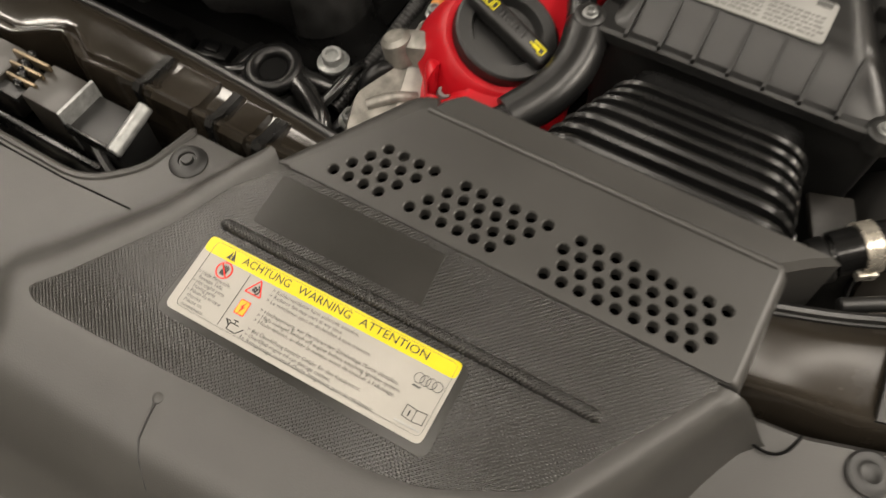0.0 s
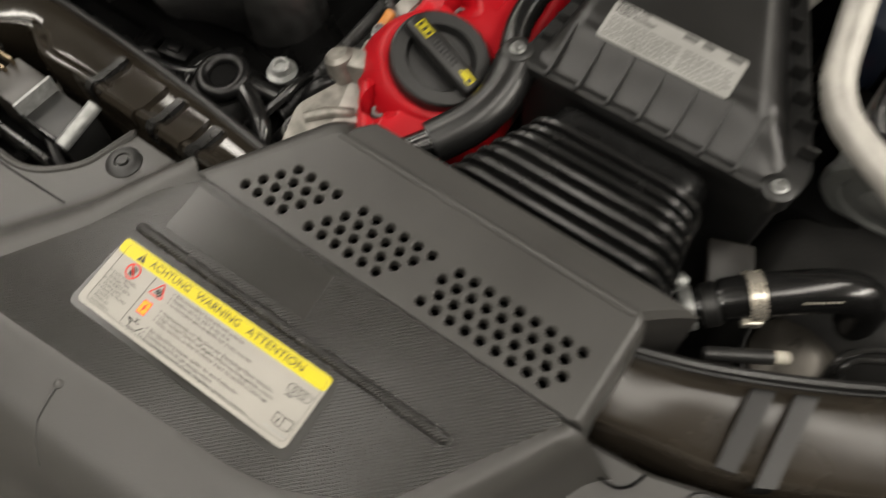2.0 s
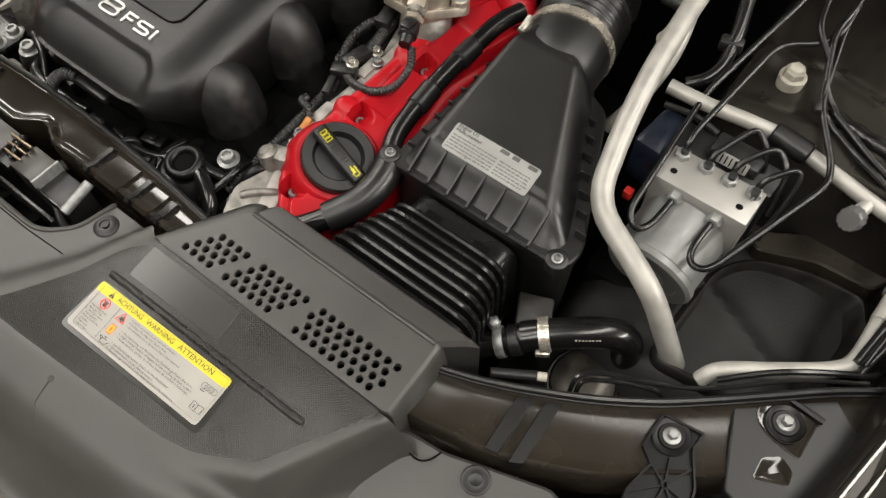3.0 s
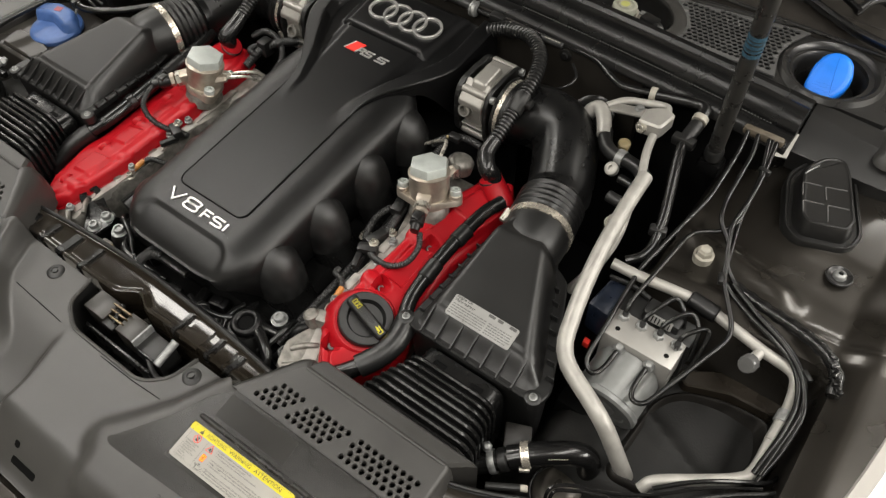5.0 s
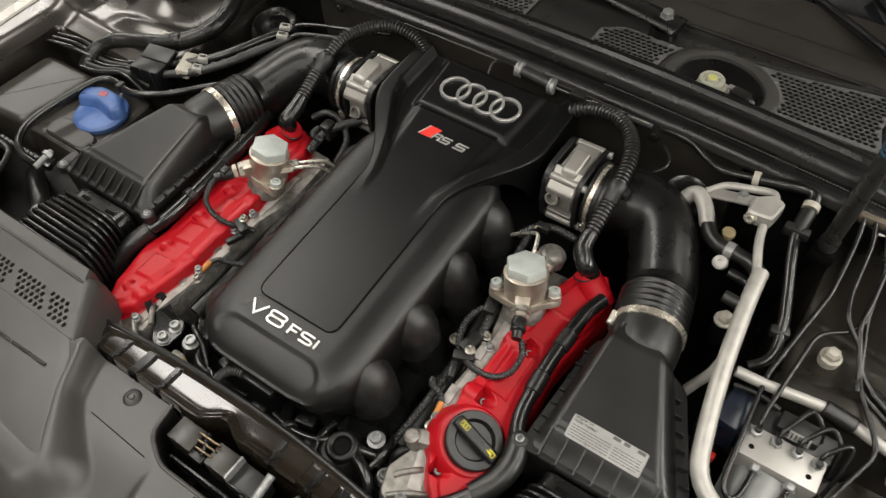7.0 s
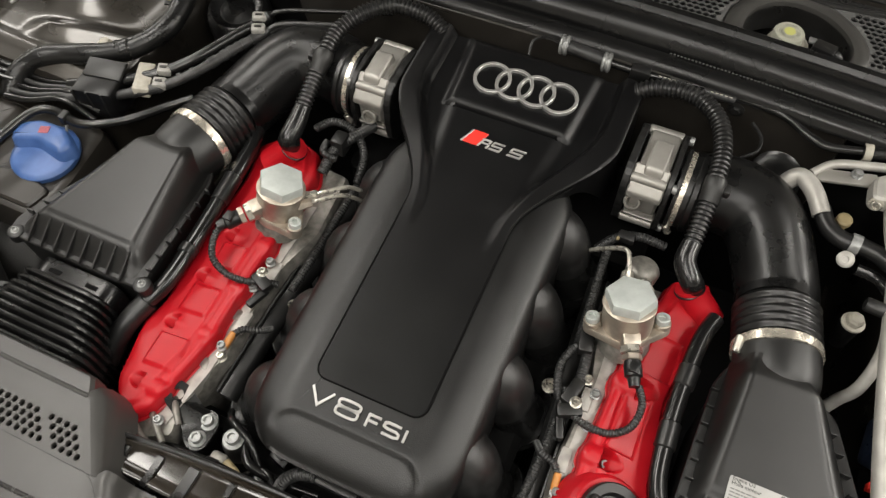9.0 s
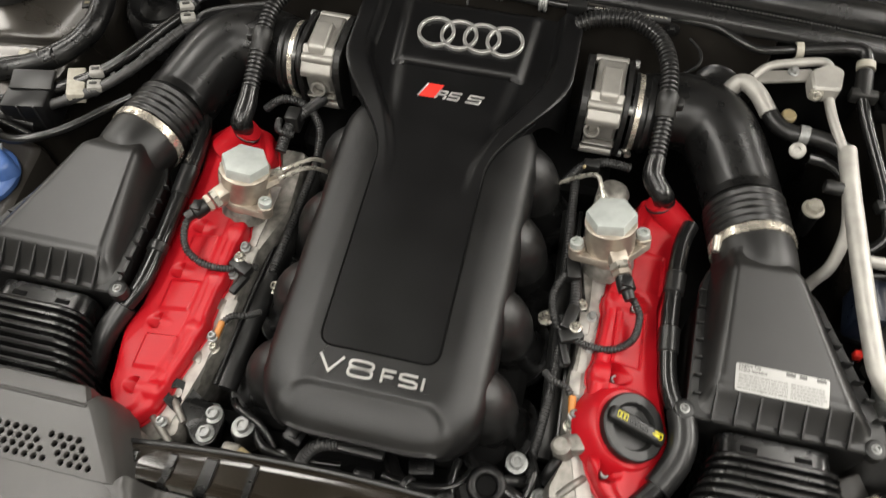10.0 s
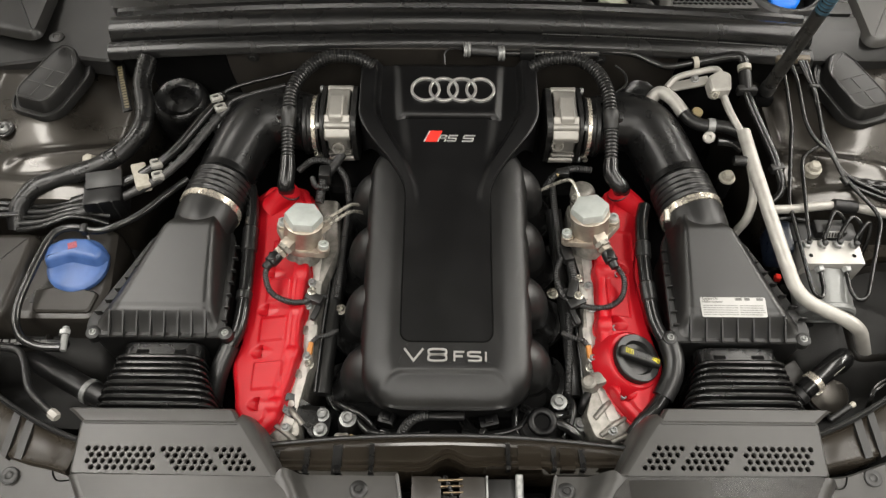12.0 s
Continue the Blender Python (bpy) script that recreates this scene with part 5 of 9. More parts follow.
def cylinder_head(s):
    t = thing("cylinder_head", (s * 0.24, -0.3, 0.55), "rough cast aluminium cylinder head edge with bolts", "cylinder head", "cylinder heads")
    if s < 0:
        pts = [(-0.30, -0.515), (-0.262, -0.523), (-0.216, -0.505), (-0.226, -0.452), (-0.207, -0.392), (-0.207, -0.30), (-0.204, -0.258), (-0.183, -0.20), (-0.190, -0.10), (-0.26, -0.085), (-0.29, -0.30)]
    else:
        pts = [(0.298, -0.50), (0.262, -0.512), (0.212, -0.505), (0.200, -0.47), (0.213, -0.43), (0.205, -0.352), (0.213, -0.256), (0.200, -0.20), (0.20, -0.10), (0.27, -0.085), (0.29, -0.30)]
    o = rounded(pts, 0.008, 3)
    f = lambda k: (lambda x, y: red_z(x, y) - 0.030 - k)
    part("casting", dome(B(), o, [(-0.004, 0.55), (0.002, f(0.03)), (0.0, f(0.008)), (-0.003, f(0.001)), (-0.008, f(0.0))]), M_ALU, t)
    edge = [(0.245, -0.475), (0.228, -0.42), (0.222, -0.37), (0.224, -0.30), (0.226, -0.24), (0.224, -0.19)] if s > 0 else [(0.240, -0.492), (0.226, -0.42), (0.222, -0.367), (0.221, -0.30), (0.220, -0.242), (0.217, -0.16)]
    part("machined_strip", ribbon(B(), [(s * x, y) for x, y in edge], 0.0085, lambda x, y: red_z(x, y) - 0.045, lambda x, y: red_z(x, y) - 0.0285), M_MACHINED, t, "machined flange strip")
    for y in (-0.345, -0.268):
        part("step", box(B(), (s * 0.214, y, red_z(0.214, y) - 0.031), (0.014, 0.030, 0.008), 0.002), M_MACHINED, t)
    rnd = random.Random(7 + s)
    for k in range(8):
        y = -0.41 + 0.036 * k
        x = s * (0.222 + 0.008 * rnd.random())
        h = 0.001 + 0.003 * rnd.random()
        part("cast_boss", box(B(), (x, y, red_z(x, y) - 0.036 + h / 2), (0.014 + 0.010 * rnd.random(), 0.012 + 0.012 * rnd.random(), h + 0.01), 0.003, turned(0, 0, rnd.uniform(-20, 20))), M_ALU, t)
    for x, y in ((0.218, -0.385), (0.225, -0.30), (0.240, -0.494), (0.222, -0.26)):
        part("bolt", bolt(B(), (s * x, y, red_z(x, y) - 0.022), (0, 0, 1), 0.005, 0.006, 0.007, True), M_ZINC, t)
    for ax, ay, bx, by in ((0.222, -0.500, 0.262, -0.470), (0.238, -0.508, 0.275, -0.492), (0.215, -0.475, 0.240, -0.448)):
        part("web", tube(B(), [(s * ax, ay - (0.014 if s < 0 else 0), red_z(ax, ay) - 0.030), (s * (ax + bx) / 2, (ay + by) / 2 - (0.014 if s < 0 else 0), red_z(ax, ay) - 0.0285), (s * bx, by - (0.014 if s < 0 else 0), red_z(bx, by) - 0.030)], 0.0042, 10), M_ALU, t)
    if s > 0:
        part("lug", lathe(B(), (0.2135, -0.424, 0.72), (-0.3, 0, 1), [(0, 0.013), (0.018, 0.0115), (0.021, 0.008)], 20), M_ALU, t)
        part("lug", box(B(), (0.222, -0.418, 0.728), (0.03, 0.022, 0.024), 0.006, turned(0, -12, 10)), M_ALU, t)
    return t


def fuel_pump(s):
    hx = V(0.220, -0.167, 0.822) if s > 0 else V(-0.231, -0.187, 0.821)
    up = V(-0.15 * s, 0.22, 1).normalized()
    t = thing("fuel_pump", hx - up * 0.06, "nickel-coloured high pressure fuel pump with a large hex cap", "fuel pump", "fuel pumps")
    body = part("body", lathe(B(), hx - up * 0.062, up, [(0, 0.0295), (0.016, 0.0295), (0.020, 0.0300), (0.047, 0.0300), (0.049, 0.0312), (0.052, 0.0312), (0.054, 0.0285)], 36), M_NICKEL, t)
    d, u, w = frame_of(up)
    loops = []
    for h, r in ((-0.008, 0.0300), (0.0025, 0.0300), (0.0052, 0.0290), (0.0062, 0.0262)):
        loops.append([hx + up * h + (u * math.cos(math.pi / 3 * k + 0.3) + w * math.sin(math.pi / 3 * k + 0.3)) * r for k in range(6)])
    part("hex_cap", rings(B(), loops), M_CAPZINC, t, "dull zinc hex cap")
    # two-eared flange
    ears = V(0.080, 0.030, 0.010) if s > 0 else V(0.85, -0.53, 0)
    ears = (ears - up * ears.dot(up)).normalized()
    oth = up.cross(ears)
    fc = hx - up * 0.057
    reach, big, ear = 0.0405, 0.0315, 0.0105
    lean = math.acos((big - ear) / reach)
    o = []
    for mid, c, rr, span in ((0.0, reach, ear, lean), (math.pi / 2, 0.0, big, math.pi / 2 - lean), (math.pi, -reach, ear, lean), (1.5 * math.pi, 0.0, big, math.pi / 2 - lean)):
        for k in range(9):
            a = mid - span + 2 * span * k / 8
            o.append(fc + ears * (c + rr * math.cos(a)) + oth * (rr * math.sin(a)))
    part("flange", rings(B(), [o, [p + up * 0.0085 for p in o], [fc + (p - fc) * 0.975 + up * 0.0098 for p in o]]), M_NICKEL, t)
    for q in (-1, 1):
        p = fc + ears * (0.0405 * q) + up * 0.002
        part("ear", lathe(B(), p, up, [(0, 0.0104), (0.013, 0.0104), (0.014, 0.0096)], 24), M_NICKEL, t)
        part("bolt", lathe(B(), p + up * 0.014, up, [(0, 0.0084), (0.007, 0.0084), (0.008, 0.0076), (0.008, 0.0044), (0.004, 0.0042)], 20), M_CAPZINC, t)
    part("base", cyl(B(), fc - up * 0.03, fc, 0.032, 28, 0.003, 0.028), M_ALU, t)
    # inlet port with hex fitting and plug
    out = V(0.42, -1.0, -0.12) if s > 0 else V(-0.62, -0.80, -0.05)
    out.normalize()
    p = hx - up * 0.030
    part("inlet_block", box(B(), p + out * 0.030, (0.021, 0.024, 0.020), 0.003, Matrix((out.cross(V(0, 0, 1)).normalized(), out, V(0, 0, 1))).transposed()), M_NICKEL, t)
    part("hex_fitting", lathe(B(), p + out * 0.040, out, [(0, 0.013), (0.007, 0.013), (0.008, 0.011)], 6), M_STEEL, t)
    part("hex_fitting", lathe(B(), p + out * 0.050, out, [(0, 0.0118), (0.006, 0.0118), (0.007, 0.010)], 6), M_NICKEL, t)
    part("plug", lathe(B(), p + out * 0.057, out, [(0, 0.0095), (0.006, 0.0105), (0.018, 0.0105), (0.020, 0.0075), (0.030, 0.0065)], 18), M_RUBBER, t)
    part("plug_key", box(B(), p + out * 0.068 + V(0, 0, 0.009), (0.012, 0.014, 0.006), 0.0015), M_RUBBER, t)
    # steel pipes on the inner side
    for q in (0, 1):
        a = p + (V(0.022, 0.012 - 0.014 * q, -0.004) if s < 0 else V(-0.012 + 0.02 * q, 0.022, -0.004))
        dd = (V(-s * 0.8, 0.55, 0.18) if s < 0 else V(-0.15 + 0.35 * q, 0.9, 0.3)).normalized()
        part("outlet_fitting", lathe(B(), a, dd, [(0, 0.0075), (0.012, 0.0075), (0.014, 0.0065), (0.022, 0.0065), (0.024, 0.0045)], 6), (M_STEEL, M_NICKEL)[q], t)
        if s > 0 and q == 1:
            continue
        part("steel_pipe", tube(B(), [a + dd * 0.02, a + dd * 0.038, a + dd * 0.05 + V(-s * 0.012, 0.012, -0.006), a + V(-s * 0.07, 0.06, -0.03)], 0.003, 8), M_STEEL, t)
    return t


def pump_wire(s):
    t = thing("pump_cable", (s * 0.25, -0.28, 0.72), "black corrugated cable looping from the fuel pump plug", "cable", "pump cables")
    if s > 0:
        pts = [(0.262, -0.246, 0.776), (0.273, -0.264, 0.768), (0.270, -0.288, 0.757), (0.250, -0.303, 0.750), (0.222, -0.302, 0.744), (0.200, -0.290, 0.738), (0.186, -0.265, 0.735)]
    else:
        pts = [(-0.277, -0.247, 0.788), (-0.287, -0.268, 0.784), (-0.278, -0.296, 0.775), (-0.255, -0.307, 0.765), (-0.232, -0.302, 0.752), (-0.214, -0.290, 0.744), (-0.196, -0.284, 0.738)]
    part("sleeve", ribbed(B(), pts, 0.0048, 0.0036, 0.0009, 12), M_CABLE, t)
    x, y, z = pts[-2]
    part("holder", box(B(), (x, y - 0.002, z + 0.002), (0.030, 0.016, 0.014), 0.003, turned(0, 0, 25 * s)), M_BOX, t)
    part("holder_arm", box(B(), (x - s * 0.004, y - 0.022, z - 0.004), (0.010, 0.032, 0.010), 0.003, turned(0, 0, 20 * s)), M_BOX, t)
    part("screw", bolt(B(), (x + s * 0.004, y + 0.008, z + 0.008), (0, 0, 1), 0.005, 0.005, 0.0075, True), M_STEEL, t)
    return t


def throttle(s):
    c = V(s * 0.194, 0.030, 0.795)
    t = thing("throttle_body", c - V(0, 0, 0.06), "cast aluminium throttle body beside the engine cover", "throttle body", "throttle bodies")
    ax = (s, 0, 0)
    def prism(pts, r, x0, x1, soft=0.002):
        q = rounded(pts, r, 4)
        return rings(B(), [[c + V(s * x, p.x, p.y) for p in grown(q, g)] for x, g in ((x0, -soft), (x0 + soft, 0), (x1 - soft, 0), (x1, -soft))])
    shape = [(-0.024, -0.050), (-0.046, -0.016), (-0.050, 0.030), (-0.030, 0.050), (0.036, 0.050), (0.050, 0.030), (0.050, -0.040), (0.0, -0.056)]
    part("casting", prism(shape, 0.008, -0.020, 0.018), M_CAST, t)
    part("upper_block", prism([(-0.044, 0.030), (-0.036, 0.058), (0.010, 0.064), (0.016, 0.034)], 0.006, -0.012, 0.012), M_CAST, t)
    part("ridge", prism([(-0.058, 0.020), (-0.058, 0.030), (-0.030, 0.056), (-0.024, 0.050)], 0.003, -0.024, 0.020), M_CAST, t)
    part("cover_plate", prism([(-0.0500, -0.012), (-0.0505, 0.018), (-0.047, 0.028), (-0.040, 0.020), (-0.040, -0.012)], 0.004, -0.018, 0.016), M_CAST, t)
    part("ridge", prism([(-0.048, -0.030), (-0.053, -0.020), (-0.036, -0.020), (-0.032, -0.030)], 0.003, -0.022, 0.020), M_CAST, t)
    part("lower_block", prism([(-0.034, -0.052), (-0.046, -0.020), (-0.02, -0.020), (-0.01, -0.056)], 0.005, -0.018, 0.014), M_CAST, t)
    lobes = []
    for k in range(48):
        a = 2 * math.pi * k / 48
        r = 0.0555 + 0.0085 * max(0.0, abs(math.sin(2 * a)) - 0.55) / 0.45
        lobes.append((r * math.cos(a), r * math.sin(a)))
    part("gasket_plate", prism(lobes, 0.0005, -0.034, -0.0245, 0.001), M_BOX, t)
    part("outer_flange", prism(lobes, 0.0005, 0.0205, 0.0275, 0.001), M_BOX, t)
    for a in (45, 135, 225):
        y, z = 0.0585 * math.cos(radians(a)), 0.0585 * math.sin(radians(a))
        q = c + V(s * 0.0275, y, z)
        part("bolt", lathe(B(), q, ax, [(0, 0.006), (0.005, 0.006), (0.006, 0.005), (0.006, 0.003), (0.003, 0.0028)], 14), M_ZINC, t)
        part("screw_boss", cyl(B(), q - V(s * 0.052, 0, 0), q - V(s * 0.008, 0, 0), 0.0068, 16, 0.001), M_CAST, t)
    p = V(0.181, -0.008, 0.799) if s > 0 else V(-0.1925, -0.008, 0.788)
    d = V(0, -1.0, 0.35).normalized()
    part("port", lathe(B(), p, d, [(0, 0.0125), (0.012, 0.0110), (0.020, 0.0110), (0.021, 0.0102), (0.021, 0.0078), (0.006, 0.0070)], 28), M_CAST, t)
    # Dark disc for the shade inside the port.
    part("port_shade", lathe(B(), p + d * 0.0075, d, [(0, 0.0068), (0.0005, 0.0066)], 20), M_DARK, t)
    return t


def breather_hose(s):
    t = thing("breather_hose", (s * 0.262, 0.0, 0.8), "black corrugated breather hose bending down to the valve cover", "hose", "breather hoses")
    sh = 0.0 if s > 0 else -0.006
    pts = [(s * 0.135, 0.104, 0.858), (s * 0.165, 0.114, 0.868), (s * 0.21, 0.110, 0.875), (s * 0.245, 0.085, 0.872), (s * 0.262 + sh, 0.045, 0.864), (s * 0.266 + sh, 0.0, 0.848), (s * 0.266 + sh, -0.030, 0.834), (s * 0.265 + sh, -0.068, 0.816)]
    part("hose", ribbed(B(), pts, 0.0116, 0.0060, 0.0026, 22), M_HOSE, t)
    q = V(*pts[5])
    d = (V(*pts[6]) - V(*pts[5])).normalized()
    part("collar", lathe(B(), q - d * 0.012, d, [(0, 0.0125), (0.003, 0.0135), (0.016, 0.0135), (0.018, 0.0125), (0.030, 0.0125), (0.032, 0.0115)], 24), M_BOX, t)
    part("collar_tab", box(B(), q + V(0.014 * s, 0.002, 0.0), (0.012, 0.016, 0.012), 0.003), M_BOX, t)
    e = V(*pts[-1])
    end = V(0.284, -0.098, 0.785) if s > 0 else V(-0.274, -0.104, 0.785)
    part("elbow", tube(B(), [e + V(0, 0.004, 0.002), e + V(0, -0.018, -0.009), e.lerp(end, 0.75) + V(0, -0.012, 0.004), end, end + V(0.006 * s, 0, -0.02)], lambda q, i: 0.0118 + 0.002 * smooth01(q * 3), 18), M_GLOSSRUB, t)
    for k in range(3):
        part("elbow_mark", box(B(), e + V(0, -0.006 - 0.006 * k, 0.009 - 0.003 * k), (0.006, 0.003, 0.001), 0.0003), M_GREYINK, t)
    return t


def coolant_hose(s):
    t = thing("coolant_hose", (s * 0.32, -0.3, 0.72), "shiny black coolant hose along the valve cover", "hose", "coolant hoses")
    if s > 0:
        pts = [(0.322, -0.125, 0.772), (0.312, -0.165, 0.772), (0.308, -0.25, 0.766), (0.311, -0.315, 0.760), (0.317, -0.345, 0.757), (0.331, -0.372, 0.752)]
        part("hose", tube(B(), pts, 0.0105, 16), M_GLOSSRUB, t)
        for p, q in (((0.3105, -0.196, 0.770), (0.309, -0.225, 0.768)), ((0.3085, -0.268, 0.765), (0.310, -0.30, 0.7615))):
            part("sleeve", cyl(B(), p, q, 0.0122, 18, 0.002), M_RUBBER, t)
        part("junction", tube(B(), [(0.330, -0.362, 0.755), (0.336, -0.392, 0.750), (0.331, -0.42, 0.744), (0.315, -0.448, 0.737)], 0.0160, 18), M_RUBBER, t)
        part("lower_hose", tube(B(), [(0.318, -0.444, 0.738), (0.302, -0.464, 0.732), (0.283, -0.482, 0.724), (0.27, -0.50, 0.715)], 0.0118, 16), M_GLOSSRUB, t)
    else:
        pts = [(-0.340, -0.09, 0.766), (-0.331, -0.13, 0.764), (-0.327, -0.195, 0.760), (-0.323, -0.278, 0.754), (-0.325, -0.344, 0.747), (-0.342, -0.384, 0.735), (-0.354, -0.42, 0.718), (-0.362, -0.45, 0.69)]
        part("hose", tube(B(), pts, 0.0112, 16), M_GLOSSRUB, t)
        for p, q in (((-0.3285, -0.17, 0.7615), (-0.326, -0.215, 0.7585)), ((-0.3235, -0.285, 0.7535), (-0.3238, -0.30, 0.752))):
            part("sleeve", cyl(B(), p, q, 0.0128, 18, 0.002), M_RUBBER, t)
        part("lower_hose", tube(B(), [(-0.336, -0.372, 0.739), (-0.350, -0.408, 0.724), (-0.362, -0.45, 0.69)], 0.0145, 16), M_RUBBER, t)
    return t


def valley():
    """Dark castings, brackets and cables between the covers and in front of the engine."""
    t = thing("engine_block", (0, -0.28, 0.5), "black engine block and intake housing deep in the bay", "engine block")
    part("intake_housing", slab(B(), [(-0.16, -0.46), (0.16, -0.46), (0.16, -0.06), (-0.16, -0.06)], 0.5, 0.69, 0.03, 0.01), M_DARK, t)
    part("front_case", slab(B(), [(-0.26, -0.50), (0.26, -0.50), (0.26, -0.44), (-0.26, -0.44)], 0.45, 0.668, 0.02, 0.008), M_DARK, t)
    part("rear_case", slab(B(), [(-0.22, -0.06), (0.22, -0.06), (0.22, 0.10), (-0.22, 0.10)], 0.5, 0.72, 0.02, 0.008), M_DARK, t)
    for s in (-1, 1):
        t = thing("rail_cover", (s * 0.185, -0.3, 0.66), "long black plastic cable rail beside the cylinder head", "cable rail", "cable rails")
        pts = [(s * 0.176, -0.10, 0.716), (s * 0.183, -0.22, 0.708), (s * 0.19, -0.32, 0.70), (s * 0.194, -0.43, 0.69)]
        part("rail", sweep(B(), glide(pts, 6), 0.013, 10, flat=0.8), M_BOX, t)
        part("edge_strip", tube(B(), [(p[0] + s * 0.013, p[1], p[2] + 0.008) for p in pts], 0.0028, 8), M_RUBBER, t)
        c = thing("ignition_cable", (s * 0.205, -0.36, 0.68), "thin black sensor cable with an amber sleeve", "cable", "sensor cables")
        part("cable", ribbed(B(), [(s * 0.178, -0.335, 0.72), (s * 0.188, -0.350, 0.735), (s * 0.204, -0.356, 0.738), (s * 0.213, -0.366, 0.734)], 0.0045, 0.0036, 0.0009, 10), M_CABLE, c)
        part("amber_sleeve", cyl(B(), (s * 0.213, -0.364, 0.736), (s * 0.2155, -0.386, 0.731), 0.0045, 12, 0.001), M_ORANGE, c, "amber sleeve")
        part("bolt", bolt(B(), (s * 0.216, -0.395, 0.722), (0, 0, 1), 0.005, 0.007, 0.008, True), M_STEEL, c)
    # vertical harness on the right-hand bank's inner side
    t = thing("injector_harness", (0.185, -0.25, 0.68), "black corrugated wiring harness with clips", "harness")
    for pts, r in (([(0.172, -0.06, 0.765), (0.176, -0.12, 0.752), (0.180, -0.18, 0.742), (0.184, -0.215, 0.738)], 0.006), ([(0.192, -0.205, 0.742), (0.180, -0.215, 0.745), (0.172, -0.24, 0.74), (0.178, -0.27, 0.735), (0.192, -0.29, 0.73), (0.198, -0.325, 0.722)], 0.0055), ([(0.19, -0.30, 0.72), (0.188, -0.36, 0.712), (0.183, -0.42, 0.70), (0.178, -0.47, 0.69)], 0.0062), ([(0.194, -0.20, 0.742), (0.199, -0.24, 0.738), (0.198, -0.27, 0.735)], 0.007)):
        part("sleeve", ribbed(B(), pts, r, 0.004, 0.001, 12), M_CABLE, t)
    part("connector", box(B(), (0.190, -0.205, 0.747), (0.018, 0.03, 0.016), 0.003, turned(0, 0, 12)), M_BOX, t)
    part("connector", box(B(), (0.196, -0.268, 0.738), (0.016, 0.034, 0.015), 0.003, turned(0, 0, -14)), M_BOX, t)
    part("screw", bolt(B(), (0.168, -0.262, 0.716), (0, 0, 1), 0.006, 0.007, 0.010, True), M_STEEL, t)
    part("screw", bolt(B(), (0.208, -0.245, 0.735), (0, 0, 1), 0.005, 0.006, 0.007, True), M_STEEL, t)
    t = thing("injector_harness", (-0.20, -0.08, 0.72), "bundle of black sensor cables and plugs behind the pump", "harness")
    for pts, r in (([(-0.19, -0.02, 0.77), (-0.20, -0.06, 0.785), (-0.215, -0.085, 0.78), (-0.22, -0.12, 0.765)], 0.008), ([(-0.26, -0.06, 0.775), (-0.235, -0.05, 0.79), (-0.205, -0.05, 0.785), (-0.18, -0.07, 0.77), (-0.172, -0.11, 0.755)], 0.006), ([(-0.172, -0.10, 0.75), (-0.178, -0.20, 0.735), (-0.182, -0.28, 0.725)], 0.006), ([(-0.235, -0.075, 0.775), (-0.225, -0.10, 0.785), (-0.205, -0.10, 0.78)], 0.005)):
        part("sleeve", ribbed(B(), pts, r, 0.004, 0.001, 12), M_CABLE, t)
    part("connector", box(B(), (-0.212, -0.075, 0.782), (0.02, 0.024, 0.03), 0.004), M_BOX, t)
    part("screw", bolt(B(), (-0.178, -0.29, 0.705), (0, 0, 1), 0.006, 0.006, 0.010, True), M_STEEL, t)
    # sensor cluster behind the left-hand pump
    t = thing("sensor_cluster", (0.20, -0.09, 0.74), "cluster of dark sensor plugs with a small red tab", "sensor", )
    part("cable", ribbed(B(), [(0.16, -0.085, 0.765), (0.178, -0.065, 0.775), (0.205, -0.055, 0.78), (0.24, -0.055, 0.778)], 0.006, 0.004, 0.001, 12), M_CABLE, t)
    part("plug", box(B(), (0.19, -0.062, 0.779), (0.022, 0.014, 0.012), 0.003), M_BOX, t)
    part("tab", box(B(), (0.181, -0.069, 0.782), (0.004, 0.005, 0.004), 0.001), M_TAN, t, "small tan tab")
    part("sensor", lathe(B(), (0.222, -0.095, 0.755), (0.1, 0.2, 1), [(0, 0.020), (0.015, 0.021), (0.02, 0.018), (0.024, 0.012)], 24), M_ALU, t)
    part("sensor", lathe(B(), (0.208, -0.115, 0.765), (0, -0.1, 1), [(0, 0.008), (0.02, 0.008), (0.022, 0.006)], 6), M_STEEL, t)
    part("sensor", lathe(B(), (0.232, -0.118, 0.767), (0, -0.1, 1), [(0, 0.008), (0.018, 0.008), (0.02, 0.006)], 6), M_STEEL, t)


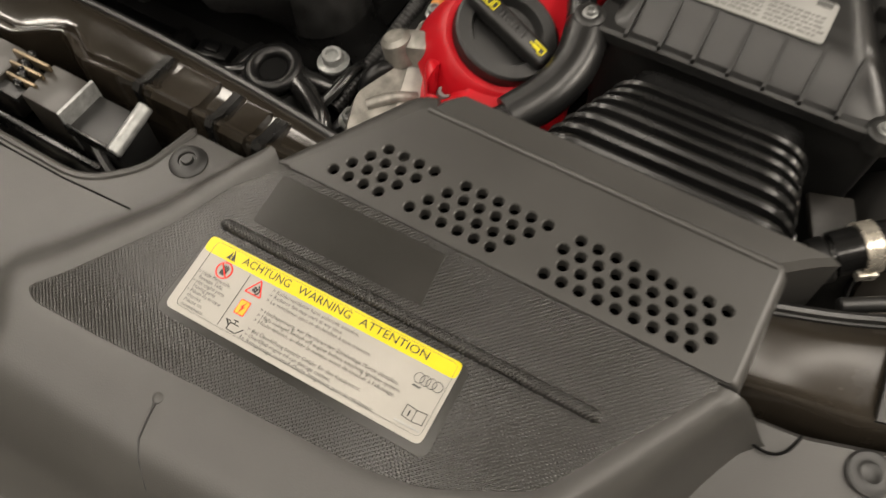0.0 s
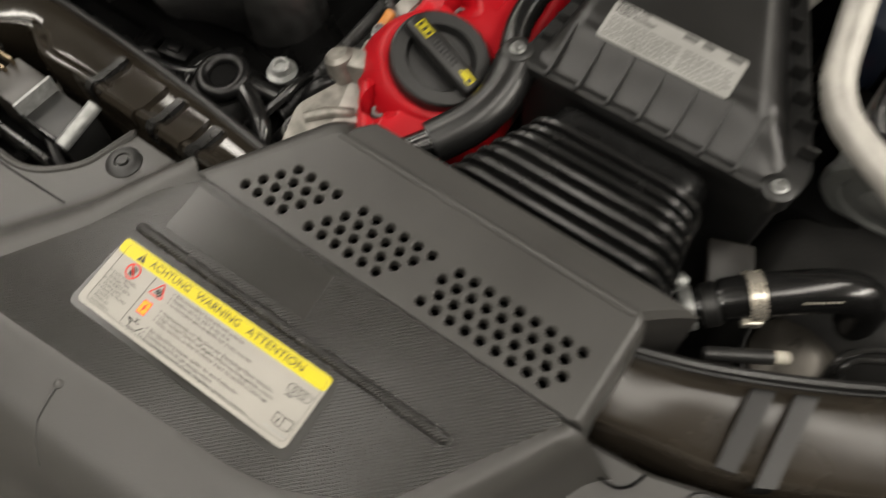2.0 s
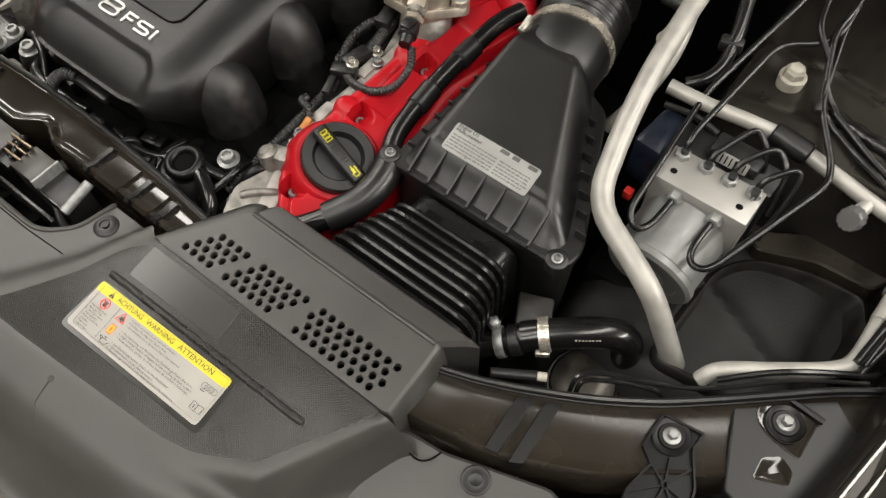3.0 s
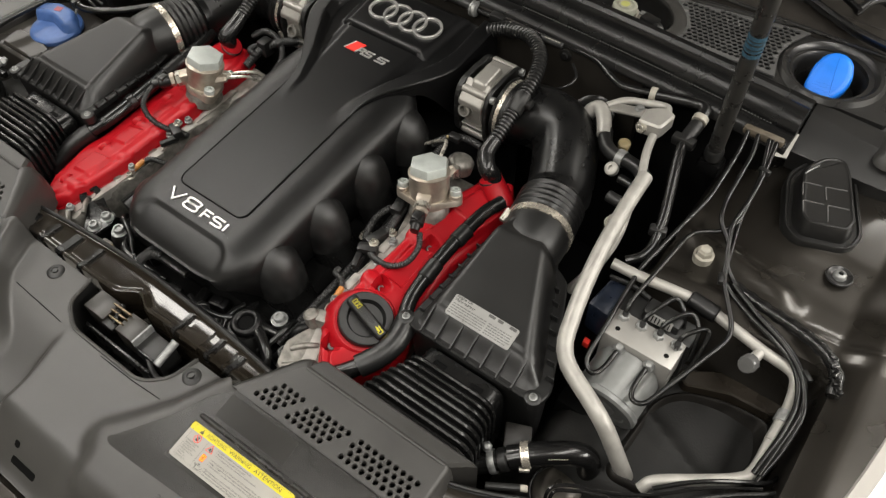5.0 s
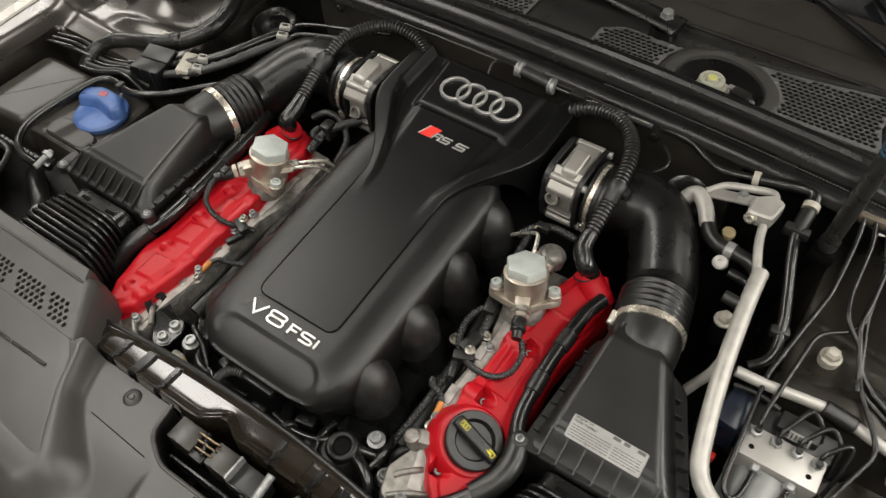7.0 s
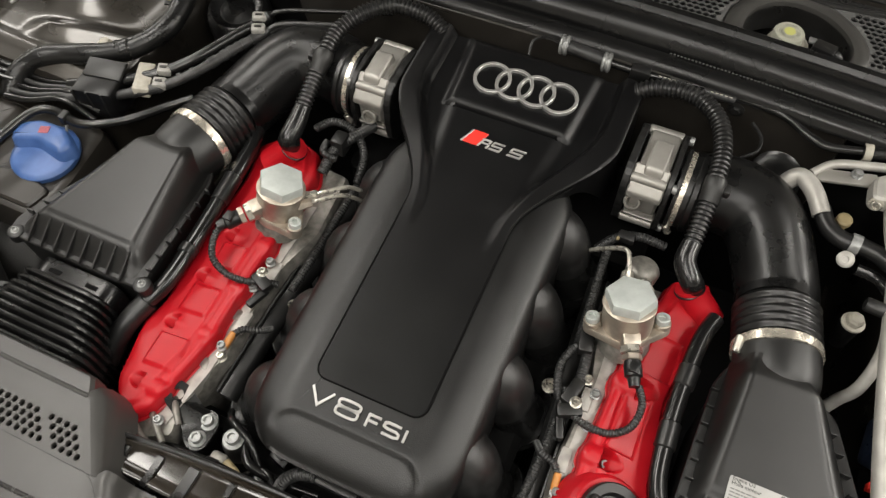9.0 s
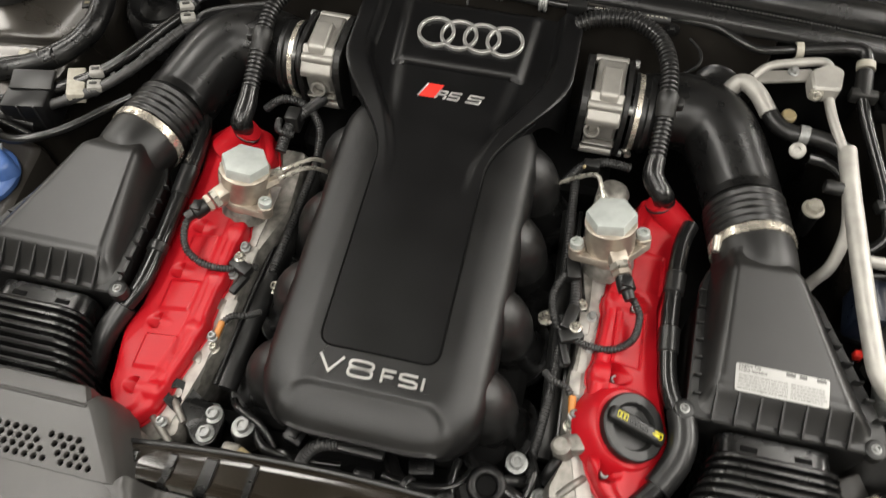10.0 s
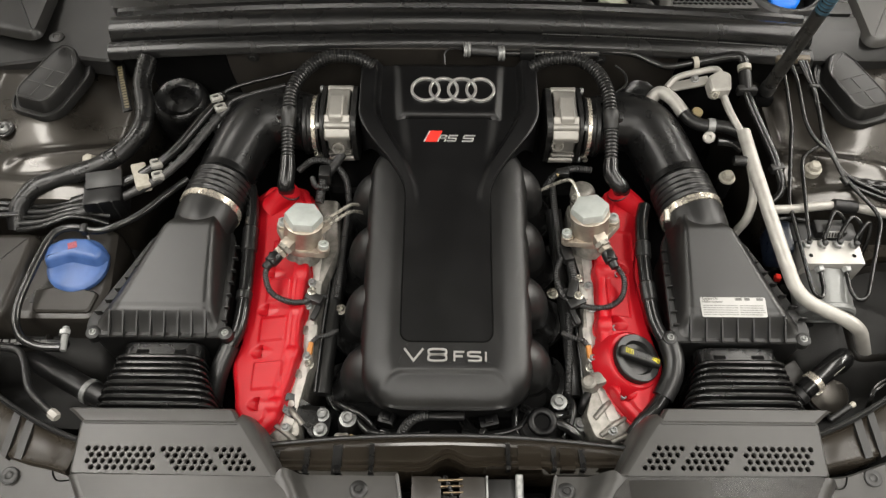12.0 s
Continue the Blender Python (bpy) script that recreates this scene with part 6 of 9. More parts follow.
def front_bits():
    """Bolts, brackets and hoses between the engine and the cross member."""
    t = thing("lifting_bracket", (-0.205, -0.47, 0.66), "black steel lifting bracket with two bright bolts", "bracket")
    rise = lambda x, y: 0.707 + 0.45 * max(0.0, -0.205 - x)
    edge = [(-0.186, -0.455), (-0.204, -0.456), (-0.236, -0.440), (-0.250, -0.443), (-0.256, -0.458), (-0.246, -0.472), (-0.214, -0.488), (-0.204, -0.503), (-0.190, -0.507), (-0.178, -0.500), (-0.176, -0.468)]
    eye = [V(-0.238 + 0.0068 * math.cos(2 * math.pi * k / 18), -0.457 + 0.0068 * math.sin(2 * math.pi * k / 18)) for k in range(18)]
    part("plate", plate_with_holes(B(), rounded(edge, 0.007, 4), [eye], rise, 0.006), M_HATCH, t)
    part("foot", box(B(), (-0.196, -0.480, 0.685), (0.024, 0.036, 0.034), 0.004), M_DARK, t)
    for x, y in ((-0.190, -0.469), (-0.191, -0.492)):
        part("bolt", bolt(B(), (x, y, 0.7072), (0, 0, 1), 0.0072, 0.008, 0.0108, True), M_ZINC, t)
    t = thing("engine_bracket", (-0.15, -0.48, 0.66), "dark bracket with a bright bolt and a pivot", "bracket")
    part("tower", lathe(B(), (-0.151, -0.475, 0.67), (0, 0, 1), [(0, 0.018), (0.03, 0.016), (0.038, 0.013)], 20), M_BOX, t)
    part("bolt", bolt(B(), (-0.151, -0.475, 0.708), (0, 0, 1), 0.0085, 0.008, 0.013, True), M_ZINC, t)
    part("link", box(B(), (-0.160, -0.499, 0.69), (0.022, 0.014, 0.018), 0.004), M_ALU, t)
    part("cable_end", cyl(B(), (-0.148, -0.500, 0.70), (-0.128, -0.508, 0.70), 0.005, 12, 0.001), M_TAN, t)
    t = thing("thermostat_housing", (0.137, -0.485, 0.68), "black plastic coolant spout with a ring collar and hose", "coolant spout")
    part("body", lathe(B(), (0.132, -0.483, 0.66), (0, 0, 1), [(0, 0.038), (0.03, 0.036), (0.045, 0.028), (0.05, 0.024)], 28), M_BOX, t)
    part("ring", torus(B(), (0.137, -0.482, 0.722), (0, -0.1, 1), 0.0165, 0.0058, 32, 12), M_SATIN, t)
    part("cup", lathe(B(), (0.137, -0.482, 0.700), (0, -0.1, 1), [(0, 0.016), (0.022, 0.0145)], 24), M_DARK, t)
    part("hose", tube(B(), [(0.152, -0.480, 0.718), (0.172, -0.487, 0.716), (0.190, -0.500, 0.708), (0.198, -0.52, 0.69)], 0.008, 12), M_GLOSSRUB, t)
    part("hose", tube(B(), [(0.10, -0.455, 0.70), (0.098, -0.48, 0.705), (0.105, -0.505, 0.70), (0.125, -0.515, 0.69)], 0.006, 10), M_GLOSSRUB, t)
    t = thing("flange_bolt", (0.165, -0.447, 0.70), "bright flanged bolt on a black post", "bolt", "front bolts")
    part("post", cyl(B(), (0.165, -0.447, 0.66), (0.165, -0.447, 0.712), 0.012, 20, 0.002), M_BOX, t)
    part("head", bolt(B(), (0.165, -0.447, 0.712), (0, 0, 1), 0.008, 0.008, 0.0125, True), M_ZINC, t)
    t = thing("flange_bolt", (0.198, -0.474, 0.68), "bright flanged bolt on a black bracket", "bolt", "front bolts")
    part("post", box(B(), (0.196, -0.466, 0.675), (0.026, 0.05, 0.03), 0.005), M_SATIN, t)
    part("head", bolt(B(), (0.198, -0.474, 0.692), (0, 0, 1), 0.0075, 0.007, 0.011, True), M_ZINC, t)
    part("ear", torus(B(), (0.208, -0.443, 0.705), (0.8, -0.5, 0.2), 0.015, 0.0065, 24, 10), M_SATIN, t)
    t = thing("front_cable", (-0.03, -0.485, 0.70), "black corrugated cable with a plug under the cover nose", "cable")
    part("sleeve", ribbed(B(), [(-0.075, -0.515, 0.69), (-0.068, -0.498, 0.722), (-0.052, -0.485, 0.738), (-0.03, -0.480, 0.741)], 0.0075, 0.0042, 0.0012, 14), M_CABLE, t)
    part("plug", box(B(), (-0.005, -0.481, 0.740), (0.055, 0.011, 0.010), 0.003), M_LID, t)
    part("clip", box(B(), (0.0, -0.496, 0.704), (0.024, 0.012, 0.010), 0.003), M_SATIN, t)
    part("tail", tube(B(), [(-0.14, -0.47, 0.70), (-0.12, -0.492, 0.704), (-0.08, -0.495, 0.70), (-0.03, -0.49, 0.695)], 0.006, 10), M_GLOSSRUB, t)
    part("tail", tube(B(), [(0.02, -0.490, 0.695), (0.06, -0.495, 0.70), (0.10, -0.487, 0.705), (0.12, -0.465, 0.708)], 0.006, 10), M_GLOSSRUB, t)
    for x, y, z in ((0.024, -0.502, 0.695), (-0.105, -0.502, 0.69), (0.05, -0.503, 0.69)):
        b = thing("small_bolt", (x, y, z - 0.02), "small bright bolt below the cover nose", "bolt", "small bolts")
        part("post", cyl(B(), (x, y, z - 0.03), (x, y, z), 0.009, 14, 0.001), M_BOX, b)
        part("head", bolt(B(), (x, y, z), (0, 0, 1), 0.0055, 0.005, 0.0075), M_ZINC, b)


for s in (-1, 1):
    cylinder_head(s)
    valve_cover(s)
    fuel_pump(s)
    pump_wire(s)
    throttle(s)
    breather_hose(s)
    coolant_hose(s)
oil_cap()
valley()
front_bits()

# ---------------------------------------------------------------- bonnet, cowl details
def bonnet():
    t = thing("bonnet", (0.0, 0.66, 1.02), "open pale silver bonnet with a black lining above the bay", "bonnet", kind="structure")
    down = V(0.0, -0.874, -0.486)
    def at(x, q, off):
        p = V(x, 0.66, 1.02).lerp(V(x, 0.16, 1.92), q)
        return p + down * off
    part("shell", rings(B(), [[at(x, -0.06, 0.0), at(x, 1.0, 0.0), at(x, 1.0, 0.03), at(x, -0.06, 0.03)] for x in (-0.78, -0.4, 0.0, 0.4, 0.78)]), M_BODY, t)
    o = rounded([(-0.62, 0.26), (0.62, 0.26), (0.58, 0.95), (-0.58, 0.95)], 0.05, 5)
    part("lining", rings(B(), [[at(p.x, p.y, off) for p in grown(o, g)] for g, off in ((0.0, 0.0305), (0.0, 0.036), (-0.01, 0.042))]), M_LINER, t, "black lining")


def gas_strut():
    t = thing("gas_strut", (0.545, 0.076, 0.83), "black bonnet gas strut with a strip of blue tape", "gas strut")
    a, d = V(0.545, 0.078, 0.835), (V(0.552, 0.045, 1.052) - V(0.545, 0.078, 0.835)).normalized()
    # Black strut paint greyed: its broad lamp reflection is put into the colour.
    part("cylinder", cyl(B(), a + d * 0.02, a + d * 0.50, 0.0112, 24, 0.002), material("black_strut_paint_with_sheen", (0.030, 0.029, 0.027), 0.3, metal=0.3, grain=0.05, spots=0.25, spot_size=0.02), t)
    part("socket", lathe(B(), a - d * 0.004, d, [(0, 0.008), (0.003, 0.0135), (0.018, 0.0135), (0.022, 0.011), (0.026, 0.0115)], 20), M_BOX, t)
    tape = material("blue_tape", (0.03, 0.085, 0.13), 0.4, spots=0.5, spot_size=0.004)
    for k, (h, w) in enumerate(((0.204, 0.006), (0.213, 0.004), (0.219, 0.005), (0.227, 0.003), (0.232, 0.006))):
        part("blue_tape", cyl(B(), a + d * h, a + d * (h + w), 0.01135 + 0.0001 * (k % 2), 24), tape, t, "torn blue tape")
    part("ball_bracket", box(B(), a + V(0.0, 0.004, -0.02), (0.035, 0.03, 0.025), 0.006), M_DARK, t)


def hexes(x0, x1, y0, y1, pitch, r):
    out, j = [], 0
    y = y0
    while y <= y1:
        x = x0 + (pitch / 2 if j % 2 else 0)
        while x <= x1:
            out.append([V(x + r * math.sin(math.pi / 3 * k), y + r * math.cos(math.pi / 3 * k)) for k in range(6)])
            x += pitch
        y += pitch * 0.866
        j += 1
    return out


def cowl_details():
    for out in ([(0.398, 0.246), (0.556, 0.246), (0.542, 0.300), (0.548, 0.345), (0.566, 0.384), (0.505, 0.372), (0.393, 0.352), (0.330, 0.346), (0.372, 0.322), (0.395, 0.288)],
                [(0.085, 0.250), (0.204, 0.250), (0.210, 0.298), (0.222, 0.322), (0.120, 0.326), (0.085, 0.302)], [(-0.178, 0.246), (-0.042, 0.246), (-0.042, 0.366), (-0.178, 0.366)]):
        x0, x1 = min(p[0] for p in out), max(p[0] for p in out)
        t = thing("cowl_grille", ((x0 + x1) / 2, 0.31, 0.86), "black plastic grille with honeycomb openings in the cowl", "grille", "cowl grilles")
        def clear(c):
            """How far inside the outline a place lies."""
            inside, best = False, 9.0
            for (ax, ay), (bx, by) in zip(out[-1:] + out[:-1], out):
                q = max(0.0, min(1.0, ((c.x - ax) * (bx - ax) + (c.y - ay) * (by - ay)) / ((bx - ax) ** 2 + (by - ay) ** 2)))
                best = min(best, math.hypot(c.x - ax - q * (bx - ax), c.y - ay - q * (by - ay)))
                if (ay > c.y) != (by > c.y) and c.x < ax + (c.y - ay) * (bx - ax) / (by - ay):
                    inside = not inside
            return best if inside else -best
        holes = [h for h in hexes(x0, x1, 0.25, 0.39, 0.0098, 0.0050) if clear(sum(h, V(0, 0)) / 6) > 0.0062]
        # Grey on black webs: their glints are put into the colour.
        part("mesh", plate_with_holes(B(), [V(*p) for p in out], holes, lambda x, y: 0.8725, 0.003), M_MESH, t, smooth=15)
        # Dark sheet for shade below the webs; the tray is closed here.
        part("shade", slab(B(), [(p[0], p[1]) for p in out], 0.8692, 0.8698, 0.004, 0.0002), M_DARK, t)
    frame_line = [(0.300, 0.349, 0.874), (0.393, 0.356, 0.874), (0.505, 0.376, 0.874), (0.575, 0.395, 0.874)]
    solo("cowl_edge", tube(B(), frame_line, 0.0042, 8), M_COWL, "black plastic raised edge behind the cowl grille", "cowl", "structure")
    t = thing("cowl_cover", (0.1, 0.42, 0.86), "black plastic cowl cover sloping up to the windscreen", "cowl cover")
    secs = []
    for k in range(31):
        x = -0.60 + 1.28 * k / 30
        secs.append([V(x, y, z) for y, z in ((0.378, 0.866), (0.380, 0.876), (0.395, 0.884), (0.43, 0.886), (0.436, 0.878), (0.47, 0.888), (0.51, 0.902), (0.51, 0.86))])
    part("panel", rings(B(), secs), M_TANK, t)
    part("front_bead", sweep(B(), [V(-0.60 + 0.064 * k, 0.3815, 0.8770) for k in range(21)], 0.0035, 8), M_COWL, t)
    part("step_line", sweep(B(), [V(-0.60 + 0.064 * k, 0.4325, 0.8835) for k in range(21)], 0.0022, 8), M_RUBBER, t)
    w = thing("wiper_arm", (0.56, 0.43, 0.90), "black windscreen wiper arm and blade resting on the cowl", "wiper arm", "wiper arms")
    part("blade", sweep(B(), glide([(0.361, 0.523, 0.905), (0.426, 0.488, 0.902), (0.500, 0.444, 0.900), (0.560, 0.412, 0.898), (0.620, 0.388, 0.896), (0.690, 0.372, 0.896)], 8), 0.011, 10, flat=0.7), M_GLOSSRUB, w)
    part("arm", sweep(B(), glide([(0.440, 0.545, 0.925), (0.530, 0.470, 0.918), (0.612, 0.418, 0.910)], 8), lambda q, i: 0.012 - 0.004 * q, 10, flat=0.6), M_SATIN, w)
    part("hook", tube(B(), [(0.606, 0.420, 0.905), (0.618, 0.440, 0.918), (0.632, 0.462, 0.914), (0.655, 0.468, 0.902)], 0.007, 10), M_GLOSSRUB, w)
    w = thing("wiper_arm", (0.178, 0.345, 0.87), "black windscreen wiper lever with a hexagon nut on the cowl", "wiper arm", "wiper arms")
    part("spindle", lathe(B(), (0.178, 0.345, 0.868), (0, -0.1, 1), [(0, 0.024), (0.012, 0.022), (0.020, 0.020)], 24), M_SATIN, w)
    part("lever", sweep(B(), glide([(0.206, 0.342, 0.891), (0.190, 0.344, 0.894), (0.150, 0.348, 0.896), (0.06, 0.360, 0.900), (-0.05, 0.380, 0.906), (-0.17, 0.405, 0.910)], 8), lambda q, i: 0.026 * min(1.0, 0.35 + 12 * q) - 0.008 * q, 16, flat=0.42, up=(0, 0, 1)), M_HATCH, w)
    part("nut", lathe(B(), (0.178, 0.345, 0.903), (0, -0.1, 1), [(0, 0.0125), (0.003, 0.0125), (0.003, 0.0100), (0.011, 0.0098), (0.012, 0.0085)], 6), M_MOTOR, w)
    t = thing("brake_fluid_cap", (0.311, 0.283, 0.82), "pale round brake fluid cap with a yellow centre in its well", "reservoir cap")
    part("reservoir", lathe(B(), (0.296, 0.266, 0.822), (0, 0, 1), [(0, 0.03), (0.04, 0.028), (0.046, 0.022)], 28), M_BEIGE, t)
    part("cap", lathe(B(), (0.293, 0.268, 0.868), (0, 0, 1), [(0, 0.0205), (0.009, 0.0205), (0.0115, 0.019), (0.0118, 0.0150), (0.0095, 0.0140), (0.0095, 0.0100), (0.0125, 0.0090), (0.0125, 0.0)], 32), material("pale_plastic", (0.30, 0.30, 0.245), 0.4, spots=0.15, spot_size=0.01), t)
    part("centre_mark", lathe(B(), (0.293, 0.268, 0.8808), (0, 0, 1), [(0, 0.0075), (0.0006, 0.007)], 24), material("yellow_green_print", (0.4, 0.4, 0.12), 0.5), t)
    part("level_plug", box(B(), (0.342, 0.262, 0.870), (0.030, 0.020, 0.016), 0.003, turned(0, 0, -12)), M_RUBBER, t)
    part("plug_latch", box(B(), (0.325, 0.270, 0.874), (0.010, 0.010, 0.004), 0.001), M_ZINC, t)
    part("cable", tube(B(), [(0.355, 0.261, 0.870), (0.364, 0.258, 0.866), (0.370, 0.253, 0.83)], 0.005, 10), M_CABLE, t)
    t = thing("washer_filler", (0.618, 0.308, 0.82), "bright blue filler cap in a round recess of the cowl", "filler cap")
    n = V(-0.10, -0.58, 0.80).normalized()
    u = V(1, 0, 0) - n * n.x
    u.normalize()
    w = n.cross(u)
    c = V(0.622, 0.306, 0.868)
    o = rounded([(-0.024, -0.037), (0.019, -0.038), (0.032, -0.018), (0.034, 0.008), (0.024, 0.028), (0.008, 0.036), (-0.010, 0.036), (-0.026, 0.026), (-0.034, 0.006), (-0.033, -0.026)], [0.005, 0.006, 0.012, 0.012, 0.012, 0.012, 0.012, 0.012, 0.012, 0.006], 5)
    o = [V(p.x * 0.87, p.y) for p in o]
    loops = []
    for g, h in ((-0.002, -0.022), (0.0, -0.018), (0.0, -0.005), (-0.0015, -0.002), (-0.004, 0.0), (-0.009, 0.0006)):
        loops.append([c + u * p.x + w * p.y + n * h for p in grown(o, g)])
    part("cap", rings(B(), loops), M_BLUE, t)
    for k in range(3):
        part("grip_line", box(B(), c + w * (-0.018 - 0.005 * k) + n * 0.0006, (0.034, 0.0010, 0.0006), 0.0002, Matrix((u, w, n)).transposed()), M_BLUE, t)
    part("neck", lathe(B(), (0.620, 0.308, 0.80), (0, 0, 1), [(0, 0.045), (0.035, 0.046), (0.037, 0.04)], 32), M_DARK, t)
    # cable along the weather strip
    t = thing("cowl_cable", (0.25, 0.135, 0.85), "black hose and cable clipped along the bulkhead", "cable")
    part("thin_wire", tube(B(), [(-0.012, 0.100, 0.868), (-0.012, 0.116, 0.880), (0.0, 0.130, 0.878), (0.018, 0.134, 0.871)], 0.002, 8), M_RUBBER, t)
    part("cable", tube(B(), [(0.018, 0.134, 0.871), (0.085, 0.138, 0.861), (0.15, 0.138, 0.860), (0.22, 0.143, 0.862), (0.265, 0.142, 0.862), (0.316, 0.138, 0.861), (0.350, 0.122, 0.857), (0.378, 0.114, 0.855), (0.424, 0.122, 0.858)], 0.0055, 12), M_GLOSSRUB, t)
    part("connector", cyl(B(), (0.020, 0.134, 0.871), (0.088, 0.138, 0.862), 0.0085, 16, 0.002), M_CABLE, t)
    for x, z in ((0.026, 0.870), (0.086, 0.862)):
        part("grey_clip", lathe(B(), (x - 0.006, 0.135, z), (1, 0.05, 0), [(0, 0.0105), (0.001, 0.0130), (0.004, 0.0136), (0.005, 0.0118), (0.007, 0.0118), (0.008, 0.0136), (0.011, 0.0130), (0.012, 0.0105)], 14), M_ZINC, t)
    part("block", box(B(), (0.132, 0.136, 0.861), (0.026, 0.016, 0.018), 0.003), M_BOX, t)
    for x in (0.17, 0.215, 0.235):
        part("tape", cyl(B(), (x, 0.139, 0.860), (x + 0.022, 0.139, 0.860), 0.0065, 14, 0.001), M_CABLE, t)
    for x in (0.158, 0.164, 0.170, 0.176, 0.226, 0.232, 0.238, 0.244, 0.250):
        part("print_glint_mark", box(B(), (x, 0.1345, 0.8665), (0.0036, 0.0012, 0.0012), 0.0, turned(45, 0, 0)), M_BEIGE, t)
    part("hose", tube(B(), [(0.418, 0.121, 0.856), (0.45, 0.126, 0.860), (0.488, 0.130, 0.865), (0.503, 0.124, 0.866), (0.506, 0.105, 0.860)], 0.0092, 16), M_GLOSSRUB, t)
    part("pale_clip", band(B(), (0.424, 0.122, 0.8565), (1, 0.1, 0.1), 0.0095, 0.009, 0.0015), M_BEIGE, t)
    part("pale_clip", band(B(), (0.505, 0.106, 0.861), (0, -1, -0.3), 0.0098, 0.009, 0.0015), M_BEIGE, t)
    part("valve", cyl(B(), (0.505, 0.100, 0.858), (0.503, 0.058, 0.850), 0.0105, 18, 0.002), M_BOX, t)
    part("valve_lug", box(B(), (0.503, 0.062, 0.852), (0.034, 0.014, 0.016), 0.003), M_BOX, t)
    part("lower_hose", tube(B(), [(0.503, 0.06, 0.850), (0.511, 0.03, 0.840), (0.524, -0.01, 0.828), (0.538, -0.055, 0.815), (0.541, -0.075, 0.808)], 0.0078, 14), M_GLOSSRUB, t)
    part("end_hose", tube(B(), [(0.541, -0.07, 0.810), (0.545, -0.095, 0.802), (0.540, -0.115, 0.797), (0.525, -0.128, 0.79)], 0.007, 14), M_GLOSSRUB, t)
    part("joint", box(B(), (0.540, -0.072, 0.809), (0.024, 0.014, 0.014), 0.003, turned(0, 0, 15)), M_BOX, t)
    part("loop_wire", tube(B(), [(0.286, 0.12, 0.85), (0.302, 0.105, 0.845), (0.302, 0.085, 0.84), (0.285, 0.075, 0.83)], 0.0022, 8), M_RUBBER, t)


# ---------------------------------------------------------------- strut tower covers and bolts
def strut_cover(s):
    t = thing("strut_cover", (s * 0.705, 0.095, 0.82), "black plastic strut tower cover with crossed ribs", "strut cover", "strut covers")
    o = rounded(mirror([(0.655, 0.112), (0.656, 0.132), (0.669, 0.162), (0.688, 0.175), (0.706, 0.175), (0.721, 0.153), (0.757, 0.066), (0.752, 0.040), (0.698, 0.022), (0.681, 0.036)], s)[::s], 0.010, 4)
    part("flange", dome(B(), o, [(0.011, 0.805), (0.011, 0.819), (0.009, 0.8225), (0.006, 0.8225), (0.004, 0.8195), (-0.002, 0.8195)]), M_LID, t)
    part("lid", dome(B(), o, [(-0.001, 0.818), (-0.005, 0.839), (-0.007, 0.8425), (-0.0095, 0.8430), (-0.0110, 0.8422), (-0.013, 0.8420)]), M_LID, t)
    # thin raised L-shaped ribs, coloured pale for the light their edges catch
    for p in (((0.664, 0.112), (0.675, 0.140)), ((0.676, 0.072), (0.668, 0.095), (0.691, 0.103)), ((0.706, 0.080), (0.696, 0.104), (0.723, 0.114)), ((0.688, 0.042), (0.680, 0.063), (0.705, 0.071)), ((0.720, 0.045), (0.710, 0.073), (0.736, 0.082))):
        part("rib", bent(B(), [(s * x, y, 0.8424) for x, y in p], 0.0011, 0.003, 6), M_MESH, t)
    for x, y, z in ((0.607, -0.064, 0.797),):
        b = thing("plastic_nut", (s * x, y, z), "off-white plastic cap nut on the painted tower", "cap nut", "cap nuts")
        part("washer", lathe(B(), (s * x, y, z - 0.010), (0, 0, 1), [(0, 0.0130), (0.010, 0.0138), (0.013, 0.0138), (0.014, 0.0115)], 24), M_BEIGE, b)
        part("nut", lathe(B(), (s * x, y, z + 0.003), (0, 0, 1), [(0, 0.0108), (0.008, 0.0104), (0.0095, 0.0085), (0.0115, 0.0080), (0.0125, 0.0065)], 6), M_BEIGE, b)
    b = thing("bay_bolt", (s * 0.765, -0.003, 0.81), "round silver bolt in a dark dished pocket of the painted sheet", "bolt", "bay bolts")
    part("dish", lathe(B(), (s * 0.765, -0.005, 0.811), (0, 0, 1), [(0, 0.0175), (0.0022, 0.0170), (0.0030, 0.0155), (0.0012, 0.0125), (0.0006, 0.0105), (0.0006, 0.0)], 28), M_COWL, b)
    part("head", lathe(B(), (s * 0.765, -0.005, 0.8115), (0, 0, 1), [(0, 0.0088), (0.003, 0.0084), (0.0055, 0.0072), (0.0070, 0.0054), (0.0072, 0.0036), (0.0040, 0.0032), (0.0038, 0.0)], 24), M_ZINC, b)
    part("socket", lathe(B(), (s * 0.765, -0.005, 0.8140), (0, 0, 1), [(0, 0.0033), (0.0022, 0.0033), (0.0022, 0.0)], 16), M_DARK, b)


